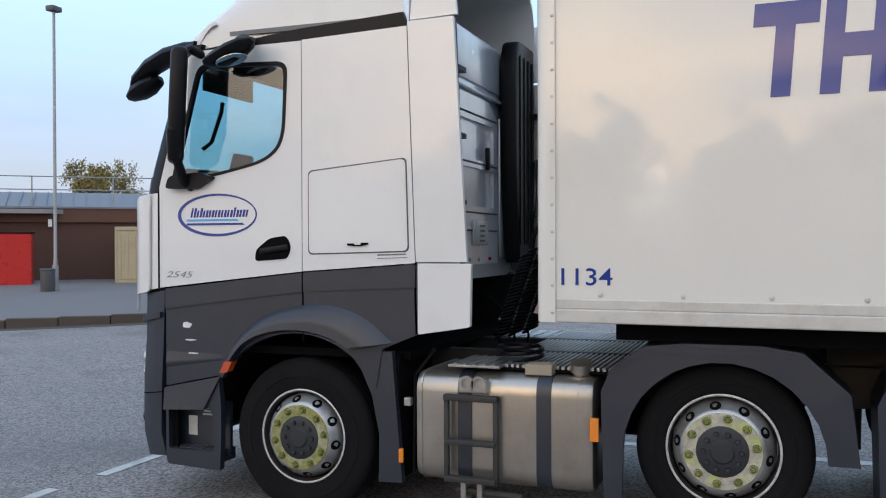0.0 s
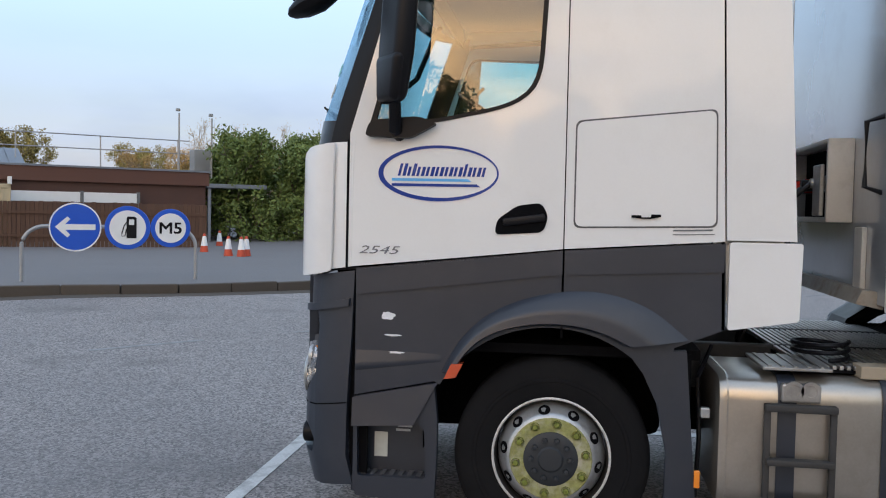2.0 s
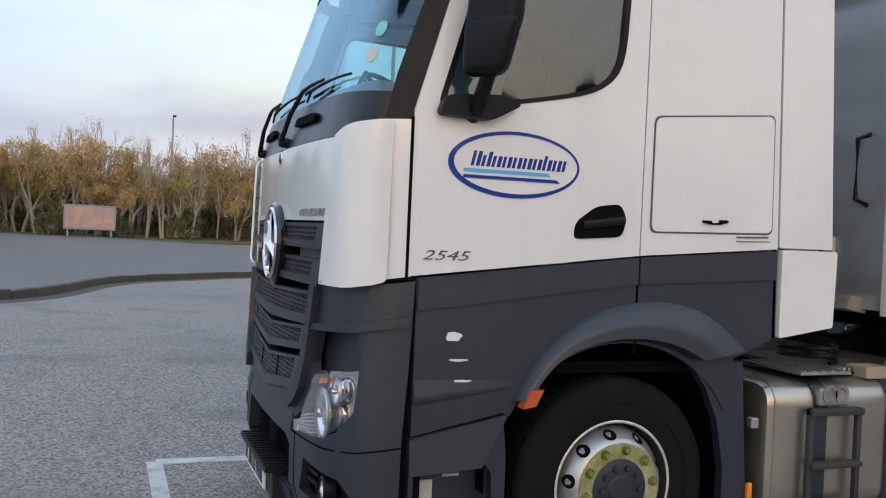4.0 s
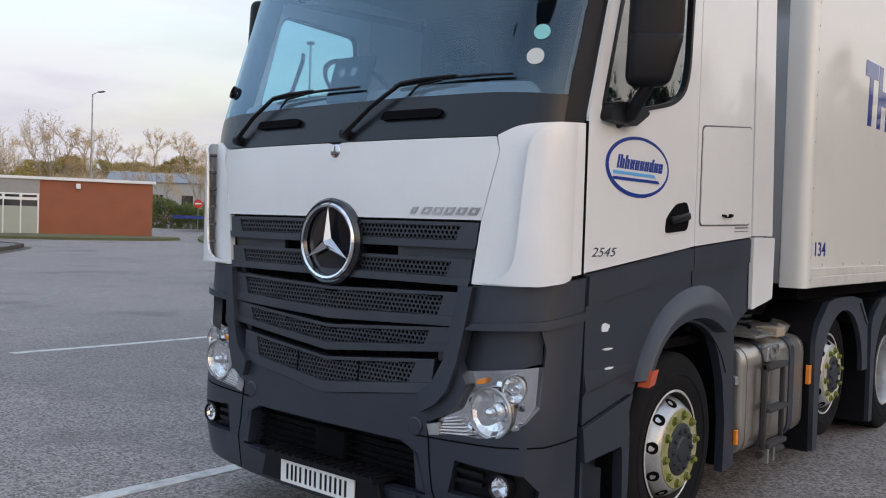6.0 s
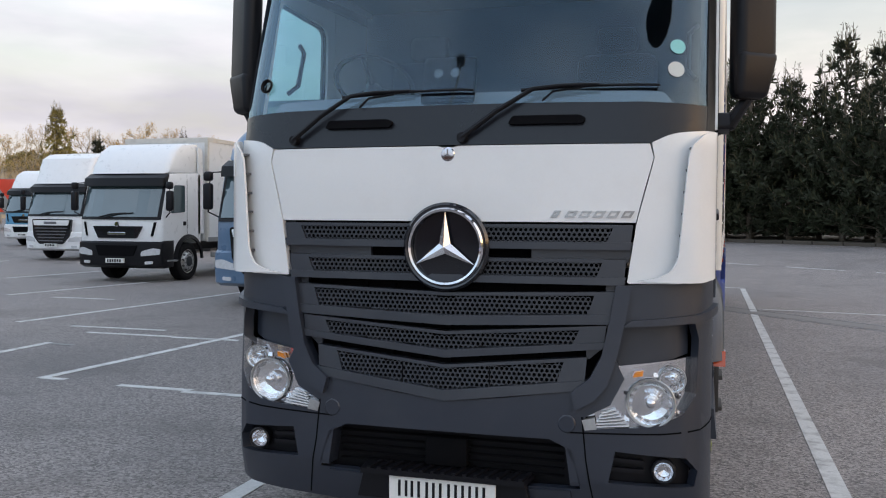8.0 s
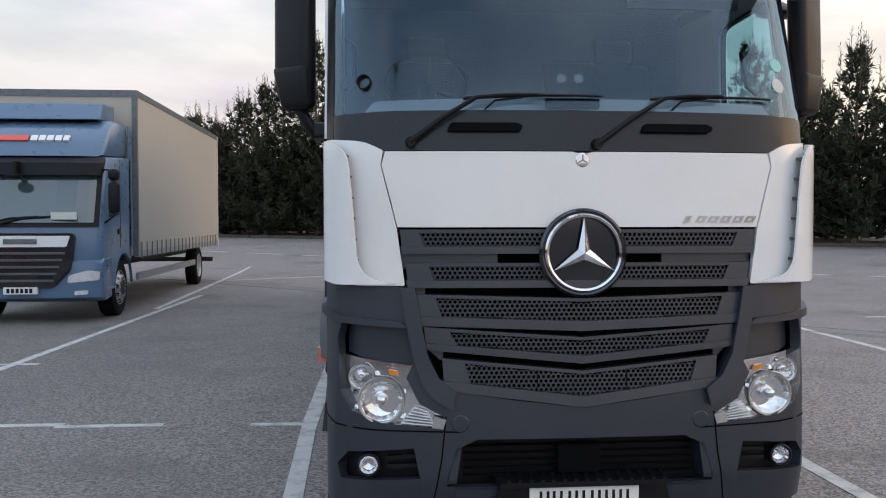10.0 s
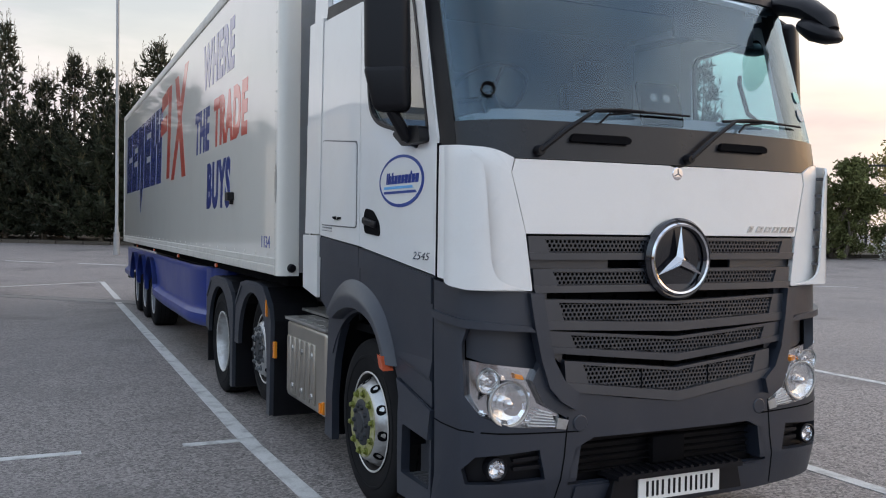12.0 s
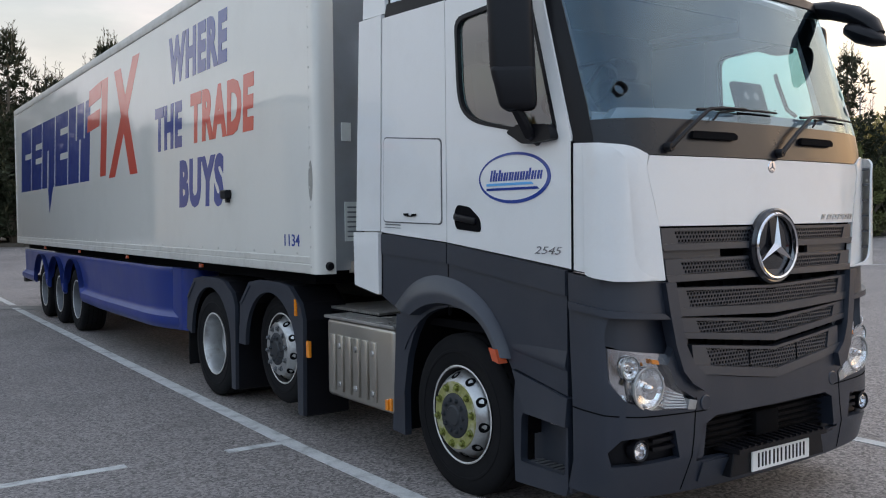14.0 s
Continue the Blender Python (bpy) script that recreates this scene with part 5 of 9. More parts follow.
# ---- wheels ----
def wheel(name, m, parent, R=0.49, dished=False, rim_mat="steel", width=0.30, ring="steel", label=""):
    """A lorry wheel with its outer face towards +x of the pose m."""
    w = width
    tyre = lathe([(0.292, -w * 0.45), (R * 0.80, -w * 0.5), (R * 0.97, -w * 0.46), (R, -w * 0.38), (R, w * 0.36), (R * 0.985, w * 0.42), (R * 0.95, w * 0.47), (R * 0.87, w * 0.50), (R * 0.80, w * 0.505), (R * 0.70, w * 0.49), (0.300, w * 0.44), (0.292, w * 0.40)], 56)
    wh = part(name, moved(tyre, m), "rubber", parent, label or "black lorry tyre on a worn steel rim", True)
    for k, x in enumerate((-0.10, -0.035, 0.035, 0.10)):
        part("tread_groove", moved(lathe([(R * 1.001, x - 0.006), (R * 1.002, x), (R * 1.001, x + 0.006)], 40), m), "matt", wh)
    part("sidewall_ring", moved(lathe([(R * 0.765, w * 0.505), (R * 0.772, w * 0.518), (R * 0.80, w * 0.519), (R * 0.81, w * 0.505)], 56), m), "rubber", wh, "", True)
    if dished:
        rim = lathe([(0.292, w * 0.42), (0.298, w * 0.46), (0.286, w * 0.47), (0.275, w * 0.40), (0.268, w * 0.1), (0.262, -w * 0.25), (0.235, -w * 0.32), (0.19, -w * 0.33), (0.16, -w * 0.30), (0.155, -w * 0.05), (0.14, w * 0.0), (0.0, w * 0.02)], 50)
        rm = part("rim", moved(rim, m), rim_mat, wh, "deep silver rim", True)
        part("rim_edge", moved(lathe([(0.296, w * 0.455), (0.300, w * 0.475), (0.288, w * 0.482), (0.284, w * 0.46)], 50), m), "rimedge", rm, "", True)
        for k in range(10):
            a = 2 * math.pi * k / 10
            part("wheel_nut", moved(lathe([(0.0, w * -0.26), (0.013, w * -0.26), (0.016, w * -0.33)], 6), m @ pose(0, 0.215 * math.cos(a), 0.215 * math.sin(a))), "rimdark", rm)
        return wh

    # the disc bulges out past the flange; ten oval hand holes near its edge
    rim = lathe([(0.274, w * 0.10), (0.272, w * 0.24), (0.267, w * 0.32), (0.255, w * 0.42), (0.247, w * 0.47), (0.228, w * 0.56), (0.214, w * 0.605), (0.200, w * 0.62), (0.130, w * 0.62)], 80)
    rm = part("rim", moved(rim, m), rim_mat, wh, "worn steel rim with hand holes", True)
    part("rim_barrel", moved(lathe([(0.292, w * 0.42), (0.300, w * 0.455), (0.290, w * 0.47), (0.283, w * 0.42), (0.279, w * 0.14), (0.276, w * 0.07)], 60), m), "rimbarrel", rm, "", True)
    part("rim_edge", moved(lathe([(0.296, w * 0.45), (0.301, w * 0.470), (0.294, w * 0.482), (0.288, w * 0.466)], 56), m), "rimedge", rm, "", True)
    # each hole is a black oval laid on the disc, its inner dark painted
    for k in range(10):
        a = 2 * math.pi * (k + 0.75) / 10
        rim_in, rim_out, deep = [], [], bmesh.new()
        for q in range(18):
            b = 2 * math.pi * q / 18
            for ring_pts, f, sink in ((rim_out, 1.0, 0.0015), (rim_in, 0.86, 0.001)):
                r, side = 0.240 + 0.019 * f * math.sin(b), 0.031 * f * math.cos(b)
                x = float(np.interp(r, (0.214, 0.228, 0.247, 0.255, 0.267), (w * 0.605, w * 0.56, w * 0.47, w * 0.42, w * 0.32))) + sink
                ring_pts.append(deep.verts.new((x, r * math.cos(a) - side * math.sin(a), r * math.sin(a) + side * math.cos(a))))
        for q in range(18):
            deep.faces.new((rim_out[q], rim_out[q - 1], rim_in[q - 1], rim_in[q]))
        deep.faces.new(rim_in)
        part("hand_hole", moved(deep, m), "matt", rm)
    part("brake_drum", moved(lathe([(0.255, w * 0.02), (0.0, w * 0.02)], 32), m), "matt", rm)
    part("nut_plate", moved(lathe([(0.207, w * 0.612), (0.203, w * 0.632), (0.135, w * 0.632), (0.135, w * 0.615)], 40), m), ring, rm, "" if ring == "steel" else "yellow-green ring worn to bare metal", True)
    for k in range(10):
        a = 2 * math.pi * (k + 0.25) / 10
        mm = m @ pose(w * 0.632, 0.176 * math.cos(a), 0.176 * math.sin(a))
        part("wheel_nut", moved(join(lathe([(0.0, 0.026), (0.011, 0.025), (0.016, 0.019), (0.0165, 0.008)], 6), lathe([(0.022, 0.008), (0.024, 0.0)], 12)), mm), "rimdark" if ring == "steel" else "nut_lime", rm)
    cap = part("hub_cap", moved(lathe([(0.138, w * 0.61), (0.136, w * 0.645), (0.126, w * 0.665), (0.066, w * 0.672), (0.056, w * 0.70), (0.0, w * 0.71)], 36), m), "hubcap", rm, "grey hub cap", True)
    for k in range(10):
        a = 2 * math.pi * k / 10
        part("hub_bolt", moved(lathe([(0.0, 0.018), (0.012, 0.016), (0.016, 0.0)], 8), m @ pose(w * 0.665, 0.098 * math.cos(a), 0.098 * math.sin(a))), "hubcap", rm)
    return wh


SIDE = {1: Matrix.Identity(4), -1: pose(0, 0, 0, 0, 0, 180)}
for s in (1, -1):
    wheel("front_wheel", pose(s * 1.012, 1.395, 0.49) @ SIDE[s], tractor, 0.495, False, "steel", ring="lime_fresh")
    wheel("lift_axle_wheel", pose(s * 1.012, 3.955, 0.603) @ SIDE[s], tractor, 0.463, False, "steel", 0.29, "lime" if s > 0 else "steel")
    wheel("drive_wheel", pose(s * 1.09, 5.33, 0.50) @ SIDE[s], tractor, 0.50, True, "steel", 0.28)
    wheel("drive_wheel_inner", pose(s * 0.78, 5.33, 0.50) @ SIDE[s], tractor, 0.50, True, "rimdark", 0.28)

# ---- chassis ----
for s in (1, -1):
    part("chassis_rail", box(*sorted((s * 0.34, s * 0.42)), 0.6, 6.4, 0.74, 1.0, 0.01), "frame", tractor)
    # wings over the two rear axles
    for yc, dz in ((3.955, 0.0), (5.33, -0.035)):
        arch = [(yc + 0.515 * math.cos(radians(a)), 0.585 + dz + 0.50 * math.sin(radians(a))) for a in range(0, 181, 12)]
        o = [(yc - 0.525, 0.15), (yc - 0.615, 0.15), (yc - 0.635, 0.90), (yc - 0.58, 1.03), (yc - 0.40, 1.155 + dz), (yc - 0.2, 1.178 + dz), (yc + 0.2, 1.178 + dz), (yc + 0.40, 1.15 + dz), (yc + 0.62, 0.95 + dz), (yc + 0.665, 0.585)]
        wing = part("mudguard", side_plate(o + arch, (), s, 1.262, 0.035), "grey", tractor, "charcoal plastic mudguard", True)
        for p, q in zip(o[1:-1], o[2:]):
            part("mudguard_top", prism([p, q, (q[0], q[1] - 0.015), (p[0] + 0.012, p[1] - 0.012)], *sorted((s * 0.86, s * 1.23)), "x"), "black", wing)
        part("mudguard_crease", side_plate([(yc - 0.58, 1.03), (yc - 0.40, 1.155 + dz), (yc + 0.40, 1.15 + dz), (yc + 0.62, 0.95 + dz), (yc + 0.59, 0.94 + dz), (yc + 0.38, 1.12 + dz), (yc - 0.39, 1.125 + dz), (yc - 0.60, 1.0)], (), s, 1.27, 0.012), "grey", wing, "", True)
    part("mud_flap", box(*sorted((s * 0.72, s * 1.24)), 5.98, 6.0, 0.22, 0.62), "rubber", tractor)
    part("axle_beam", box(-0.9 if s > 0 else 0.2, -0.2 if s > 0 else 0.9, 3.87, 4.04, 0.52, 0.68), "matt", tractor)
    part("amber_reflector", box(*sorted((s * 1.225, s * 1.25)), 3.255, 3.305, 0.615, 0.745, 0.004), "amber", tractor, "amber side reflector")
part("rear_axle", box(-1.0, 1.0, 5.24, 5.42, 0.42, 0.6), "matt", tractor)
part("gearbox", box(-0.3, 0.3, 2.0, 3.6, 0.45, 0.9, 0.08), "matt", tractor)
part("chassis_cross", box(-0.34, 0.34, 6.2, 6.35, 0.78, 0.98), "frame", tractor)
fw = part("fifth_wheel", prism(rounded([(-0.45, 4.35), (0.45, 4.35), (0.45, 4.95), (0.18, 5.25), (0.10, 4.8), (-0.10, 4.8), (-0.18, 5.25), (-0.45, 4.95)], 0.05), 1.13, 1.19, "z"), "frame", tractor, "greasy black coupling plate")
for x in (-0.4, 0.36):
    part("coupling_foot", box(x, x + 0.06, 4.5, 4.85, 0.98, 1.13), "frame", fw)
# catwalk of tread plates behind the cab
part("catwalk_pan", box(-1.0, 1.08, 2.60, 3.46, 0.965, 0.98), "matt", tractor, "dark pan under the tread bars")
for k in range(25):
    y = 2.615 + 0.034 * k
    part("tread_plate", box(-1.0, 1.08, y, y + 0.02, 0.98, 1.0, 0.003), "alu", tractor, "worn aluminium tread bar")
for k in range(15):
    part("tread_bar", box(-0.95, 0.85, 3.47 + 0.028 * k, 3.482 + 0.028 * k, 0.975, 1.0), "black", tractor)

# near-side fuel tank with straps, ladder and a checker plate on top
tk = rounded([(0.56, 0.30), (1.215, 0.30), (1.215, 0.953), (0.56, 0.953)], [0.06, 0.12, 0.12, 0.06], 5)
tank = part("fuel_tank", prism(tk, 2.19, 3.275, "y", 0.05), "tank", tractor, "brushed aluminium fuel tank, dulled by dirt", True)
for y0 in (2.47, 2.945):
    o = [(x + (0.008 if x > 0.9 else -0.008), z + (0.008 if z > 0.6 else -0.008)) for x, z in tk]
    part("tank_strap", prism(o, y0, y0 + 0.085, "y"), "grey", tank, "dark strap round the tank", True)
for y0 in (2.235, 3.18):
    o = [(x + (0.003 if x > 0.9 else -0.003), z + (0.003 if z > 0.6 else -0.003)) for x, z in tk]
    part("tank_weld", prism(o, y0, y0 + 0.008, "y"), "tank", tank)
part("filler_cap", moved(lathe([(0.0, 0.08), (0.06, 0.078), (0.065, 0.03), (0.05, 0.02), (0.05, -0.05)], 20, "z"), pose(1.05, 3.17, 0.955, 0, 18, 0)), "tank", tank, "round filler cap", True)
ladder = part("tank_ladder", join(box(1.245, 1.275, 2.40, 2.43, 0.32, 0.835, 0.006), box(1.245, 1.275, 2.70, 2.73, 0.32, 0.835, 0.006), box(1.24, 1.29, 2.40, 2.73, 0.80, 0.835, 0.006), box(1.24, 1.30, 2.41, 2.72, 0.545, 0.575, 0.006), box(1.24, 1.30, 2.41, 2.72, 0.33, 0.36, 0.006)), "frame", tank, "steel ladder frame", True)
part("ladder_hinge", box(1.20, 1.25, 2.48, 2.66, 0.84, 0.93, 0.01), "alu", tank)
for y in (2.50, 2.60):
    part("ladder_lug", box(1.21, 1.26, y, y + 0.03, 0.22, 0.33), "alu", tank)
for y in (2.535, 2.61):
    part("hinge_ring", moved(lathe([(0.045, -0.008), (0.045, 0.008), (0.028, 0.008), (0.028, -0.008), (0.045, -0.008)], 18), pose(1.25, y, 0.90)), "alu", tank)
part("ladder_foot", tube([(1.22, 2.46, 0.27), (1.22, 2.86, 0.255)], 0.022, 8), "frame", tank)
part("top_plate", box(0.75, 1.20, 2.40, 2.72, 0.985, 1.0, 0.003), "alu", tank, "chequered step plate")
for k in range(5):
    part("plate_rib", box(0.77, 1.18, 2.43 + 0.06 * k, 2.446 + 0.06 * k, 1.0, 1.006), "alu", tank)
part("wooden_block", box(1.02, 1.16, 2.86, 3.02, 0.953, 1.015, 0.006), material("dull_block", (0.36, 0.30, 0.22), 0.8), tank, "pale block on the tank")
# off-side equipment box with a ribbed aluminium cover
cover = part("side_box", box(-1.215, -0.6, 2.07, 3.02, 0.37, 0.95, 0.035, 3), "tank", tractor, "ribbed aluminium side cover", True)
for k in range(6):
    y = 2.28 + 0.118 * k
    part("cover_rib", box(-1.232, -1.21, y, y + 0.085, 0.42, 0.84, 0.012), "tank", cover, "", True)
    if k % 2 == 0:
        for z in (0.48, 0.76):
            part("cover_bolt", moved(lathe([(0.0, -0.008), (0.02, -0.006), (0.024, 0.004)], 12), pose(-1.235, y + 0.042, z)), "alu", cover)
part("cover_top", box(-1.225, -0.55, 2.05, 3.04, 0.95, 0.972, 0.004), "alu", cover, "chequered top plate")
for i in range(9):
    for j in range(6):
        part("plate_stud", moved(box(-0.022, 0.022, -0.006, 0.006, 0, 0.004), pose(-1.17 + 0.1 * j, 2.1 + 0.105 * i, 0.972, 0, 0, 45 if (i + j) % 2 else -45)), "alu", cover)
part("amber_reflector", box(-1.235, -1.21, 2.12, 2.15, 0.40, 0.47), "amber", tractor, "small amber reflector")
part("amber_reflector", box(-1.275, -1.25, 3.42, 3.45, 0.93, 1.06), "amber", tractor, "amber side reflector")
part("air_tank", moved(lathe([(0.0, -0.3), (0.1, -0.29), (0.12, -0.25), (0.12, 0.25), (0.1, 0.29), (0.0, 0.3)], 24, "y"), pose(-0.85, 3.25, 0.62)), "grey", tractor, "", True)
part("service_pipe", tube([(1.05, 2.12, 0.3), (1.06, 2.13, 0.6), (1.03, 2.12, 0.9), (0.9, 2.2, 1.05)], 0.012, 6), "black", tractor)
part("pipe_valve", box(1.16, 1.20, 2.115, 2.16, 0.735, 0.785, 0.006), "steel", tractor)
# coiled service lines between cab and trailer
for x, y0, y1, n in ((0.31, 2.66, 2.46, 24), (0.09, 2.70, 2.50, 23), (-0.13, 2.72, 2.54, 22)):
    pts = []
    for k in range(n * 10 + 1):
        h = k / (n * 10)
        a = 2 * math.pi * n * h
        pts.append((x + 0.052 * math.cos(a), y0 + (y1 - y0) * h + 0.052 * math.sin(a), 1.66 - 0.58 * h + 0.022 * math.sin(a)))
    pts += [(x, y1 - 0.01, 1.04), (x - 0.02, y1 - 0.03, 0.95)]
    part("coiled_line", tube(pts, 0.010, 5), "black", tractor, "coiled black air line", True)
part("cable_loop", tube([(0.85 + 0.17 * math.cos(a / 5), 2.75 + 0.13 * math.sin(a / 5), 1.015 + 0.0012 * a) for a in range(70)], 0.012, 6), "black", tractor)


# ---- the box trailer, a little out of line with the tractor ----
TR = pose(0, 3.1, 0, 0, 0, -1.15)
trailer = thing("box_trailer", "long off-white box trailer with blue side skirts and lettered sides", "trailer", m=TR)
LEN, TZ0, TZ1, HALF = 13.6, 1.275, 3.93, 1.285
part("box_body", box(-HALF + 0.012, HALF - 0.012, -0.05, LEN - 0.03, 1.34, TZ1 - 0.02), "trailer", trailer, "off-white smooth side panels")
for s in (1, -1):
    part("top_rail", box(*sorted((s * (HALF - 0.06), s * (HALF + 0.002))), 0.001, LEN, TZ1 - 0.11, TZ1, 0.015), "trailer_rail", trailer, "", True)
    part("bottom_rail", box(*sorted((s * (HALF - 0.08), s * (HALF + 0.004))), 0.001, LEN, TZ0, TZ0 + 0.075, 0.008), "trailer_rail", trailer, "pale bottom rail")
    part("rail_step", box(*sorted((s * (HALF - 0.05), s * (HALF - 0.002))), 0.001, LEN, TZ0 + 0.075, TZ0 + 0.13, 0.006), "trailer_rail", trailer)
    # rounded front corner post with rivets
    post = part("corner_post", prism(rounded([(s * (HALF - 0.16), -0.115), (s * (HALF + 0.006), -0.115), (s * (HALF + 0.006), 0.0), (s * (HALF - 0.16), 0.0)][::s], [0.01, 0.075, 0.004, 0.004] if s > 0 else [0.004, 0.004, 0.075, 0.01], 5), TZ0, TZ1, "z"), "trailer", trailer, "pale rounded corner post", True)
    for k in range(18):
        part("rivet", moved(lathe([(0.0, 0.006), (0.008, 0.004), (0.011, 0.0)], 8), pose(s * (HALF + 0.006), -0.018, 1.33 + 0.15 * k) @ SIDE[s]), "trailer_rail", post)
    for k in range(30):
        part("rivet", moved(lathe([(0.0, 0.006), (0.010, 0.004), (0.014, 0.0)], 8), pose(s * (HALF - 0.004), 0.25 + 0.44 * k, 1.43) @ SIDE[s]), "trailer_rail", trailer)
    # fleet number
    if s > 0:
        m = Matrix(((0, 0, 1, HALF - 0.011), (1, 0, 0, 0.03), (0, 1, 0, 1.482), (0, 0, 0, 1)))
    else:
        m = Matrix(((0, 0, -1, -HALF + 0.011), (-1, 0, 0, 0.50), (0, 1, 0, 1.478), (0, 0, 0, 1)))
    for digit in pieces(lettered("1134", 0.285, 0.095, m, 0.004)):
        part("fleet_digit", digit, "navy", trailer, "blue fleet number digit")

    def face(a, z, s=s):
        """Pose of lettering on this side, a: distance of its first letter from the front."""
        if s > 0:
            return Matrix(((0, 0, 1, HALF - 0.011), (1, 0, 0, a), (0, 1, 0, z), (0, 0, 0, 1)))
        return Matrix(((0, 0, -1, -HALF + 0.011), (-1, 0, 0, a), (0, 1, 0, z), (0, 0, 0, 1)))
    # slogan; on the off side it runs from the rear forwards
    for text, off, near, w, z, h, mat in (("WHERE", 3.41, 1.55, 1.73, 3.13, 0.49, "navy"), ("THE", 3.97, 1.04, 0.95, 2.455, 0.48, "navy"), ("TRADE", 2.75, 2.27, 1.67, 2.46, 0.50, "decal_red"), ("BUYS", 3.17, 1.80, 1.32, 1.82, 0.50, "navy")):
        a = near if s > 0 else off
        for letter in pieces(lettered(text, w, h, face(a, z), 0.052, 0.10, 1.14)):
            part("slogan_letter", letter, mat, trailer, "large slanted slogan letter")
    # trade mark of eight slanted shapes, five blue and three red
    base = 13.02 if s < 0 else 5.10
    fx = -1 if s < 0 else 1
    glyphs = []
    x = 0.0
    # blue blocks, each cut by narrow slits: (from the right, from the left, from the top, from the foot) as heights or shares of the width
    for w, right, left, top_cut, foot_cut in ((1.12, (0.52,), (), (), ()), (1.05, (0.40, 0.62), (), (), ()), (1.15, (), (), (), (0.45,)), (1.02, (0.36, 0.70), (), (), ()), (1.50, (), (), (0.36, 0.72), (0.53,))):
        h, z0, sh, slit = 1.14, 2.27, 0.20, 0.10
        levels = sorted({0.0, h, *(c * h for c in right + left), *(c * h + slit for c in right + left), *([0.55 * h] if top_cut or foot_cut else [])})
        for lo, hi in zip(levels[:-1], levels[1:]):
            mid_z = (lo + hi) / 2
            x0, x1 = 0.0, w - 0.07
            if any(c * h < mid_z < c * h + slit for c in right):
                x1 = 0.38 * w
            if any(c * h < mid_z < c * h + slit for c in left):
                x0 = 0.58 * w
            cuts = [c * w for c in (top_cut if mid_z > 0.55 * h else foot_cut)]
            edges = [x0, *[e for c in cuts for e in (c - 0.05, c + 0.05)], x1]
            for e0, e1 in zip(edges[::2], edges[1::2]):
                glyphs.append(([(x + e0 + sh * lo / h, z0 + lo), (x + e1 + sh * lo / h, z0 + lo), (x + e1 + sh * hi / h, z0 + hi), (x + e0 + sh * hi / h, z0 + hi)], "navy"))
        if foot_cut and not top_cut:
            glyphs.append(([(x + 0.55, z0), (x + 0.98, z0), (x + 0.62, z0 - 0.42)], "navy"))
        x += w
    for q in ([(5.72, 2.95), (6.45, 2.99), (6.50, 3.22), (5.78, 3.18)], [(5.86, 3.30), (6.58, 3.36), (6.64, 3.58), (5.92, 3.52)], [(6.42, 2.30), (6.74, 2.30), (6.98, 3.58), (6.66, 3.58)], [(6.9, 2.26), (7.22, 2.26), (8.48, 3.66), (8.18, 3.66)], [(7.95, 2.26), (8.28, 2.26), (7.62, 3.60), (7.30, 3.60)]):
        glyphs.append((q, "decal_red"))
    for i, (q, mat) in enumerate(glyphs):
        bm = bmesh.new()
        vs = [bm.verts.new((s * (HALF - 0.011 + 0.0006 * (i % 4)), base + fx * p[0], p[1])) for p in q]
        vb = [bm.verts.new((s * (HALF - 0.02), base + fx * p[0], p[1])) for p in q]
        bm.faces.new(vs)
        for j in range(len(vs)):
            bm.faces.new((vs[j], vs[(j + 1) % len(vs)], vb[(j + 1) % len(vs)], vb[j]))
        part("mark_shape", bm, mat, trailer, "flat slanted trade mark shape")
    # blue skirt with a rounded nose; arches over the bogie
    def skirt(u, v, s=s):
        a = 3.45 + 9.45 * u
        nose = min(1.0, u * 9)
        z = 1.17 - (0.69 - 0.17 * max(0, (u - 0.35)) * 1.2) * v
        for c in (8.45, 9.76, 11.07):
            d = abs(a - c)
            if d < 0.60:
                z = max(z, 0.50 + 0.62 * math.sqrt(max(0.0, 1 - (d / 0.60) ** 2)))
        out = float(np.interp(v, (0, 0.05, 0.60, 0.72, 0.80, 0.92, 1.0), (0.0, 0.02, 0.008, 0.012, 0.075, 0.085, 0.045)))
        return Vector((s * (HALF - 0.05 + out - 0.22 * (1 - nose) ** 2), a, z))
    part("side_skirt", sheet(skirt, 130, 20, (-s * 0.03, 0, 0)), "skirt", trailer, "blue moulded side skirt", True)
    part("skirt_nose", prism(rounded([(s * 0.75, 3.42), (s * 1.0, 3.35), (s * 1.16, 3.47), (s * 1.16, 3.9), (s * 0.75, 3.9)][::s], 0.08), 0.49, 1.165, "z"), "skirt", trailer, "", True)
    for a in (8.45, 9.76, 11.07):
        wheel("trailer_wheel", pose(s * 1.06, a, 0.49) @ SIDE[s], trailer, 0.49, True, "rimdark", 0.36, label="black trailer tyre under the skirt")
    for k, a in enumerate((2.45, 5.2, 7.9, 10.6)):
        part("marker_lamp", box(*sorted((s * (HALF - 0.01), s * (HALF + 0.012))), a, a + 0.08, 1.225, 1.262, 0.004), "redamber", trailer, "small red-amber marker lamp")
for a in (8.45, 9.76, 11.07):
    part("trailer_axle", box(-1.0, 1.0, a - 0.07, a + 0.07, 0.42, 0.56), "matt", trailer)
part("floor_frame", box(-1.1, 1.1, 0.3, 13.4, 1.17, 1.275), "matt", trailer)
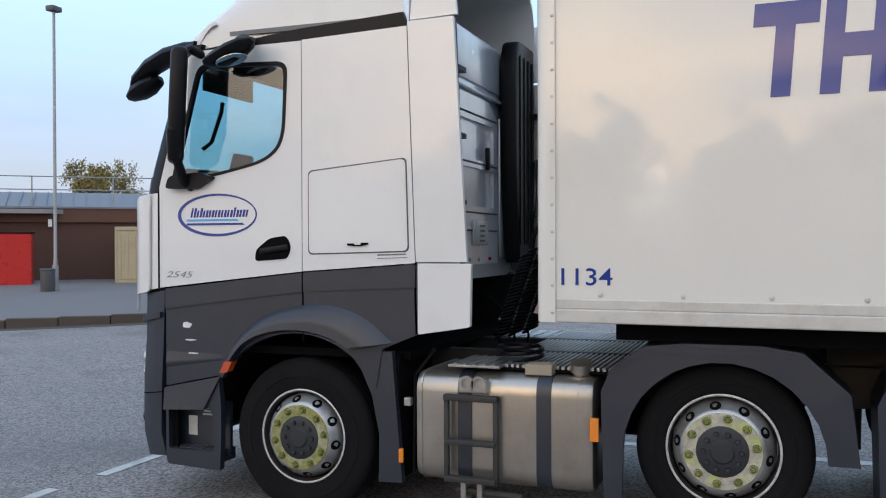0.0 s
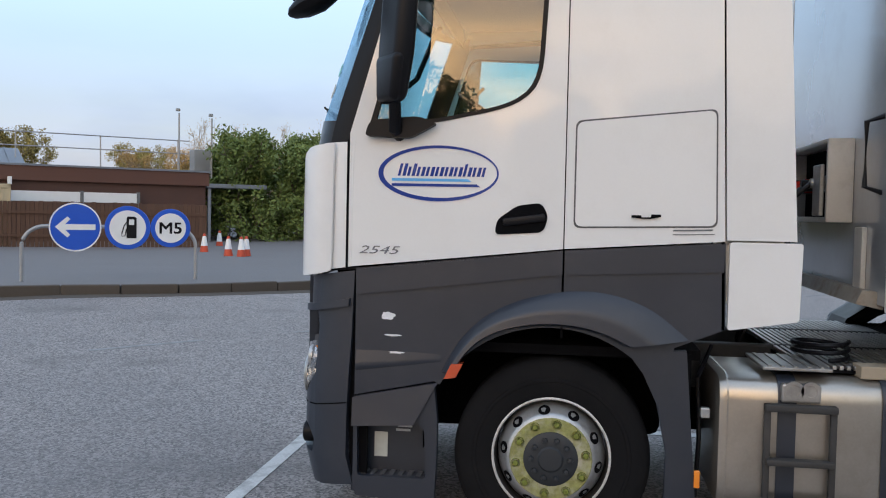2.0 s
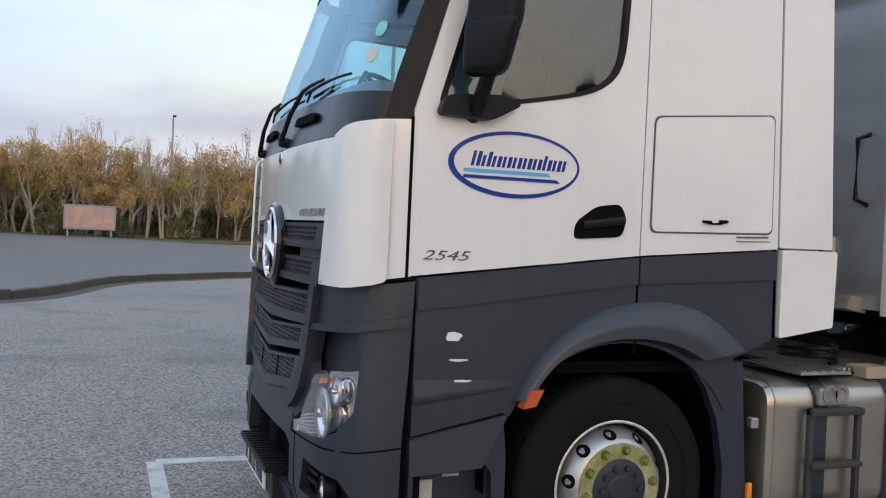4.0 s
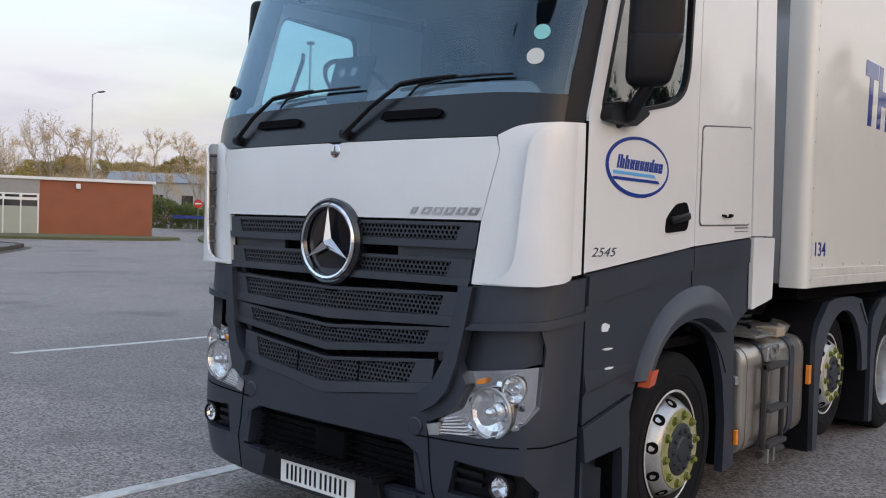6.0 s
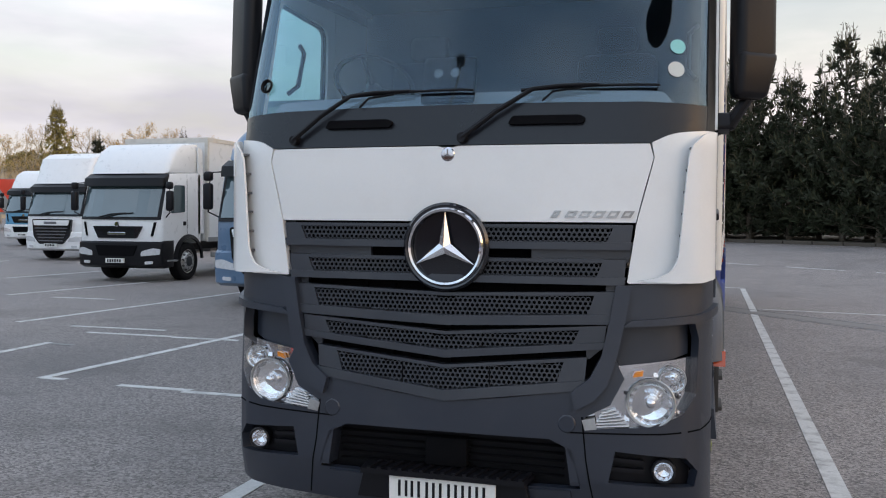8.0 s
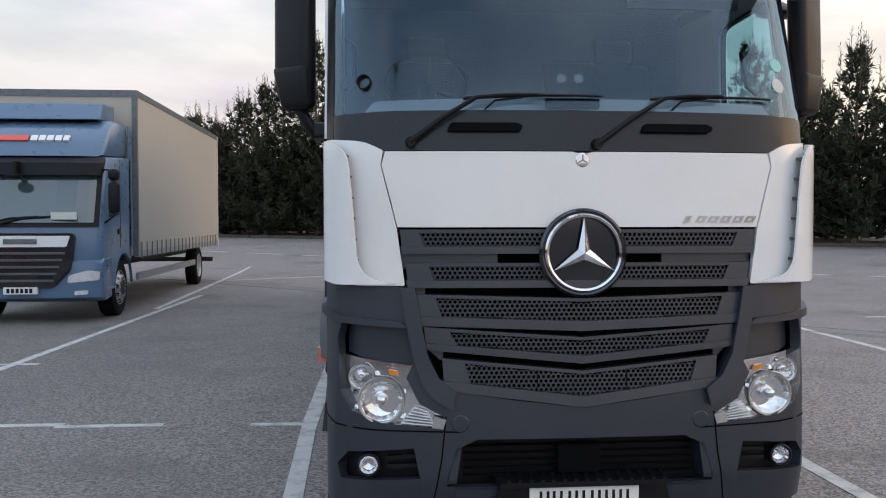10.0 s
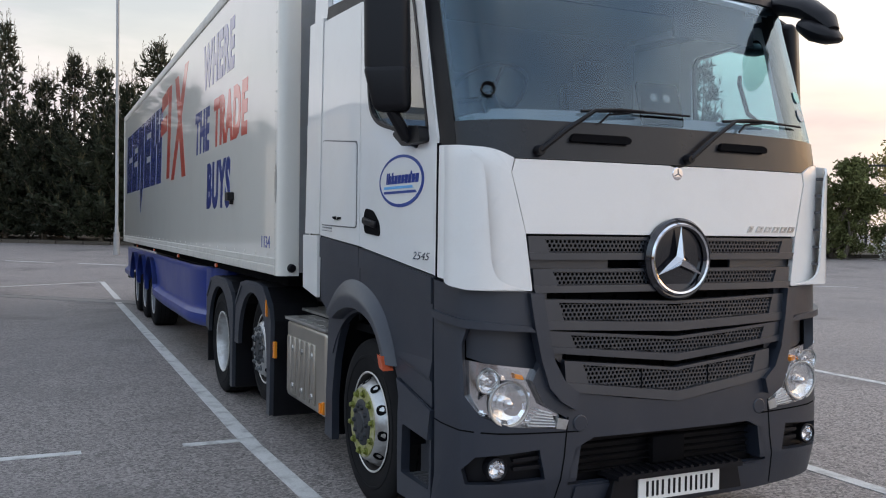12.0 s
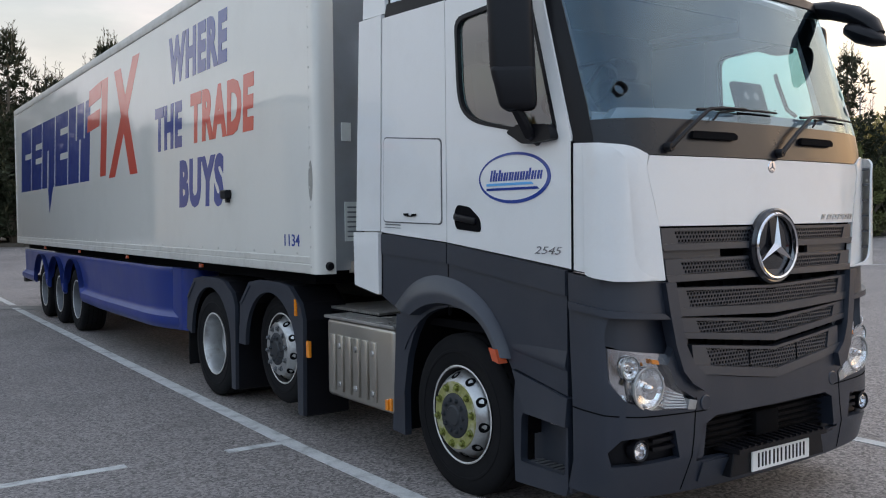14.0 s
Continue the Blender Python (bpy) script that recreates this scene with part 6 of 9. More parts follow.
for s in (1, -1):
    part("chassis_beam", box(*sorted((s * 0.5, s * 0.64)), 2.8, 13.3, 0.82, 1.18), "frame", trailer)
    part("landing_leg", box(*sorted((s * 0.62, s * 0.76)), 2.75, 2.9, 0.32, 1.2), "frame", trailer)
    part("leg_foot", box(*sorted((s * 0.58, s * 0.8)), 2.7, 2.95, 0.27, 0.32), "frame", trailer)
# headboard with services: lower lip, terminal box, couplings, label
part("headboard", box(-HALF + 0.15, HALF - 0.15, -0.11, -0.05, 1.30, TZ1 - 0.02), "headboard", trailer, "polished pale headboard")
part("headboard_lip", prism([(-0.21, 1.30), (-0.08, 1.275), (-0.08, 1.36), (-0.18, 1.37)], -1.0, 1.0, "x"), "rusty", trailer, "rust-stained front lip")
tb = part("terminal_box", join(box(0.50, 0.53, -0.25, -0.11, 1.70, 2.16, 0.008), box(-0.53, 0.50, -0.25, -0.11, 2.13, 2.16, 0.008), box(-0.53, -0.50, -0.25, -0.11, 1.70, 2.13, 0.008), box(-0.50, 0.50, -0.25, -0.11, 1.70, 1.73, 0.008)), "trailer_rail", trailer, "pale open coupling box", True)
# black back gives the pale box its shaded inside by colour
part("box_back", box(-0.50, 0.50, -0.125, -0.112, 1.73, 2.13), "matt", tb)
for k in range(4):
    cp = part("coupling", moved(lathe([(0.0, -0.16), (0.028, -0.16), (0.03, -0.10), (0.045, -0.09), (0.045, 0.0)], 14, "y"), pose(-0.36 + 0.22 * k, -0.125, 1.92)), ("black", "red", "black", "steel")[k], tb, "", True)
part("coupling_plate", box(0.30, 0.46, -0.27, -0.245, 1.735, 2.02, 0.006), "steel", tb)
for x, z0, mat in ((0.30, 1.92, "black"), (0.08, 1.90, "black"), (-0.14, 1.92, "fence_tan")):
    part("service_hose", tube([(x, -0.20, z0), (x, -0.29, z0 - 0.01), (x + 0.01, -0.36, z0 - 0.07), (x + 0.01, -0.41, z0 - 0.17), (x + 0.01, -0.42, z0 - 0.27)], 0.016, 8), mat, tb, "bowed service hose", True)
part("corner_plate", box(0.66, 0.80, -0.135, -0.11, 1.30, 1.68, 0.006), "trailer_rail", trailer)
part("grab_bar", tube([(1.0, -0.10, 1.85), (1.0, -0.19, 1.88), (1.0, -0.19, 2.2), (1.0, -0.10, 2.23)], 0.014, 8), "black", trailer)
part("notice", box(-1.05, -0.82, -0.118, -0.11, 1.52, 1.82), "paper", trailer, "pale data label")
for k in range(7):
    part("notice_bar", box(-1.03, -0.85, -0.121, -0.117, 1.55 + 0.037 * k, 1.562 + 0.037 * k), "rimdark", trailer)
part("notice_frame", box(-1.07, -0.99, -0.118, -0.11, 2.28, 2.42), "paper", trailer)
part("corner_lamp", moved(lathe([(0.0, 0.02), (0.025, 0.018), (0.032, 0.008), (0.034, -0.01)], 16, "y"), pose(-HALF + 0.10, -0.125, 1.335, 180, 0, 0)), "black", trailer, "small round black lamp", True)
part("roof_sheet", box(-HALF + 0.03, HALF - 0.03, 0.05, LEN - 0.02, TZ1 - 0.02, TZ1 + 0.006), "trailer_rail", trailer)
part("rear_frame", box(-HALF, HALF, LEN - 0.03, LEN + 0.03, TZ0, TZ1, 0.01), "trailer_rail", trailer)
part("rear_bumper", box(-1.2, 1.2, LEN - 0.3, LEN - 0.1, 0.5, 0.62), "frame", trailer)
# small camera on the off side
cm = part("side_camera", box(-HALF - 0.05, -HALF + 0.011, 1.66, 1.80, 1.885, 1.965, 0.01), "black", trailer, "small black side camera")
part("camera_bracket", box(-HALF - 0.02, -HALF + 0.011, 1.70, 1.74, 1.85, 1.89), "black", cm)
# dark rub mark on the off-side corner
part("rub_mark", moved(lathe([(0.0, -0.001), (0.11, -0.001), (0.12, 0.002)], 20), pose(-HALF - 0.0075, -0.03, 1.98) @ Matrix.Diagonal((1, 0.3, 1.3, 1))), material("rubbed_grey", (0.30, 0.29, 0.26), 0.6, vary=0.4, scale=16), trailer, "dark rub mark on the corner post")


# ---- ground ----
def ground_z(x, y):
    """The yard is level round the lorries and rises gently to its edges."""
    r = math.hypot(x, y)
    h = 0.0117 * min(max(r - 25, 0), 85)
    t = min(max((y + 0.6 * x - 24) / 16, 0), 1)
    hump = 0.26 * math.exp(-((x + 9.5) ** 2 + (y + 6.5) ** 2) / 42)
    return h + hump + 0.38 * t * t * (3 - 2 * t)


def asphalt():
    m = material("worn_asphalt", (0.228, 0.202, 0.189), 0.72, vary=0.16, scale=0.22, grain=0.16, grain_scale=70, bump=0.8, bump_scale=85, rough_vary=0.06, spec=0.6)
    n, l = m.node_tree.nodes, m.node_tree.links
    p = n["Principled BSDF"]
    src = p.inputs["Base Color"].links[0].from_socket
    co = n.new("ShaderNodeTexCoord")
    # stone chips, light and dark
    vo = n.new("ShaderNodeTexVoronoi")
    vo.inputs["Scale"].default_value = 62
    l.new(co.outputs["Object"], vo.inputs["Vector"])
    sep = n.new("ShaderNodeSeparateColor")
    l.new(vo.outputs["Color"], sep.inputs[0])
    mr = n.new("ShaderNodeMapRange")
    mr.inputs["To Min"].default_value, mr.inputs["To Max"].default_value = 0.36, 1.70
    l.new(sep.outputs[0], mr.inputs["Value"])
    sc = n.new("ShaderNodeVectorMath"); sc.operation = "SCALE"
    l.new(src, sc.inputs[0]); l.new(mr.outputs[0], sc.inputs["Scale"])
    out = sc.outputs[0]
    # oil stains and old patches
    for scale, lo, hi, amount, col in ((0.42, 0.53, 0.68, 0.40, (0.10, 0.092, 0.088, 1)), (0.16, 0.50, 0.64, 0.35, (0.135, 0.13, 0.133, 1)), (0.85, 0.56, 0.72, 0.45, (0.10, 0.09, 0.084, 1))):
        no = n.new("ShaderNodeTexNoise")
        no.inputs["Scale"].default_value, no.inputs["Detail"].default_value = scale, 6
        l.new(co.outputs["Object"], no.inputs["Vector"])
        rp = n.new("ShaderNodeMapRange")
        rp.inputs["From Min"].default_value, rp.inputs["From Max"].default_value, rp.inputs["To Max"].default_value = lo, hi, amount
        l.new(no.outputs["Fac"], rp.inputs["Value"])
        mx = n.new("ShaderNodeMix"); mx.data_type = "RGBA"
        mx.inputs[7].default_value = col
        l.new(rp.outputs[0], mx.inputs[0]); l.new(out, mx.inputs[6])
        out = mx.outputs[2]
    # off-side bay, broad and ragged: its shade is painted in with the dripped oil
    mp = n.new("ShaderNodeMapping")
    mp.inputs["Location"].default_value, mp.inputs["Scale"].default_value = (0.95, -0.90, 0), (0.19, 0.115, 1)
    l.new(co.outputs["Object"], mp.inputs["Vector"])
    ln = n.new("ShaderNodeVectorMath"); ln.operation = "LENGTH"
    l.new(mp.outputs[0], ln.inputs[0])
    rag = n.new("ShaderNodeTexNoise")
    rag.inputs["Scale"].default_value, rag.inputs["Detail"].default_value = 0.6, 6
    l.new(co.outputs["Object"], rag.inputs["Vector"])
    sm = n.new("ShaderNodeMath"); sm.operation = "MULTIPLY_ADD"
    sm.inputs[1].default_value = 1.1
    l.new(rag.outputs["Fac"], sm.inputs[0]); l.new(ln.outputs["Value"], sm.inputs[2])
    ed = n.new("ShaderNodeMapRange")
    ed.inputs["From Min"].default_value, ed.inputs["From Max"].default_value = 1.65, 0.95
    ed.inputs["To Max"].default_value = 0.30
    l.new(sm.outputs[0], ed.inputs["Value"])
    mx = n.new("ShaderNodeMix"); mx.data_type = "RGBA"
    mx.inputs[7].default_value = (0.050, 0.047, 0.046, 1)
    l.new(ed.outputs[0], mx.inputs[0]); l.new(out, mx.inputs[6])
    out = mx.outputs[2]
    l.new(out, p.inputs["Base Color"])
    return m


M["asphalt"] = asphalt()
M["line"] = material("worn_white_line", (0.56, 0.56, 0.545), 0.8, vary=0.12, scale=2.5, grain=0.2, grain_scale=60, bump=0.3, bump_scale=85, dirt=(0.13, 0.125, 0.12), dirt_amount=0.85, dirt_scale=5)
M["line_faint"] = material("faded_white_line", (0.27, 0.27, 0.265), 0.85, vary=0.2, scale=3, grain=0.2, grain_scale=60, dirt=(0.11, 0.105, 0.10), dirt_amount=1.0, dirt_scale=4)
M["kerb"] = material("concrete_kerb", (0.085, 0.070, 0.056), 0.9, vary=0.2, scale=2, grain=0.15, bump=0.3, bump_scale=50, dirt=(0.07, 0.06, 0.045), dirt_amount=0.7, dirt_scale=2.5, random_per=0.12)
M["pavement"] = material("grey_yard_tarmac", (0.16, 0.15, 0.148), 0.9, vary=0.14, scale=0.3, grain=0.12, grain_scale=60, bump=0.3, bump_scale=80)
M["patch"] = material("trench_patch", (0.22, 0.21, 0.20), 0.9, vary=0.15, scale=0.8, grain=0.15, bump=0.3)

bm = bmesh.new()
N, EXT = 150, 420.0


def warp(i):
    t = 2 * i / N - 1
    return EXT * (0.12 * t + 0.88 * t ** 5)


grid = [[bm.verts.new((warp(i), warp(j), ground_z(warp(i), warp(j)))) for j in range(N + 1)] for i in range(N + 1)]
for i in range(N):
    for j in range(N):
        bm.faces.new((grid[i][j], grid[i + 1][j], grid[i + 1][j + 1], grid[i][j + 1]))
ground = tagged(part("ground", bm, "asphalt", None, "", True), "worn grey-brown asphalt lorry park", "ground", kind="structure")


def strip(a, b, w, lift=0.005, ext=0.0):
    """A thin raised band on the ground from a to b."""
    a, b = Vector(a), Vector(b)
    d = (b - a).normalized()
    nrm = Vector((-d.y, d.x)) * w / 2
    k = max(1, int((b - a).length / 1.0))
    bm = bmesh.new()
    L = []
    for i in range(k + 1):
        p = a + (b - a) * i / k
        q0, q1 = p + nrm, p - nrm
        L.append([bm.verts.new((q.x, q.y, ground_z(q.x, q.y) + h)) for q in (q0, q1) for h in (lift, -0.02)])
    for i in range(k):
        A, B = L[i], L[i + 1]
        bm.faces.new((A[0], B[0], B[2], A[2]))
        bm.faces.new((A[0], A[1], B[1], B[0]))
        bm.faces.new((A[2], B[2], B[3], A[3]))
    return bm


def marking(a, b, w=0.10, mat="line"):
    return tagged(part("bay_line", strip(a, b, w), mat, None), "worn white painted bay line on asphalt", "road marking", "bay lines", "structure")


# staggered bays: long lines along y, short front marks, short rear marks
marking((1.97, -0.42), (2.0, 12.5), 0.12)
marking((2.02, 13.0), (2.03, 18.6), 0.12)
marking((2.12, 13.5), (5.8, 12.9), 0.10)
marking((2.12, 18.85), (0.9, 18.9), 0.09)
marking((-1.44, -0.44), (-1.47, 3.1), 0.12)
marking((-1.47, 3.1), (-1.17, 16.2), 0.13)
marking((-1.10, 16.9), (-0.93, 23.15), 0.13)
marking((-0.93, 23.1), (-4.8, 20.9), 0.11)
for x0, x1, y in ((-1.44, 0.9, -0.45), (1.3, 2.0, -0.5)):
    marking((x0, y), (x1, y), 0.10)
for x0, x1, y in ((-1.95, -1.5, 3.2), (-3.5, -2.65, 3.25), (-4.25, -3.45, 3.32), (-5.2, -4.92, 3.4), (-5.78, -4.76, 6.55), (-7.9, -6.28, 7.15), (-7.2, -5.8, 6.6), (-11.5, -10.0, 11.0)):
    marking((x0, y), (x1, y), 0.09)
marking((-5.21, 3.38), (-4.6, 16.0), 0.11)
marking((-4.9, 13.0), (-4.94, 27.4), 0.11)
marking((-8.99, 7.27), (-8.55, 13.5), 0.11)
marking((-12.67, 11.1), (-12.05, 16.5), 0.11)
marking((-16.4, 15.1), (-15.9, 21.0), 0.11)
marking((-21.3, 17.3), (-22.1, 21.4), 0.11)
marking((-6.76, 1.55), (-6.94, 5.55), 0.11)
marking((-6.94, 5.5), (-6.5, 5.45), 0.09, "line_faint")
marking((10.25, 10.6), (9.6, 8.0), 0.10)
marking((10.25, 10.6), (7.5, 10.4), 0.09)
marking((13.8, 6.6), (13.2, 4.0), 0.10)
marking((5.7, 12.9), (5.6, 3.0), 0.12)
# dashed centre lines of the two service roads
for k in range(26):
    s0 = -6 + 2.6 * k
    p = Vector((-2.2, -5.0)) + Vector((-0.743, 0.669)) * s0
    q = p + Vector((-0.743, 0.669)) * 1.35
    tagged(part("dashed_line", strip(p, q, 0.09), "line_faint"), "faded dashed road line", "road marking", "dashed road line", "structure")
for k in range(22):
    s0 = -22 + 3.0 * k
    p = Vector((4.5, 26.6)) + Vector((0.80, -0.60)) * s0
    q = p + Vector((0.80, -0.60)) * 2.0
    tagged(part("dashed_line", strip(p, q, 0.11), "line"), "white dashed road line", "road marking", "dashed road line", "structure")
# old trench repair, running aslant under the trailer
tagged(part("trench_patch", strip((-9.0, 24.6), (7.0, 7.6), 0.42, 0.004), "patch"), "paler strip of relaid asphalt", "road patch", kind="structure")
for o in (-0.22, 0.22):
    tagged(part("trench_edge", strip((-9.0 + o, 24.6 + o), (7.0 + o, 7.6 + o), 0.06, 0.006), "line_faint"), "pale seam of a trench repair", "road patch", kind="structure")


# ---- plants ----
def flip_y(t):
    """Mirrors a thing's parts front to back."""
    for o in t.children_recursive:
        o.data.transform(Matrix.Diagonal((1, -1, 1, 1)))
        o.data.flip_normals()


M["bark"] = material("bark", (0.16, 0.13, 0.10), 0.95, vary=0.3, scale=8, grain=0.2, bump=0.4)
M["bark_pale"] = material("pale_bark", (0.36, 0.31, 0.245), 0.95, vary=0.3, scale=6, grain=0.2, random_per=0.2)
M["needle"] = material("pine_needles", (0.025, 0.031, 0.013), 0.75, vary=0.3, scale=0.8, grain=0.2, random_per=0.45)
M["needle_tip"] = material("pine_young_tips", (0.09, 0.08, 0.035), 0.75, vary=0.3, random_per=0.4)
M["leaf"] = material("spring_leaves", (0.12, 0.165, 0.04), 0.7, vary=0.25, scale=1.0, grain=0.2, random_per=0.5)
M["bud"] = material("brown_spring_buds", (0.50, 0.335, 0.135), 0.85, vary=0.3, scale=0.6, grain=0.2, random_per=0.5)
M["olive"] = material("olive_shrub_leaves", (0.30, 0.245, 0.075), 0.8, vary=0.3, scale=0.6, grain=0.2, random_per=0.5)
M["leaf_dull"] = material("dull_green_undergrowth_leaves", (0.115, 0.125, 0.04), 0.8, vary=0.3, scale=0.8, grain=0.2, random_per=0.5)
M["thicket"] = material("brown_green_thicket_leaves", (0.14, 0.115, 0.045), 0.85, vary=0.3, scale=0.6, grain=0.2, random_per=0.5)
M["blossom"] = material("white_blossom", (0.75, 0.75, 0.70), 0.7, random_per=0.2)
M["grass"] = material("rough_grass", (0.10, 0.105, 0.045), 0.95, vary=0.35, scale=0.5, grain=0.3, grain_scale=20, bump=0.6, bump_scale=12, dirt=(0.16, 0.13, 0.07), dirt_amount=0.6, dirt_scale=0.6)


def twig(bm, a, b, r0, r1, n=4):
    d = (b - a)
    if d.length < 1e-4:
        return
    d.normalize()
    u = d.cross(Vector((0.3, 0.2, 1)))
    if u.length < 0.05:
        u = d.cross(Vector((1, 0, 0)))
    u.normalize()
    w = d.cross(u)
    A = [bm.verts.new(a + r0 * (math.cos(2 * math.pi * k / n) * u + math.sin(2 * math.pi * k / n) * w)) for k in range(n)]
    B = [bm.verts.new(b + r1 * (math.cos(2 * math.pi * k / n) * u + math.sin(2 * math.pi * k / n) * w)) for k in range(n)]
    for k in range(n):
        bm.faces.new((A[k], A[(k + 1) % n], B[(k + 1) % n], B[k]))


def blade(bm, p, d, side, length, width):
    """A small pointed leaf."""
    s = d.cross(side)
    if s.length < 1e-3:
        s = Vector((1, 0, 0))
    s = s.normalized() * width / 2
    bm.faces.new((bm.verts.new(p), bm.verts.new(p + d * length * 0.5 + s), bm.verts.new(p + d * length), bm.verts.new(p + d * length * 0.5 - s)))


def rnd(rg):
    v = Vector((rg.uniform(-1, 1), rg.uniform(-1, 1), rg.uniform(-1, 1)))
    return v.normalized() if v.length > 1e-3 else Vector((0, 0, 1))


def pine_meshes(seed, height, spread):
    """Trunk, dark needle crown and paler shoots of a bushy pine."""
    rg = random.Random(seed)
    wood, dark, tip = bmesh.new(), bmesh.new(), bmesh.new()
    twig(wood, Vector((0, 0, 0)), Vector((0.05, 0, height * 0.55)), 0.16, 0.09, 7)
    twig(wood, Vector((0.05, 0, height * 0.55)), Vector((0, 0.03, height * 0.985)), 0.09, 0.02, 6)
    levels = int(height * 2.3)
    for i in range(levels):
        t = (i + 0.3) / levels
        z = 0.25 + (height - 0.4) * t
        reach = spread * min(1.0, (1 - t) / 0.74) ** 1.05 * rg.uniform(0.7, 1.2) + 0.14
        count = rg.choice((7, 8, 9)) if t < 0.5 else rg.choice((4, 5, 6))
        for j in range(count):
            a = 2 * math.pi * (j + rg.random() * 0.8) / count
            L = reach * (rg.uniform(0.6, 1.12) if t < 0.5 else rg.uniform(0.45, 1.3))
            rise = (rg.uniform(0.1, 0.5) if t < 0.5 else rg.uniform(0.35, 0.8)) * L + 0.12
            p0 = Vector((0, 0, z))
            p1 = Vector((math.cos(a) * L * 0.6, math.sin(a) * L * 0.6, z + rise * 0.35))
            p2 = Vector((math.cos(a) * L, math.sin(a) * L, z + rise + 0.1))
            twig(wood, p0, p1, 0.025, 0.015, 3)
            twig(wood, p1, p2, 0.015, 0.006, 3)
            n = max(2, int(L * (4.2 if t < 0.55 else 3.0)))
            for k in range(n):
                f = 0.30 + 0.70 * (k + rg.random()) / n
                c = p0.lerp(p1, f / 0.6) if f < 0.6 else p1.lerp(p2, (f - 0.6) / 0.4)
                c = c + rnd(rg) * 0.10
                for q in range(13):
                    d = (rnd(rg) + Vector((math.cos(a), math.sin(a), 0.9)) * 0.7).normalized()
                    blade(dark, c + rnd(rg) * 0.07, d, rnd(rg), rg.uniform(0.20, 0.42), rg.uniform(0.06, 0.13))
            if t > 0.45 and rg.random() < 0.7:
                up = rg.uniform(0.45, 1.0)
                twig(wood, p2, p2 + Vector((0.03, 0.02, up)), 0.012, 0.006, 3)
                for q in range(14):
                    blade(tip if rg.random() < 0.45 else dark, p2 + Vector((0, 0, up * q / 13)), (rnd(rg) * 0.8 + Vector((0, 0, 0.9))).normalized(), rnd(rg), rg.uniform(0.12, 0.24), 0.035)
            for q in range(6):
                blade(tip if rg.random() < 0.6 else dark, p2 + rnd(rg) * 0.05, (Vector((math.cos(a) * 0.4, math.sin(a) * 0.4, 1)) + rnd(rg) * 0.35).normalized(), rnd(rg), rg.uniform(0.22, 0.5), 0.04)
    for q in range(26):
        z = height * rg.uniform(0.9, 1.0)
        blade(dark, Vector((0, 0, z)), (rnd(rg) * 0.6 + Vector((0, 0, 1))).normalized(), rnd(rg), rg.uniform(0.2, 0.45), 0.04)
    return wood, dark, tip


def broad_meshes(seed, height, spread, leaves, size=0.16, bare=0.3, low=0.25, forks=4):
    """Trunk with limbs and twigs, and a crown of small leaves."""
    rg = random.Random(seed)
    wood, crown = bmesh.new(), bmesh.new()
    ends = []

    def grow(p, d, L, r, depth):
        q = p + d * L
        twig(wood, p, q, r, r * 0.62, 5 if depth > 2 else 3)
        if depth == 0:
            ends.append((q, d))
            return
        ends.append((p.lerp(q, 0.6), d)) if depth < 3 else None
        for k in range(rg.choice((2, 3, 3))):
            e = (d + rnd(rg) * 0.75 + Vector((0, 0, 0.18))).normalized()
            grow(q, e, L * rg.uniform(0.62, 0.86), r * 0.6, depth - 1)
    stems = rg.choice((1, 2, 2, 3))
    for k in range(stems):
        a = rg.uniform(0, 6.28)
        d = (Vector((math.cos(a) * 0.22, math.sin(a) * 0.22, 1))).normalized()
        grow(Vector((math.cos(a) * 0.15, math.sin(a) * 0.15, -0.1)), d, height * rg.uniform(0.24, 0.32), 0.07 + 0.012 * height, forks)
    if low < 0.1:
        # twigs that leaf out down to the ground
        reach = max((math.hypot(p.x, p.y) for p, d in ends), default=1.0)
        tall = max((p.z for p, d in ends), default=1.0)
        for k in range(int(len(ends) * 0.55)):
            a, r = rg.uniform(0, 6.28), reach * 0.85 * math.sqrt(rg.random())
            q = Vector((r * math.cos(a), r * math.sin(a), tall * rg.uniform(0.03, 0.55)))
            twig(wood, Vector((q.x * 0.6, q.y * 0.6, q.z * 0.5)), q, 0.02, 0.008, 3)
            ends.append((q, Vector((0, 0, 1))))
    top = max((p.z for p, d in ends), default=1.0)
    wide = max((math.hypot(p.x, p.y) for p, d in ends), default=1.0)
    kz, kx = height / top, spread / wide
    for v in wood.verts:
        v.co = Vector((v.co.x * kx, v.co.y * kx, v.co.z * kz))
    n = leaves // max(1, len(ends))
    for p, d in ends:
        p = Vector((p.x * kx, p.y * kx, p.z * kz))
        if p.z < height * low:
            continue
        for k in range(n + 1):
            c = p + rnd(rg) * rg.uniform(0.05, 0.34) * (spread / 2.2)
            blade(crown, c, rnd(rg), rnd(rg), size * rg.uniform(0.6, 1.4), size * rg.uniform(0.35, 0.7))
    return wood, crown


def plant(name, label, wood, crown, wood_mat, leaf_mat, extra=None, extra_mat=None):
    t = thing(name, label, "tree")
    part("trunk", wood, wood_mat, t)
    tagged(part("crown", crown, leaf_mat, t), kind="stuff")
    if extra is not None:
        tagged(part("young_growth", extra, extra_mat, t), kind="stuff")
    return t


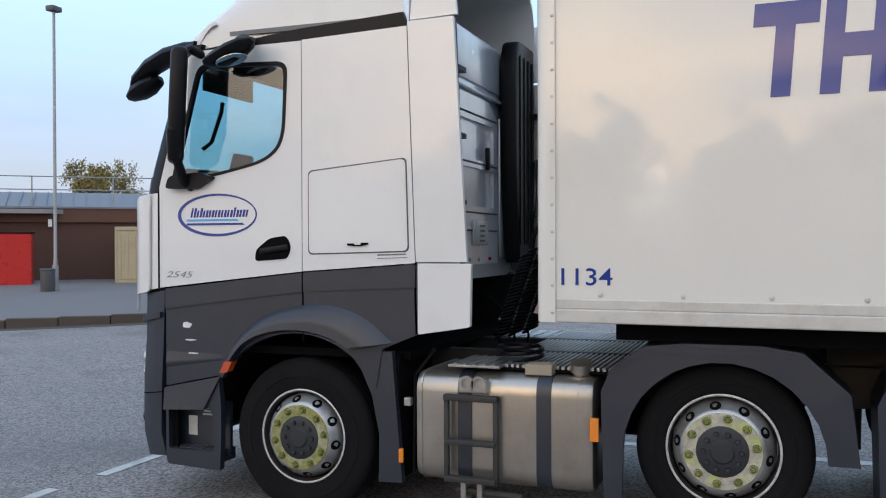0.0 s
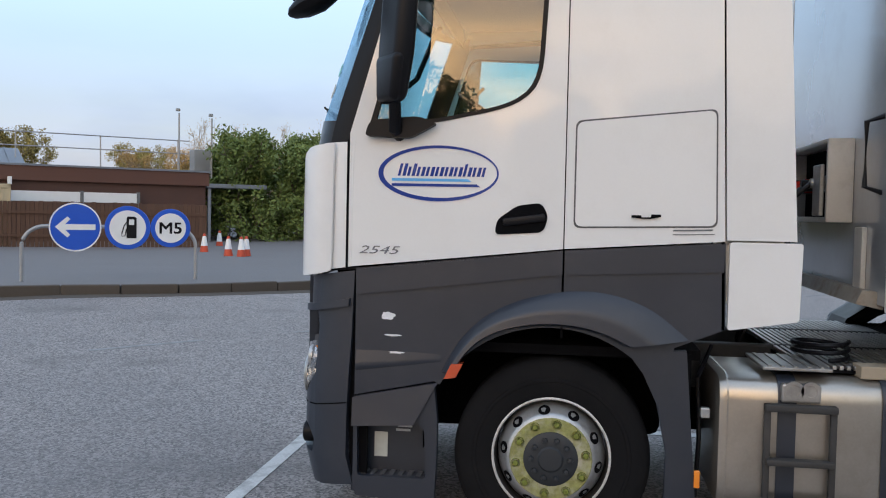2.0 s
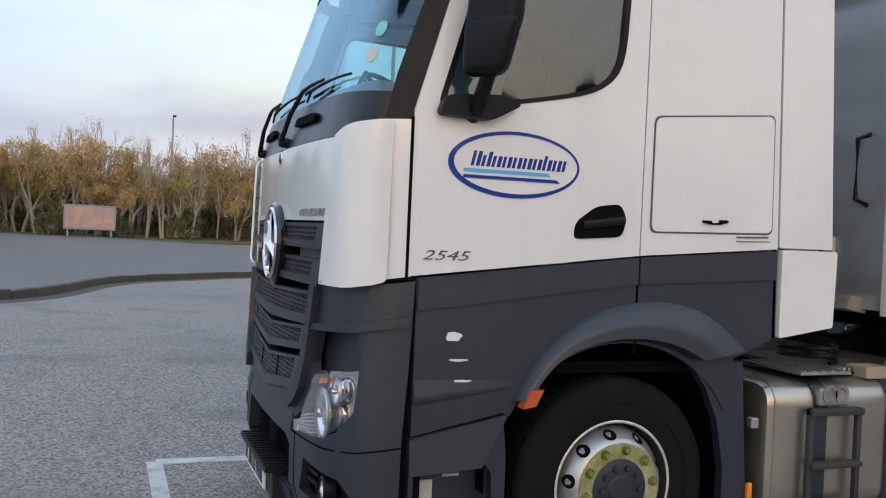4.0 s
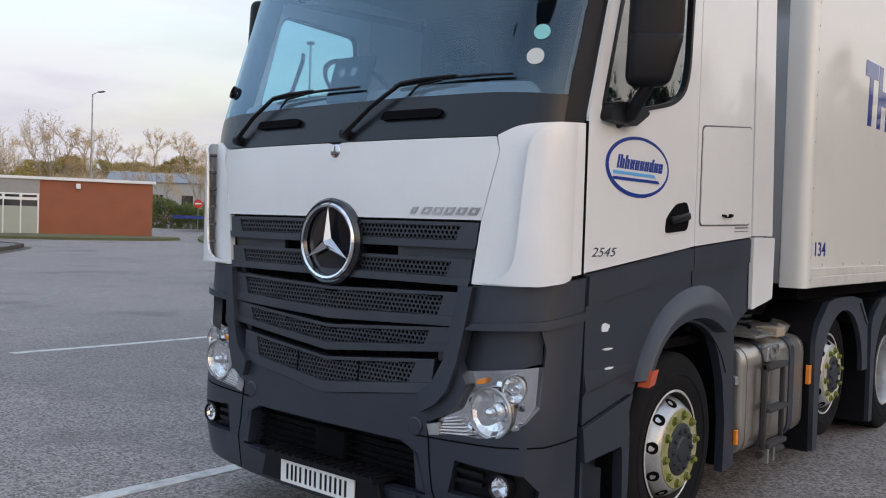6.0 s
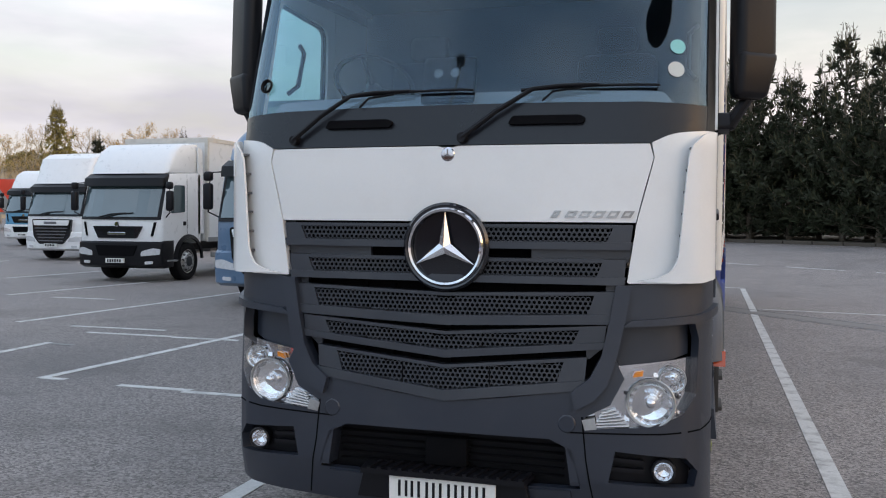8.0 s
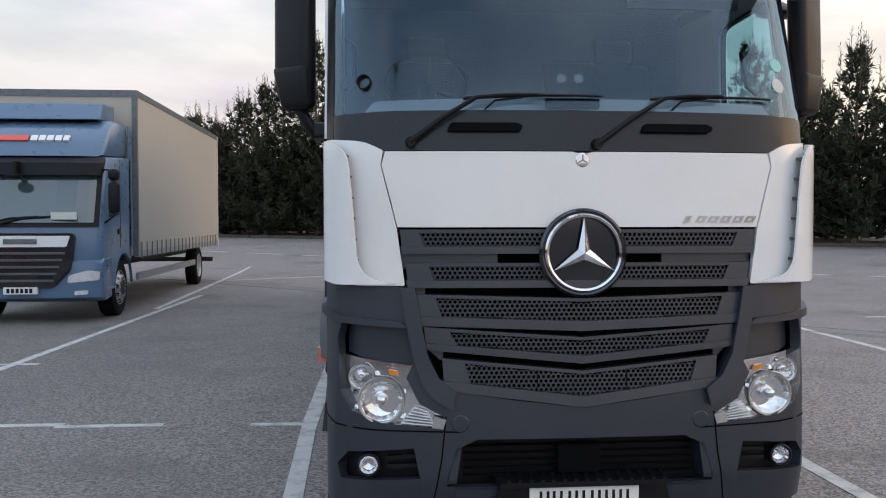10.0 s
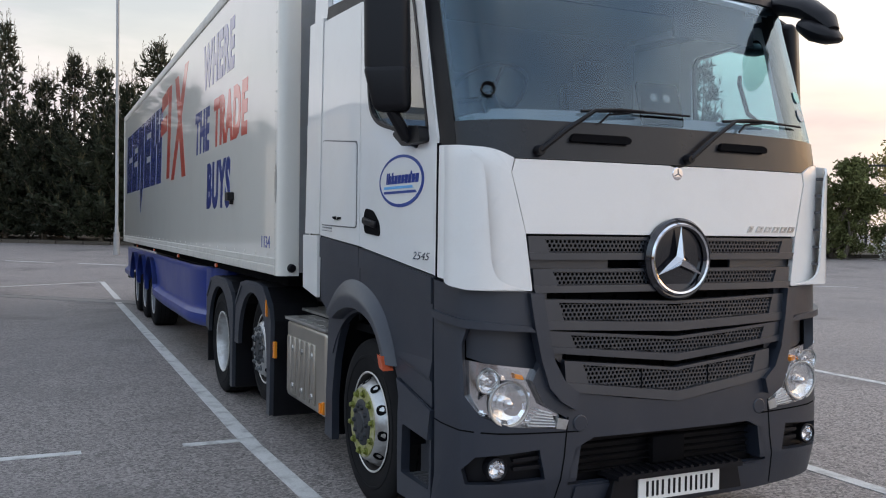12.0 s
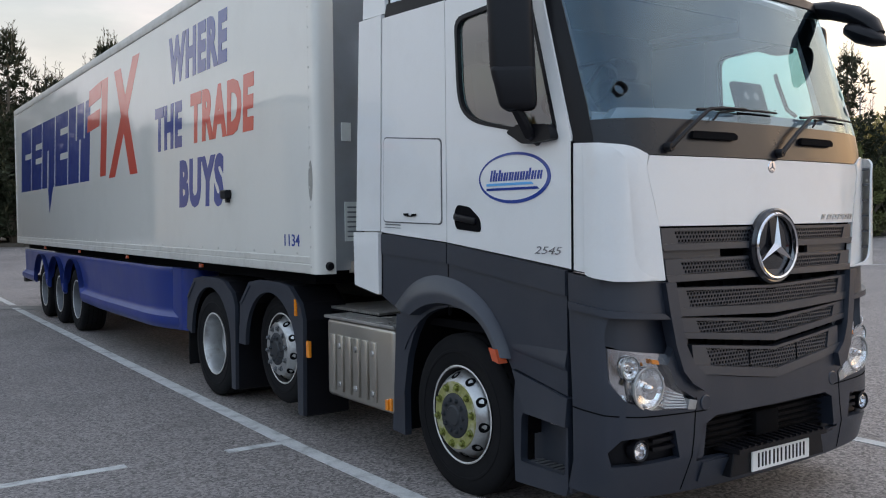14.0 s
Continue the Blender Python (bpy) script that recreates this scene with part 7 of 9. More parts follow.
def scatter(first, spots, group, rg, scale=(0.85, 1.15), squash=(0.9, 1.1)):
    """The first plant goes to the first spot, copies of it to the others."""
    tagged(first, group=group)
    for k, (x, y) in enumerate(spots):
        sc = rg.uniform(*scale)
        m = pose(x, y, ground_z(x, y) - 0.03, 0, 0, rg.uniform(0, 360)) @ Matrix.Diagonal((sc, sc, sc * rg.uniform(*squash), 1))
        if k == 0:
            first.matrix_basis = m
        else:
            t = copy_thing(first, Matrix.Identity(4))
            t.matrix_basis = m


rg = random.Random(5)
# belt of pines behind the far road: (place along the belt, height), an uneven skyline, lower trees behind
belt = [(-17.0, 7.2), (-15.0, 8.0), (-13.0, 7.2), (-11.2, 7.8), (-9.6, 7.2), (-8.1, 8.6), (-6.6, 9.2), (-5.6, 9.9), (-3.7, 11.8), (-1.9, 8.8), (-0.5, 10.1), (0.7, 9.2), (1.9, 8.5), (3.2, 10.6),
        (5.0, 8.3), (7.2, 10.0), (8.5, 9.3), (9.8, 10.5), (11.9, 7.8), (12.9, 9.7), (14.6, 8.6), (16.3, 9.4), (18.2, 8.2), (20.0, 9.0), (22.0, 8.2), (24.3, 8.6), (25.7, 9.4), (38.6, 9.6)]
spots = [(x, 45.0 - 0.6 * x + rg.uniform(-0.7, 0.7), 0.94 * h) for x, h in belt]
spots += [(-19 + 2.0 * k + rg.uniform(-0.6, 0.6), 48.0 - 0.6 * (-19 + 2.0 * k) + rg.uniform(-1.0, 1.0), rg.uniform(6.2, 7.6)) for k in range(21)]
pines = []
for k, (h, reach) in enumerate(((11.0, 2.7), (10.0, 2.6), (9.0, 2.7), (7.6, 2.9))):
    w, d, t = pine_meshes(11 + k, h, reach)
    pines.append((h, tagged(plant("pine_tree", "tall dark pine with upright leading shoots" if k == 0 else "dark bushy pine tree in a roadside belt", w, d, "bark", "needle", t, "needle_tip"), group="pine belt")))
first_use = set()
for x, y, h in spots:
    i = min(range(4), key=lambda q: abs(pines[q][0] - h) + (0.9 * rg.random() if q < 3 else 0.0))
    m = pose(x, y, ground_z(x, y) - 0.03, 0, 0, rg.uniform(0, 360)) @ Matrix.Diagonal((rg.uniform(0.85, 1.05), rg.uniform(0.85, 1.05), h / pines[i][0], 1))
    t = copy_thing(pines[i][1], Matrix.Identity(4)) if i in first_use else pines[i][1]
    t.matrix_basis = m
    first_use.add(i)
# green shrubs with blossom at the end of the belt
spots = [(23.5 + 0.95 * k + rg.uniform(-0.5, 0.5), 28.0 - 0.62 * k + rg.uniform(-0.4, 2.4)) for k in range(24)]
w, c = broad_meshes(31, 4.0, 2.2, 8000, 0.17, low=0.0)
scatter(plant("green_shrub", "fresh green shrub by the road", w, c, "bark", "leaf_dull"), spots, "roadside shrubs", rg, (0.7, 1.15))
w, c = broad_meshes(33, 2.2, 1.7, 1500, 0.13, low=0.05)
scatter(plant("blossom_shrub", "low shrub in white blossom", w, c, "bark", "blossom"), [(25.2, 25.9), (26.6, 25.0), (30.6, 22.2), (34.0, 20.0)], "roadside shrubs", rg, (0.7, 1.0))
# thin spring wood at the edge of the yard
edge = []
for k in range(46):
    y = -26 + 0.98 * k
    x = -54 - 0.10 * abs(y + 4) + rg.uniform(-1.5, 1.5) - (0 if y < 13 else 2.0)
    edge.append((x, y + rg.uniform(-0.4, 0.4)))
for k in range(62):
    y = -30 + 0.84 * k
    edge.append((-59.0 + rg.uniform(-3, 3), y + rg.uniform(-0.5, 0.5)))
rg.shuffle(edge)
for k, (h, s, n, size, mat, wm, lo, spots) in enumerate(((5.0, 2.6, 4600, 0.12, "bud", "bark_pale", 0.22, edge[0:38]), (4.6, 2.6, 3800, 0.13, "olive", "bark_pale", 0.20, edge[38:54]), (5.8, 2.4, 3200, 0.11, "bud", "bark_pale", 0.26, edge[54:84]), (7.3, 2.5, 500, 0.09, "bud", "bark_pale", 0.45, edge[84:108]))):
    w, c = broad_meshes(51 + k, h, s, n, size, low=lo)
    scatter(plant("spring_tree", ("brown budding tree in thin spring wood", "olive green tree in a roadside thicket", "brown budding tree with pale stems", "slender nearly bare tree with pale twigs")[k], w, c, wm, mat), spots, "spring wood", rg)
low_hedge = [(-53.6 - 3.2 * (k % 3) - 0.1 * abs(-26 + 0.62 * k + 4) + rg.uniform(-0.7, 0.7), -26 + 0.62 * k) for k in range(0, 66, 2)]
w, c = broad_meshes(61, 2.3, 1.7, 5200, 0.15, low=0.0)
scatter(plant("undergrowth", "brown-green undergrowth under the trees", w, c, "bark_pale", "leaf_dull"), low_hedge, "undergrowth", rg, (0.5, 0.95))
thicket = [(-66.0 + rg.uniform(-2, 2), -34 + 1.9 * k + rg.uniform(-0.5, 0.5)) for k in range(32)]
w, c = broad_meshes(63, 4.6, 2.4, 6500, 0.2, low=0.0)
scatter(plant("thicket_tree", "dense dark olive-brown tree deep in the wood", w, c, "bark", "thicket"), thicket, "spring wood", rg, (0.75, 1.1))
# bare trees beyond the brick block and the far yard
far = [(-72 + 3.0 * i + rg.uniform(-1, 1) - row * 7, 43 + 3.6 * i + rg.uniform(-1.5, 1.5) + row * 6) for row in range(2) for i in range(13)]
behind = [(-62, 22.0), (-61, 25.5), (-60.5, 28.6), (-64, 31.5), (-67, 34.5), (-65, 27), (-69, 30)]
w, c = broad_meshes(71, 8.0, 3.2, 1900, 0.11, low=0.38, forks=5)
scatter(plant("bare_tree", "tall bare tree with sparse buds beyond the yard", w, c, "bark_pale", "bud"), [p for p in far if p[0] < -53] + behind, "far trees", rg, (0.75, 1.1))
hedge = [(-60.5, 21), (-60, 23.5), (-59.5, 26), (-62, 19), (-63, 24)]
w, c = broad_meshes(74, 4.2, 2.6, 4200, 0.2, low=0.0)
scatter(plant("far_hedge_tree", "dense brown-green thicket tree beyond the yard", w, c, "bark_pale", "olive"), hedge, "far thicket", rg, (0.7, 1.1))
w, c = broad_meshes(76, 2.6, 2.0, 4200, 0.17, low=0.0)
scatter(plant("green_bush", "low green bush beside the brick block", w, c, "bark", "leaf"), [(-66.5, 42.0), (-65.0, 43.4), (-63.6, 45.0), (-68.0, 40.5), (-62.5, 46.8)], "far bushes", rg, (0.8, 1.1))
w, c = broad_meshes(73, 7.2, 2.9, 3200, 0.2, low=0.12)
scatter(plant("far_budding_tree", "brown budding tree beyond the parked lorries", w, c, "bark_pale", "bud"), [p for p in far if p[0] >= -53] + [(-38 + 4.2 * k, 84 + 1.5 * k) for k in range(4)], "far trees", rg, (0.75, 1.05))
CONIFERS = [(-66, 60.5), (-47.0, 53.8), (-45.0, 55.9), (-42.4, 58.0), (-39.8, 59.9)]
w, d, t = pine_meshes(77, 9.0, 1.6)
scatter(plant("tall_conifer", "narrow pale green conifer beyond the parked lorries", w, d, "bark", "olive", t, "needle_tip"), CONIFERS[:2], "far conifers", rg, (0.95, 1.05))
w, d, t = pine_meshes(78, 7.0, 1.5)
scatter(plant("small_conifer", "small dark conifer beyond the parked lorries", w, d, "bark", "needle", t, "needle_tip"), CONIFERS[2:], "far conifers", rg, (0.9, 1.1))
# trees along the sunset side of the park, mirrored in the pale panels
side = [(44 + rg.uniform(-2, 3), -14 + 3.1 * k + rg.uniform(-1, 1)) for k in range(15)]
w, c = broad_meshes(75, 8.5, 3.2, 6000, 0.26, low=0.08)
scatter(plant("side_tree", "leafy olive tree along the lorry park", w, c, "bark", "olive"), side, "side trees", rg, (0.7, 1.1))
# leafy trees by the service building
w, c = broad_meshes(81, 5.1, 3.3, 22000, 0.19, low=0.03)
scatter(plant("leafy_tree", "round leafy green tree by the building", w, c, "bark", "leaf"), [(-34.2, -13.6), (-35.8, -11.6), (-37.5, -9.6)], "building trees", rg, (0.95, 1.05), (1, 1))
w, c = broad_meshes(83, 6.6, 3.0, 9000, 0.17, low=0.3)
scatter(plant("roof_tree", "half-bare tree rising behind the building roof", w, c, "bark_pale", "olive"), [(-38.6, -35.8), (-61, -32.6), (-52.5, -37.5)], "building trees", rg, (0.85, 1.0))

# ---- kerbed yard by the service building: its kerb bends round the service road; away from the lorry is RN ----
RN = Vector((-0.648, -0.762))
KERB = [Vector(p) for p in ((4.5, -26), (-2.6, -15.2), (-6.75, -8.1), (-7.62, -6.79), (-9.08, -4.54), (-12.6, -2.1), (-18.2, -0.7), (-20.9, 1.3), (-24.6, 5.6), (-28.4, 9.6), (-33.4, 13.7), (-35.2, 14.5), (-36.9, 13.9), (-41.5, 11.0))]


def bend(k, t):
    p0, p1, p2, p3 = KERB[max(k - 1, 0)], KERB[k], KERB[k + 1], KERB[min(k + 2, len(KERB) - 1)]
    return 0.5 * (2 * p1 + (p2 - p0) * t + (2 * p0 - 5 * p1 + 4 * p2 - p3) * t * t + (3 * p1 - p0 - 3 * p2 + p3) * t ** 3)


WAY = [bend(k, j / 20) for k in range(len(KERB) - 1) for j in range(20)] + [KERB[-1]]
RUN = [0.0]
for k in range(1, len(WAY)):
    RUN.append(RUN[-1] + (WAY[k] - WAY[k - 1]).length)


def yard(s, n):
    x, y = np.interp(s, RUN, [p.x for p in WAY]), np.interp(s, RUN, [p.y for p in WAY])
    return x + RN.x * n, y + RN.y * n


def slab(s0, s1, n0, n1, lift, ds=2.0, dn=3.0):
    a, b = max(1, int((s1 - s0) / ds)), max(1, int((n1 - n0) / dn))

    def P(u, v):
        x, y = yard(s0 + (s1 - s0) * u, n0 + (n1 - n0) * v)
        return Vector((x, y, ground_z(x, y) + lift))
    return sheet(P, a, b, (0, 0, -0.3))


tagged(part("pavement", slab(0, RUN[-1], 0.11, 40, 0.13, 0.8), "pavement", None, "", True), "raised grey tarmac apron behind a kerb", "pavement", kind="structure")
kerb = tagged(new("kerb"), "weathered concrete kerb along the service road", "kerb", kind="structure")
stone = box(-0.452, 0.452, -0.075, 0.075, -0.2, 0.165, 0.018)
first_stone = part("kerb_stone", stone, "kerb", kerb)
for k in range(int(RUN[-1] / 0.915)):
    s = 0.46 + 0.915 * k
    x, y = yard(s, 0.05)
    (xa, ya), (xb, yb) = yard(s - 0.3, 0), yard(s + 0.3, 0)
    ob = first_stone if k == 0 else new("kerb_stone", first_stone.data)
    ob.parent = kerb
    ob.matrix_basis = pose(x, y, ground_z(x, y) + rg.uniform(-0.008, 0.008), 0, 0, math.degrees(math.atan2(yb - ya, xb - xa)) + rg.uniform(-0.6, 0.6))
tagged(part("gutter", slab(0, RUN[-1], -0.45, -0.01, 0.006, 0.8), "kerb"), "worn pale gutter strip", "gutter", kind="structure")
# grass verge with trees beyond the apron, and grass islands
tagged(part("verge", sheet(lambda u, v: Vector((-50.5 - 18 * v, -34 + 56 * u, ground_z(-50.5 - 18 * v, -34 + 56 * u) + 0.10 + 0.25 * v)), 40, 8, (0, 0, -0.5)), "grass", None, "", True), "rough grass verge under the trees", "grass", kind="structure")


def island(name, cx, cy, a, b, turn, lift=0.14):
    bm = bmesh.new()
    ring = []
    for k in range(36):
        t = 2 * math.pi * k / 36
        p = Vector((a * math.cos(t), b * math.sin(t)))
        p.rotate(Matrix.Rotation(radians(turn), 2))
        ring.append((cx + p.x, cy + p.y))
    top = [bm.verts.new((x, y, ground_z(x, y) + lift)) for x, y in ring]
    low = [bm.verts.new((x + (x - cx) * 0.01, y + (y - cy) * 0.01, ground_z(x, y) - 0.1)) for x, y in ring]
    mid = bm.verts.new((cx, cy, ground_z(cx, cy) + lift + 0.08))
    for k in range(36):
        j = (k + 1) % 36
        bm.faces.new((mid, top[k], top[j]))
        bm.faces.new((top[k], low[k], low[j], top[j]))
    return tagged(part(name, bm, "grass", None, "", True), "kerbed island of rough grass", "grass", kind="structure")


island("grass_island", -47.5, 36.0, 15.5, 2.6, -42 + 0)
island("grass_strip", -44.6, 20.5, 7.0, 2.6, 68)
island("far_grass", -47.0, 43.0, 16, 2.6, -44)
# bank under the pines with a kerb in front
bank_bm = sheet(lambda u, v: Vector((-34 + 84 * u, 43.2 - 0.6 * (-34 + 84 * u) + 10 * v, ground_z(-34 + 84 * u, 43.2 - 0.6 * (-34 + 84 * u)) + 0.12 + 0.25 * v)), 50, 4, (0, 0, -0.5))
M["earth"] = material("bare_earth_bank", (0.10, 0.085, 0.06), 0.95, vary=0.3, scale=0.5, grain=0.3, grain_scale=15, bump=0.5, bump_scale=10, dirt=(0.20, 0.17, 0.12), dirt_amount=0.6, dirt_scale=0.8)
tagged(part("earth_bank", bank_bm, "earth", None, "", True), "bare earth bank under the pines", "bank", kind="structure")
kerb2 = tagged(new("far_kerb"), "pale concrete kerb under the pine belt", "kerb", kind="structure")
for k in range(52):
    x = -20 + 1.4 * k * 0.8575
    y = 43.1 - 0.6 * x
    ob = new("kerb_stone", first_stone.data)
    ob.parent = kerb2
    ob.matrix_basis = pose(x, y, ground_z(x, y), 0, 0, -30.96) @ Matrix.Diagonal((1.5, 1, 1, 1))

# ---- street furniture ----
M["galv"] = material("galvanised_steel", (0.36, 0.37, 0.38), 0.5, metal=0.5, vary=0.12, scale=5, grain=0.08, dirt=(0.2, 0.19, 0.17), dirt_amount=0.4)
M["sign_blue"] = material("sign_blue", (0.012, 0.09, 0.55), 0.35, vary=0.06)
M["sign_white"] = material("sign_white", (0.78, 0.80, 0.80), 0.4, vary=0.05)
M["sign_back"] = material("sign_back_grey", (0.30, 0.31, 0.31), 0.55, metal=0.3, vary=0.1)
M["lamp_grey"] = material("lamp_head_grey", (0.10, 0.10, 0.11), 0.5, vary=0.1)


def street_lamp(x, y, h, label, heads=1, turn=0, r=0.075, box_head=False, z=None):
    t = thing("street_lamp", label, "street lamp", "street lamps", pose(x, y, ground_z(x, y) if z is None else z, 0, 0, turn))
    part("column", tube([(0, 0, -0.1), (0, 0, 1.1), (0, 0, 1.15), (0, 0, h)], r, 10, r * 0.62), "galv", t, "", True)
    part("column_base", tube([(0, 0, -0.1), (0, 0, 0.9)], r * 1.35, 12), "galv", t, "", True)
    for k in range(heads):
        d = 1 if k == 0 else -1
        if box_head:
            part("lamp_head", box(-0.22, 0.22, -0.16, 0.16, h - 0.02, h + 0.16, 0.03), "lamp_grey", t, "", True)
        else:
            part("bracket", tube([(0, 0, h - 0.05), (d * 0.5, 0, h + 0.05), (d * 1.0, 0, h + 0.06)], 0.03, 8), "galv", t)
            part("lamp_head", moved(box(-0.35, 0.35, -0.11, 0.11, -0.05, 0.05, 0.03), pose(d * 1.25, 0, h + 0.06)), "lamp_grey", t, "", True)
    return t


street_lamp(-17.5, -18.8, 9.5, "tall tapered grey lamp post on the apron", box_head=True, z=0.1)
street_lamp(-32.2, 10.55, 11.5, "tall grey lamp post at the kerb", heads=2, turn=40, r=0.13, z=0.22)
street_lamp(-38.9, 33.9, 12.2, "tall lamp post with a square head on a grass island", box_head=True, r=0.12)
street_lamp(-49.5, 46.0, 11.6, "slender lamp post beyond the parked lorries", box_head=True, r=0.1)
street_lamp(-60.6, 3.45, 8.3, "lamp post against the spring wood", r=0.11)
street_lamp(0.5, 34.4, 18.0, "very tall pale mast before the pines", r=0.09, heads=2)
street_lamp(-58.4, 30.3, 9.9, "lamp post with a curved arm behind the brick block", r=0.08)
street_lamp(-4.9, -12.8, 16.0, "tall mast with a square head on the apron", box_head=True, r=0.10)
street_lamp(60, 34, 9.5, "far double lamp over the shrubs", heads=2, turn=30, r=0.08)

# hoop with three round signs
hoop_a, hoop_b = Vector((-8.56, -7.93)), Vector((-10.06, -5.42))
hd = (hoop_b - hoop_a).normalized()
hoop = thing("hoop_sign", "steel hoop carrying three round blue and white signs", "road sign", m=Matrix(((hd.x, hd.y, 0, hoop_a.x), (hd.y, -hd.x, 0, hoop_a.y), (0, 0, 1, 0.1), (0, 0, 0, 1))))
hoop.matrix_basis = Matrix.Translation((hoop_a.x, hoop_a.y, ground_z(hoop_a.x, hoop_a.y) + 0.1)) @ Matrix.Rotation(math.atan2(hd.y, hd.x), 4, "Z")
W = (hoop_b - hoop_a).length
arc = [(0, 0, -0.1), (0, 0, 0.6)] + [(0.38 - 0.38 * math.cos(radians(a)), 0, 0.62 + 0.36 * math.sin(radians(a))) for a in range(10, 91, 10)]
arc += [(W - p[0], 0, p[2]) for p in arc[::-1]]
part("hoop_bar", tube(arc, 0.035, 10), "galv", hoop, "", True)
for k, (cx, r) in enumerate(((0.86, 0.425), (1.73, 0.385), (2.47, 0.345))):
    cz = 0.97
    disc = part("sign_disc", moved(lathe([(0.0, 0.012), (r, 0.012), (r + 0.006, 0.0), (r, -0.012), (0.0, -0.012)], 48, "y"), pose(cx, 0.045, cz)), "sign_blue", hoop, "round blue sign" if k == 0 else "white round sign with a blue rim", True)
    if k == 0:
        part("sign_edge", moved(lathe([(r + 0.004, 0.0145), (r + 0.004, 0.018), (r - 0.02, 0.018), (r - 0.02, 0.0145)], 48, "y"), pose(cx, 0.045, cz)), "sign_white", disc)
        ar = [(-0.33, 0.0), (-0.13, 0.185), (-0.08, 0.135), (-0.165, 0.05), (0.33, 0.05), (0.33, -0.05), (-0.165, -0.05), (-0.08, -0.135), (-0.13, -0.185)]
        part("arrow", prism([(cx + a, cz + b) for a, b in ar], 0.058, 0.063, "y"), "sign_white", disc, "white arrow")
    else:
        part("sign_face", moved(lathe([(r - 0.075, 0.0125), (r - 0.075, 0.016), (0.0, 0.016)], 48, "y"), pose(cx, 0.045, cz)), "sign_white", disc)
    if k == 1:
        pump = [(0.0, -0.19), (0.15, -0.19), (0.15, 0.17), (0.12, 0.20), (0.0, 0.20), (-0.02, 0.17), (-0.02, -0.19)]
        hole = [(0.02, 0.05), (0.11, 0.05), (0.11, 0.15), (0.02, 0.15)]
        b = plate([(cx + a, cz + c) for a, c in pump], ([(cx + a, cz + c) for a, c in hole],), 0, 1)
        for v in b.verts:
            v.co = Vector((v.co.x, 0.0625 + 0.004 * v.co.z, v.co.y))
        part("pump_symbol", b, "black", disc, "black fuel pump symbol")
        part("pump_hose", tube([(cx - 0.02, 0.066, cz + 0.1), (cx - 0.06, 0.066, cz + 0.04), (cx - 0.10, 0.066, cz - 0.10), (cx - 0.10, 0.066, cz - 0.15), (cx - 0.05, 0.066, cz - 0.15), (cx - 0.02, 0.066, cz - 0.02)], 0.010, 6), "black", disc)
    if k == 2:
        m5 = join(*[lettered("M5", 0.38, 0.20, Matrix.Translation((dx, dy, 0))) for dx in (-0.006, 0.006) for dy in (-0.004, 0.004)])
        part("route_number", moved(m5, Matrix(((1, 0, 0, cx - 0.19), (0, 0, 1, 0.0635), (0, 1, 0, cz - 0.10), (0, 0, 0, 1)))), "black", disc, "black route number")
flip_y(hoop)

# litter bin by the lamp post
lb = thing("litter_bin", "dark grey round litter bin on the apron", "bin", m=pose(-16.9, -18.55, 0.1))
part("body", lathe([(0.0, 0.0), (0.21, 0.0), (0.23, 0.05), (0.23, 0.72), (0.25, 0.74), (0.25, 0.78), (0.2, 0.8), (0.2, 0.3)], 20, "z"), "grey_light", lb, "", True)
# traffic cones
M["cone"] = material("cone_orange", (0.55, 0.075, 0.03), 0.6, vary=0.15, dirt=(0.25, 0.08, 0.05), dirt_amount=0.4)


def cone_thing():
    t = thing("traffic_cone", "orange traffic cone with a white band", "cone", "traffic cones")
    part("base", prism(rounded([(-0.2, -0.2), (0.2, -0.2), (0.2, 0.2), (-0.2, 0.2)], 0.04), 0, 0.04, "z"), "black", t)
    part("cone", lathe([(0.15, 0.04), (0.045, 0.68), (0.0, 0.69)], 18, "z"), "cone", t, "", True)
    part("band", lathe([(0.118, 0.26), (0.062, 0.60)], 18, "z"), "sign_white", t, "white band", True)
    return t


cone = cone_thing()
cone.matrix_basis = pose(-23.96, -11.2, 0.1)
for x, y in ((-22.0, -9.54), (-21.9, -9.06), (-22.3, -9.04), (-28.0, -12.3)):
    copy_thing(cone, pose(x, y, 0.1, 0, 0, rg.uniform(0, 90)))

# steel site container
M["cream"] = material("container_cream", (0.50, 0.43, 0.28), 0.6, vary=0.12, scale=2, grain=0.06, dirt=(0.25, 0.16, 0.08), dirt_amount=0.5, dirt_scale=2)
ca, cb = Vector((-21.85, -20.07)), Vector((-23.1, -18.22))
ct = thing("site_container", "cream corrugated steel site container with double doors", "container", m=Matrix.Translation((ca.x, ca.y, 0.1)) @ Matrix.Rotation(math.atan2((cb - ca).y, (cb - ca).x), 4, "Z") @ Matrix.Diagonal((1.1, 1.1, 1.2, 1)))
cw = (cb - ca).length
part("body", box(0, cw, -2.4, -0.03, 0.12, 1.86), "cream", ct)
for k in range(2):
    dr = part("door", box(0.06 + k * (cw / 2 - 0.02), cw / 2 - 0.02 + k * (cw / 2 - 0.02), -0.03, 0.01, 0.18, 1.76, 0.008), "cream", ct, "ribbed container door")
    for j in range(4):
        x = 0.12 + k * (cw / 2 - 0.02) + 0.24 * j
        part("rib", box(x, x + 0.10, 0.01, 0.03, 0.22, 1.72, 0.01), "cream", dr)
for x in (0.0, cw - 0.08):
    part("corner_post", box(x, x + 0.08, -0.05, 0.03, 0.05, 1.9, 0.006), "cream", ct)
part("top_frame", box(0, cw, -0.05, 0.03, 1.78, 1.9, 0.006), "cream", ct)
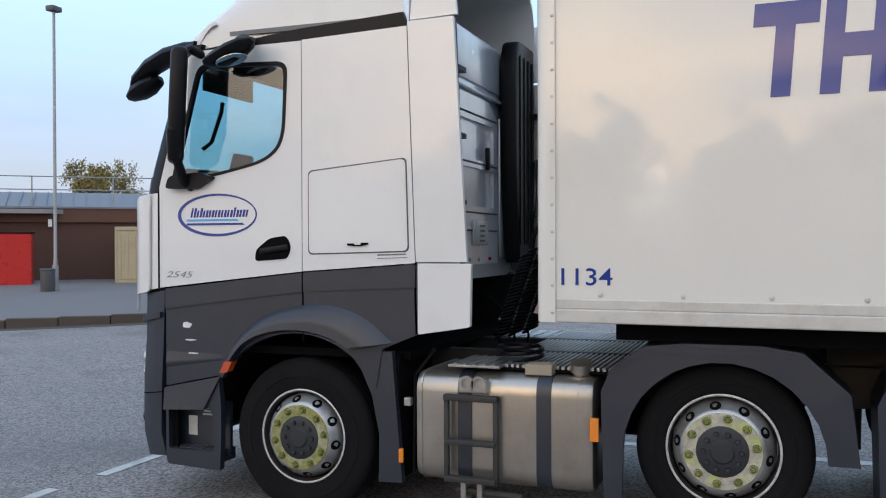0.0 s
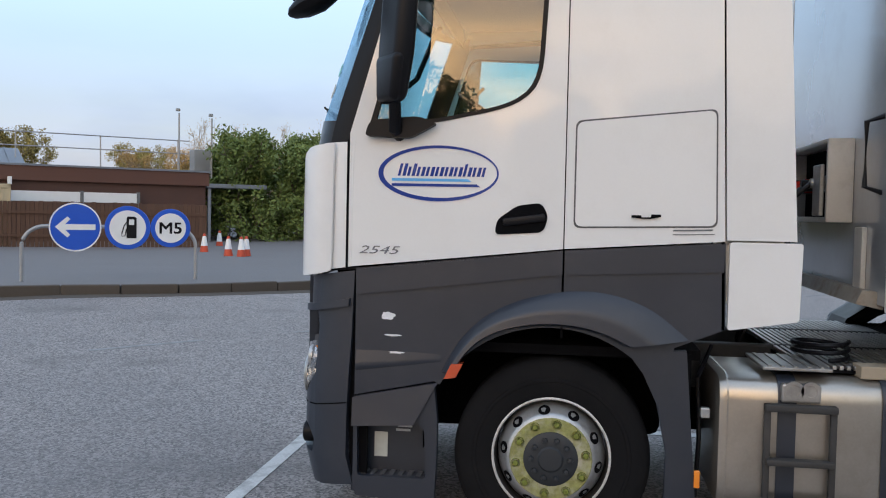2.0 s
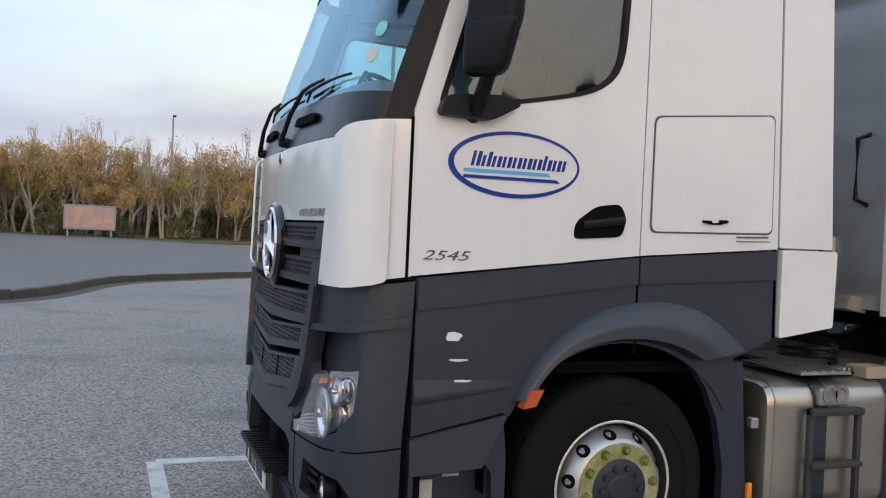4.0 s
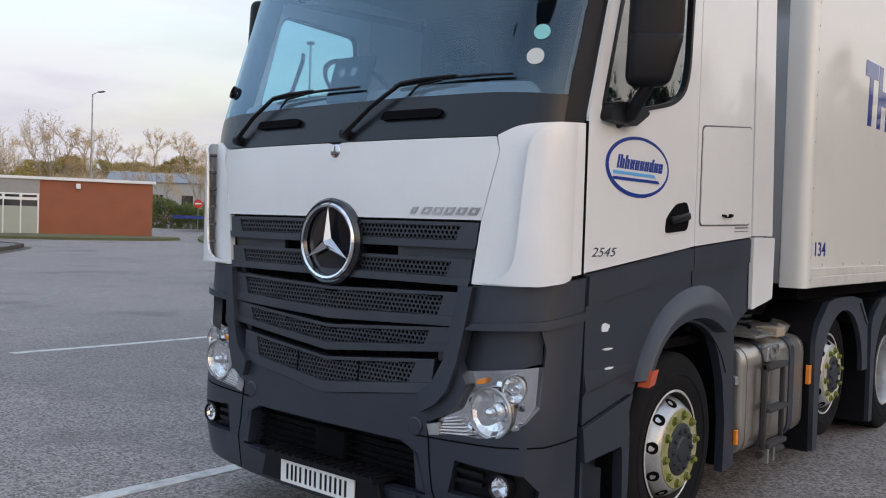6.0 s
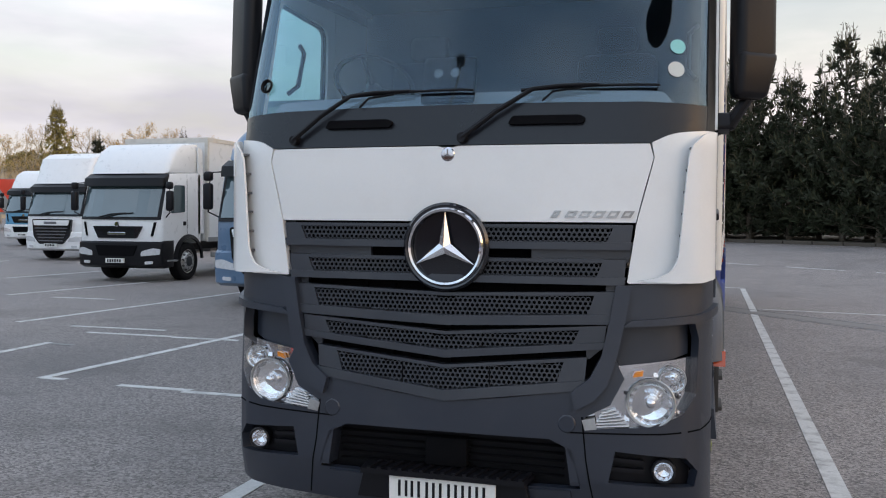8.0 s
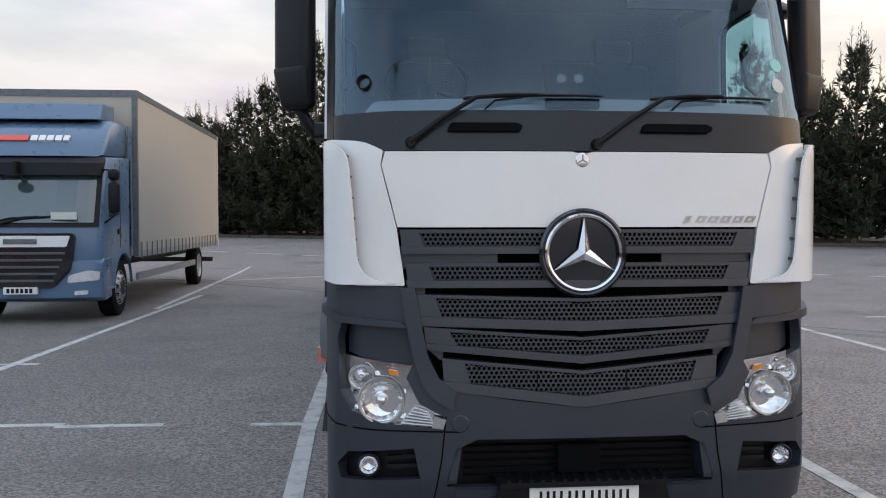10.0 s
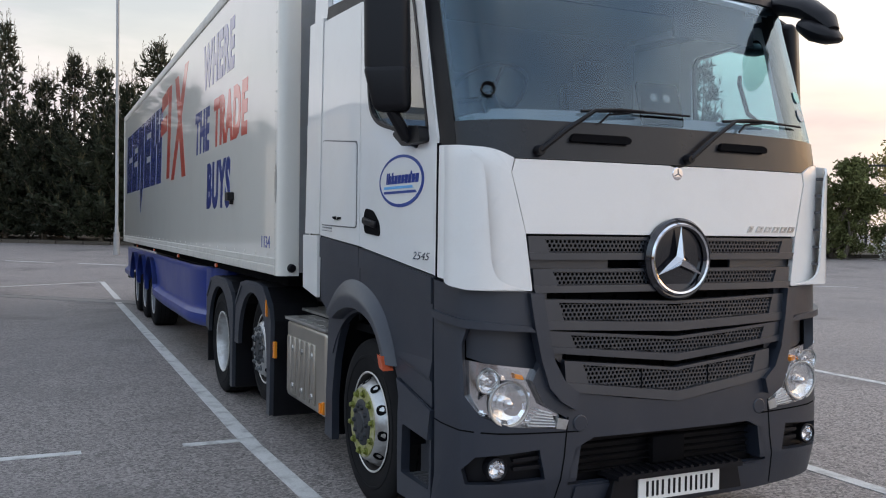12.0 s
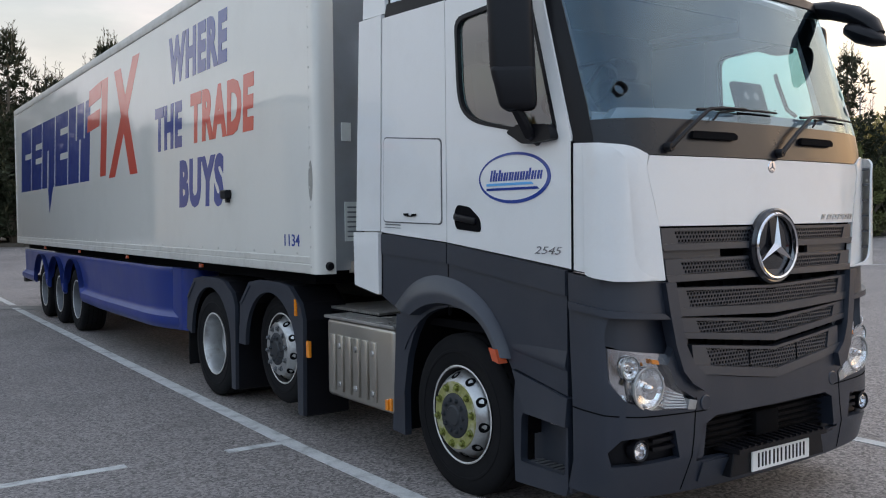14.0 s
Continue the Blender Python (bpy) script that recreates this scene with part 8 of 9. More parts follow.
part("bottom_frame", box(0, cw, -0.05, 0.03, 0.05, 0.17, 0.006), "cream", ct)
part("lock_box", box(cw / 2 - 0.02, cw / 2 + 0.18, 0.03, 0.07, 0.85, 1.0, 0.01), "cream", ct)
for k in range(7):
    part("side_rib", box(-0.03, 0.0, -0.35 - 0.3 * k, -0.2 - 0.3 * k, 0.15, 1.82, 0.008), "cream", ct)
flip_y(ct)

# red vending kiosk
M["kiosk_red"] = material("kiosk_red", (0.55, 0.02, 0.015), 0.3, vary=0.08, coat=0.3)
ka = math.atan2(0.756, -0.654)
ks = thing("vending_kiosk", "bright red vending kiosk with a picture panel", "kiosk", m=Matrix.Translation((-18.2, -23.9, 0.1)) @ Matrix.Rotation(ka, 4, "Z") @ Matrix.Scale(1.17, 4))
part("cabinet", box(0, 2.0, -0.9, 0, 0.05, 1.72, 0.02), "kiosk_red", ks)
part("panel", box(0.25, 1.0, 0, 0.02, 0.3, 1.55, 0.01), "redamber", ks, "darker red front panel")
for k in range(4):
    part("panel_mark", box(0.68, 0.92, 0.02, 0.03, 0.42 + 0.27 * k, 0.56 + 0.27 * k), "sign_white", ks)
part("roof_edge", box(-0.04, 2.04, -0.94, 0.04, 1.72, 1.78, 0.01), "black", ks)
flip_y(ks)

# service building: dark brick walls, fascia, low grey roof, rails, canopy
M["brick_dark"] = material("dark_brown_brick", (0.085, 0.045, 0.035), 0.85, vary=0.2, scale=1.5, grain=0.15, grain_scale=40, bump=0.2, bump_scale=25)
M["fascia"] = material("brown_fascia", (0.11, 0.050, 0.035), 0.7, vary=0.12, scale=1)
M["roof_grey"] = material("grey_metal_roof", (0.19, 0.21, 0.24), 0.5, metal=0.2, vary=0.12, scale=1)
M["fence_wood"] = material("brown_fence_board", (0.10, 0.055, 0.035), 0.85, vary=0.2, scale=4, grain=0.15, random_per=0.2)
sb = thing("service_building", "long low dark brick building with a grey metal roof", "building", m=Matrix.Translation((-23.8, -22.5, 0.1)) @ Matrix.Rotation(ka, 4, "Z") @ Matrix.Scale(1.25, 4))
# local x runs along the kerb, local -y away from the lorry
part("wall", box(-24, 8.8, -9, 0, -0.2, 2.42), "brick_dark", sb, "dark brown brick wall")
part("fascia", box(-24.1, 8.9, -0.1, 0.12, 2.0, 2.46, 0.01), "fascia", sb, "brown fascia board")
part("fascia_cap", box(-24.15, 8.95, -0.1, 0.16, 2.46, 2.52), "roof_grey", sb)
part("roof", prism([(-9.0, 2.45), (-0.3, 2.45), (-2.2, 3.1), (-9.0, 3.25)], -24, 3.2, "x"), "roof_grey", sb, "low grey metal roof")
for k in range(66):
    part("roof_seam", prism([(-2.16, 3.125), (-2.2, 3.125), (-0.32, 2.475), (-0.28, 2.475)], -23.9 + 0.41 * k, -23.86 + 0.41 * k, "x"), "roof_grey", sb)
for k in range(13):
    x = -23 + 2.6 * k
    part("rail_post", tube([(x, -1.2, 2.5), (x, -1.25, 3.62)], 0.025, 6), "galv", sb)
for z in (3.15, 3.6):
    part("rail", tube([(-23.2, -1.22, z), (8.6, -1.22, z)], 0.022, 6), "galv", sb)
part("canopy", prism(rounded([(-7.5, 0.0), (-1.0, 0.0), (-1.6, 0.5), (-7.5, 0.9)], 0.1), 2.28, 2.42, "z"), "sign_back", sb, "pale curved canopy edge")
for k, x in enumerate((-1.6, 2.6)):
    part("wall_lamp", box(x, x + 0.12, 0.12, 0.3, 1.85, 2.1, 0.02), "sign_white", sb)
part("side_canopy", box(8.8, 11.0, -3.5, 0.1, 1.95, 2.1, 0.02), "roof_grey", sb, "flat grey side canopy")
part("side_door", box(9.6, 10.6, -3.2, -3.1, 0, 1.95), "sign_back", sb, "grey service door")
part("canopy_post", box(8.9, 9.0, -0.1, 0.0, -0.1, 1.95), "roof_grey", sb)
part("pale_hoarding", box(2.6, 6.5, 0.13, 0.2, 1.36, 1.68), "sign_white", sb, "long pale board over the fence")
for x in (2.6, 4.7, 6.45):
    part("hoarding_post", box(x, x + 0.1, 0.13, 0.22, 0.4, 1.72), "sign_blue" if x < 3 else "rimdark", sb)
for x, z in ((8.05, 4.5), (9.2, 4.4)):
    pl = part("roof_pole", tube([(x, -0.6, 2.3), (x, -0.6, z)], 0.03, 8), "galv", sb)
    part("pole_head", box(x - 0.11, x + 0.03, -0.66, -0.54, z + 0.06, z + 0.16, 0.02), "sign_back", pl)
part("roof_vent", box(8.9, 9.5, -2.2, -1.6, 2.4, 3.35, 0.02), "sign_back", sb, "pale roof vent stack")
flip_y(sb)
fence = thing("board_fence", "brown vertical board fence beside the building", "fence", m=Matrix.Translation((-22.76, -18.47, 0.1)) @ Matrix.Rotation(math.atan2(6.2, -3.8), 4, "Z") @ Matrix.Scale(1.26, 4))
board = box(-0.05, 0.05, -0.012, 0.012, 0, 1.34, 0.004)
first_board = part("board", board, "fence_wood", fence)
for k in range(51):
    ob = first_board if k == 0 else new("board", first_board.data)
    ob.parent = fence
    ob.matrix_basis = pose(0.115 * k, rg.uniform(-0.006, 0.006), rg.uniform(-0.02, 0.02))
for z in (0.35, 1.0):
    part("fence_rail", box(-0.05, 5.8, -0.06, -0.02, z, z + 0.08), "fence_wood", fence)
# roll cages under the side canopy
for k in range(3):
    cg = thing("roll_cage", "tall green and grey wire roll cage", "roll cage", "roll cages", pose(-33.6 - 0.4 * k, -14.6 + 0.5 * k, 0.1, 0, 0, math.degrees(ka)))
    for x in (0, 0.5):
        for y in (0, 0.5):
            part("post", tube([(x, y, 0), (x, y, 1.6)], 0.02, 6), "galv", cg)
    for j in range(8):
        part("bar", tube([(0, 0.5, 0.2 + 0.18 * j), (0.5, 0.5, 0.2 + 0.18 * j)], 0.012, 5), "galv" if k else "skirt", cg)

# sign cluster at the kerb: backs of a round sign and plates
sg = thing("sign_post", "grey sign post seen from behind with a blue plate", "road sign", m=pose(-31.6, 10.95, 0.22, 0, 0, 70))
part("post", tube([(0, 0, -0.1), (0, 0, 5.4)], 0.055, 10), "galv", sg, "", True)
part("round_sign", moved(lathe([(0.0, -0.01), (0.52, -0.01), (0.53, 0.0), (0.52, 0.01), (0.0, 0.01)], 36, "y"), pose(0, 0.08, 4.9)), "sign_back", sg, "", True)
for z, h, w, mat in ((3.05, 0.62, 0.75, "sign_back"), (2.35, 0.62, 0.85, "sign_back"), (1.75, 0.30, 0.8, "sign_back"), (1.05, 0.68, 0.62, "sign_blue")):
    part("sign_plate", box(-w / 2, w / 2, 0.06, 0.09, z, z + h, 0.01), mat, sg, "blue plate" if mat == "sign_blue" else "")

# small round sign and billboard by the wood
ws_ = thing("round_sign", "small white round sign on a thin post", "road sign", m=pose(-50.2, 8.5, ground_z(-50, 8.5), 0, 0, 80))
part("post", tube([(0, 0, 0), (0, 0, 1.6)], 0.03, 8), "galv", ws_)
part("disc", moved(lathe([(0.0, -0.01), (0.26, -0.01), (0.26, 0.01), (0.0, 0.01)], 28, "y"), pose(0, 0, 1.75)), "sign_white", ws_)
bb = thing("billboard", "weathered poster board on posts before the wood", "billboard", m=pose(-51.6, -1.6, ground_z(-51.6, -1.6), 0, 0, 100))
part("board", box(-1.45, 1.45, -0.05, 0.05, 0.55, 2.0, 0.01), "sign_back", bb)
M["poster"] = material("faded_poster", (0.55, 0.33, 0.26), 0.6, vary=0.4, scale=2.5, grain=0.1, dirt=(0.25, 0.3, 0.45), dirt_amount=0.8, dirt_scale=1.6)
part("poster", box(-1.35, 1.35, -0.06, -0.05, 0.65, 1.9), "poster", bb, "faded red and blue poster")
for x in (-1.2, 1.2):
    part("post", box(x - 0.05, x + 0.05, 0, 0.1, -0.1, 0.6), "galv", bb)

# brick block with a window, single bricks on its near corner only where they can be told apart
M["bay_panel"] = material("pale_green_panel", (0.36, 0.40, 0.35), 0.5, vary=0.06, scale=2)
M["brick_red"] = material("red_brick", (0.30, 0.105, 0.055), 0.85, vary=0.18, scale=1.2, grain=0.2, grain_scale=30, bump=0.15, bump_scale=12)
A, B = Vector((-49.6, 15.8)), Vector((-44.3, 26.6))
bd = (B - A).normalized()
bk = thing("brick_block", "flat-roofed red brick block with a pale window bay", "building", m=Matrix.Translation((A.x, A.y, ground_z(A.x, A.y) - 0.05)) @ Matrix.Rotation(math.atan2(bd.y, bd.x), 4, "Z"))
BL = (B - A).length
part("wall", box(0, BL, 0, 6.0, -0.3, 3.25), "brick_red", bk, "red brick wall")
part("roof_edge", box(-0.15, BL + 0.15, -0.15, 6.15, 3.25, 3.42, 0.01), "sign_white", bk, "white roof edge")
wb = part("window_bay", box(3.1, 5.9, -0.05, 0.0, 0.02, 3.24), "sign_back", bk, "grey panel over the window")
part("window_frame", box(3.12, 5.88, -0.09, -0.05, 0.03, 2.45), "sign_white", wb, "white window frame")
for k in range(3):
    part("pane", box(3.24 + 0.89 * k, 3.98 + 0.89 * k, -0.105, -0.09, 2.22, 2.36), "gloss", wb)
    part("pane", box(3.20 + 0.89 * k, 4.02 + 0.89 * k, -0.102, -0.09, 1.70, 2.06), "gloss", wb)
    part("lower_panel", box(3.20 + 0.89 * k, 4.02 + 0.89 * k, -0.104, -0.05, 0.12, 1.72), "bay_panel", wb, "pale green infill panel")
for x, z in ((2.6, 2.8), (7.8, 2.8)):
    part("wall_lamp", box(x, x + 0.25, -0.2, 0, z, z + 0.3, 0.03), "sign_white", bk)
# high tan bank beyond the far yard, a hedge and bare trees along its top
M["bank_tan"] = material("tan_stony_bank", (0.40, 0.31, 0.20), 0.95, vary=0.3, scale=0.25, grain=0.25, grain_scale=3.0, bump=0.8, bump_scale=1.5, dirt=(0.20, 0.16, 0.09), dirt_amount=0.7, dirt_scale=0.35)
BANK_A, BANK_B, BANK_BACK = Vector((-112, 46)), Vector((-57, 101)), Vector((-0.707, 0.707))


def bank_at(u, v):
    p = BANK_A.lerp(BANK_B, u) + BANK_BACK * 16 * v
    lump = 0.35 * math.sin(41 * u + 7 * v) + 0.25 * math.sin(97 * u)
    return Vector((p.x, p.y, ground_z(p.x, p.y) + float(np.interp(v, (0, 0.25, 0.45, 1.0), (-0.3, 4.4, 6.2, 6.6))) + lump * min(1.0, 4 * v)))


tagged(part("far_bank", sheet(bank_at, 70, 12, (0, 0, -1.0)), "bank_tan", None, "", True), "high stony tan bank beyond the far yard", "bank", kind="structure")
for nm, lab, seed, h, wide, n, size, low, mat, count, v in (("bank_hedge", "olive hedge along the top of the bank", 87, 1.9, 2.4, 3000, 0.22, 0.0, "olive", 30, 0.46), ("bank_tree", "bare tree with pale twigs on the bank", 86, 5.4, 2.8, 1500, 0.11, 0.3, "bud", 24, 0.6)):
    w, c = broad_meshes(seed, h, wide, n, size, low=low)
    first = tagged(plant(nm, lab, w, c, "bark_pale", mat), group="trees on the bank")
    for k in range(count):
        m = Matrix.Translation(bank_at((k + rg.uniform(0.2, 0.8)) / count, v) - Vector((0, 0, 0.15))) @ pose(0, 0, 0, 0, 0, rg.uniform(0, 360)) @ Matrix.Scale(rg.uniform(0.8, 1.15), 4)
        ob = first if k == 0 else copy_thing(first, Matrix.Identity(4))
        ob.matrix_basis = m
# far shed
M["shed"] = material("pale_shed_cladding", (0.42, 0.43, 0.42), 0.6, vary=0.1, scale=0.6)
for x, y, w, d, h, turn, mat, lab in ((-88, 58, 16, 12, 4.6, 57, "shed", "grey industrial shed beyond the yard"),):
    sh = thing("industrial_shed", lab, "building", "far sheds", pose(x, y, ground_z(x, y) - 0.1, 0, 0, turn))
    part("wall", box(-w / 2, w / 2, -d / 2, d / 2, 0, h), mat, sh)
    part("roof", prism([(-d / 2 - 0.3, h), (d / 2 + 0.3, h), (0, h + 1.3)], -w / 2 - 0.3, w / 2 + 0.3, "x"), "roof_grey", sh)
    for k in range(5):
        part("window", box(-w / 2 + 1.2 + k * w / 5, -w / 2 + 2.4 + k * w / 5, -d / 2 - 0.06, -d / 2, h * 0.45, h * 0.7), "gloss", sh)
# no-entry sign
ne = thing("no_entry_sign", "round red no-entry sign on a post", "road sign", m=pose(-61.3, 41.5, ground_z(-61.3, 41.5), 0, 0, 55))
part("post", tube([(0, 0, -0.1), (0, 0, 2.4)], 0.04, 8), "galv", ne)
dsc = part("disc", moved(lathe([(0.0, -0.01), (0.36, -0.01), (0.36, 0.01), (0.0, 0.01)], 32, "y"), pose(0, -0.05, 2.25)), "kiosk_red", ne)
part("bar", box(-0.25, 0.25, -0.075, -0.06, 2.19, 2.31), "sign_white", dsc)
# entrance sign and yard gantry by the shrubs
bs = thing("entrance_sign", "round-topped white sign on a blue post", "road sign", m=pose(23.6, 27.2, ground_z(23.6, 27.2), 0, 0, -30))
part("post", box(-0.06, 0.06, -0.04, 0.04, -0.1, 2.4, 0.01), "skirt", bs)
part("face", moved(lathe([(0.0, -0.02), (0.42, -0.02), (0.42, 0.02), (0.0, 0.02)], 36, "y"), pose(0.2, -0.08, 2.7)), "sign_white", bs)
part("face_bar", box(0.0, 0.4, -0.115, -0.10, 2.82, 2.9), "rimdark", bs)
gy = thing("steel_gantry", "dark open steel frame behind the shrubs", "gantry", m=pose(37.5, 29.5, ground_z(37, 29), 0, 0, -40))
for x in (0, 2.4, 4.8):
    part("post", box(x - 0.06, x + 0.06, -0.06, 0.06, 0, 4.6), "frame", gy)
for z in (3.0, 4.55):
    part("beam", box(-0.1, 4.9, -0.05, 0.05, z, z + 0.12), "frame", gy)


# ---- other parked lorries ----
M["white2"] = material("white_lorry_paint", (0.78, 0.79, 0.79), 0.3, vary=0.04, coat=0.4)
M["steelblue"] = material("slate_blue_paint", (0.095, 0.170, 0.270), 0.3, vary=0.05, coat=0.4)
M["cyan"] = material("pale_blue_paint", (0.10, 0.32, 0.50), 0.3, vary=0.05, coat=0.4)
M["curtain"] = material("cream_curtain_sheet", (0.43, 0.41, 0.36), 0.6, vary=0.08, scale=1.2, grain=0.04, bump=0.05, bump_scale=6)
M["darkglass"] = material("lorry_screen_glass", (0.055, 0.085, 0.095), 0.07, vary=0.1, scale=2, coat=1.0, coat_rough=0.03, spec=0.8)


def bow(bm, depth=0.16):
    """Curves a cab's front round in plan."""
    for x in (-1.1, -0.98, -0.8, -0.5, 0.5, 0.8, 0.98, 1.1):
        bmesh.ops.bisect_plane(bm, geom=bm.verts[:] + bm.edges[:] + bm.faces[:], plane_co=(x, 0, 0), plane_no=(1, 0, 0))
    for v in bm.verts:
        v.co.y += depth * min(1.0, abs(v.co.x) / 1.22) ** 3.2 * max(0.0, 1 - max(0.0, v.co.y - 0.3) / 0.9)
    return bm


def parked_lorry(label, x, y, body, bumper_mat, roof_h, cab_d, box_mat, box_from, box_to, box_h, style="low", visor="black", fairing=None, group="parked lorries"):
    """A lorry facing -y with its front at (x, y); style: shape of the grille."""
    t = thing("parked_lorry", label, "lorry", group, pose(x, y, ground_z(x, y)))
    top = roof_h
    side = [(0.10, 0.55), (0.0, 1.0), (0.02, 1.6), (0.28, 2.55), (0.40, 2.72), (cab_d, 2.8), (cab_d, 0.95), (1.75, 0.95), (1.68, 1.05), (1.3, 1.12), (0.92, 1.05), (0.75, 0.8), (0.72, 0.5)]
    part("cab", bow(prism(side, -1.2, 1.2, "x", 0.05)), body, t, "", True)
    part("roof_fairing", bow(prism([(0.30, 2.72), (0.42, 2.95), (0.75, top - 0.22), (1.15, top - 0.04), (1.5, top), (cab_d, top), (cab_d, 2.78)], -1.14, 1.14, "x", 0.1), 0.22), fairing or body, t, "", True)
    part("screen_border", bow(prism([(-0.012, 1.56), (0.285, 2.56), (0.30, 2.56), (0.02, 1.56)], -1.15, 1.15, "x")), "black", t)
    part("windscreen", bow(prism([(-0.016, 1.63), (0.262, 2.50), (0.29, 2.50), (0.03, 1.63)], -1.08, 1.08, "x")), "darkglass", t, "windscreen reflecting pale sky")
    part("sun_visor", bow(prism([(0.10, 2.40), (0.13, 2.60), (0.36, 2.72), (0.40, 2.60), (0.26, 2.44)], -1.17, 1.17, "x", 0.02)), visor, t, "", True)
    for s in (1, -1):
        part("side_window", prism(rounded([(0.50, 1.72), (1.12, 1.76), (1.12, 2.44), (0.66, 2.44)], 0.05), *sorted((s * 1.19, s * 1.212)), "x"), "darkglass", t)
        part("door_seam", box(*sorted((s * 1.19, s * 1.204)), 1.22, 1.235, 1.1, 2.6), "matt", t)
        part("door_grip", box(*sorted((s * 1.195, s * 1.215)), 1.05, 1.17, 1.42, 1.52, 0.01), "black", t)
        part("wheel_arch", sheet(lambda u, v, s=s: Vector((s * (1.205 + 0.035 * (1 - v)), 1.30 + (0.56 + 0.14 * v) * math.cos(math.pi * u), 0.55 + (0.54 + 0.10 * v) * math.sin(math.pi * u))), 20, 2, (-s * 0.05, 0, 0)), bumper_mat if bumper_mat == "black" else body, t, "", True)
        mi = part("mirror", box(*sorted((s * 1.30, s * 1.48)), 0.10, 0.24, 1.78, 2.28, 0.05, 3), "black", t, "", True)
        part("mirror_arm", tube([(s * 1.17, 0.35, 2.50), (s * 1.36, 0.2, 2.48), (s * 1.39, 0.17, 1.74), (s * 1.19, 0.3, 1.62)], 0.018, 6), "black", mi)
        part("kerb_mirror", box(*sorted((s * 1.30, s * 1.47)), 0.10, 0.24, 2.32, 2.50, 0.05, 3), "black", mi, "", True)
        part("headlamp", bow(prism(rounded([(s * 0.70, 0.66), (s * 1.17, 0.70), (s * 1.18, 0.84), (s * 1.0, 0.86), (s * 0.72, 0.78)][::s], 0.04), -0.085, 0.0, "y")), "lens_white", t, "pale headlamp", True)
        part("fog_lamp", bow(prism(rounded([(s * 0.80, 0.46), (s * 1.0, 0.47), (s * 1.0, 0.54), (s * 0.80, 0.53)][::s], 0.03), -0.07, 0.0, "y")), "lens_white", t)
        part("entry_step", box(*sorted((s * 1.16, s * 1.23)), 0.30, 0.78, 0.52, 0.56, 0.01), "sign_back", t)
        for yy, rr in ((1.30, 0.49), (box_to - 2.4 if box_to > 5 else 3.4, 0.49)):
            wheel("wheel", pose(s * 1.03, yy, rr) @ SIDE[s], t, rr, yy > 2, "steel", 0.29, "steel", "black lorry tyre on a steel rim")
        part("side_guard", box(*sorted((s * 1.17, s * 1.22)), 2.4, max(3.0, box_to - 3.2), 0.55, 0.68), "sign_back", t)
    part("bumper", bow(prism([(0.12, 0.35), (-0.04, 0.42), (-0.07, 0.70), (-0.05, 0.98), (0.04, 1.05), (0.5, 1.05), (0.5, 0.38)], -1.22, 1.22, "x", 0.04)), bumper_mat, t, "", True)
    if style == "low":
        g = part("grille", bow(prism(rounded([(-0.72, 1.40), (0.72, 1.40), (0.56, 1.10), (-0.56, 1.10)], 0.04), -0.03, 0.02, "y")), "gloss", t, "black trapezoid grille")
        part("lower_intake", bow(prism(rounded([(-0.60, 0.92), (0.60, 0.92), (0.50, 0.66), (-0.50, 0.66)], 0.03), -0.085, -0.02, "y")), "matt", t)
        part("maker_bar", box(-0.26, 0.26, -0.045, -0.02, 1.18, 1.25, 0.01), "chrome", g, "metal maker's bar")
        part("badge", moved(lathe([(0.0, -0.012), (0.06, -0.01), (0.065, 0.01)], 18, "y"), pose(0, -0.025, 1.44)), "chrome", g, "", True)
        for s in (1, -1):
            part("air_slot", bow(prism([(s * 0.92, 1.15), (s * 0.97, 1.15), (s * 1.05, 1.50), (s * 1.0, 1.50)][::s], -0.02, 0.04, "y")), "matt", t)
    else:
        g = part("grille", bow(prism(rounded([(-0.82, 1.46), (0.82, 1.46), (0.76, 0.86), (0.50, 0.58), (-0.50, 0.58), (-0.76, 0.86)], 0.08), -0.09, 0.0, "y")), "gloss", t, "tall dark slatted grille")
        part("grille_bar", bow(prism(rounded([(-0.76, 1.42), (0.76, 1.42), (0.70, 1.24), (-0.70, 1.24)], 0.03), -0.115, -0.085, "y")), "sign_white", g, "pale bar over the grille")
        part("maker_bar", box(-0.26, 0.26, -0.125, -0.11, 1.29, 1.37, 0.008), "rimdark", g, "dark maker's bar")
        for k in range(5):
            w = 0.68 - 0.045 * (4 - k)
            part("slat", bow(box(-w, w, -0.115, -0.085, 0.68 + 0.11 * k, 0.72 + 0.11 * k, 0.008)), "grey_light" if style == "tall" else "rimdark", g)
    part("plate", box(-0.26, 0.26, -0.128, -0.07, 0.49, 0.60), "plate", t, "number plate with dark bars")
    for k in range(6):
        part("plate_bar", box(-0.21 + 0.07 * k, -0.165 + 0.07 * k, -0.133, -0.126, 0.51, 0.58), "black", t)
    for s in (1, -1):
        part("wiper", tube([(s * 0.1 - 0.5, -0.04, 1.60), (s * 0.1 - 0.1, -0.01, 1.70), (s * 0.1 + 0.35, 0.0, 1.73)], 0.014, 5), "black", t)
    if box_mat:
        b = part("body", box(-1.27, 1.27, box_from, box_to, 1.0, box_h, 0.02), box_mat, t, "tall body behind the cab")
        for s in (1, -1):
            part("top_rail", box(*sorted((s * 1.24, s * 1.285)), box_from, box_to, box_h - 0.1, box_h + 0.01), "rimdark" if box_mat == "curtain" else "trailer_rail", b)
            part("lower_rail", box(*sorted((s * 1.22, s * 1.285)), box_from, box_to, 0.98, 1.10), "sign_back", b)
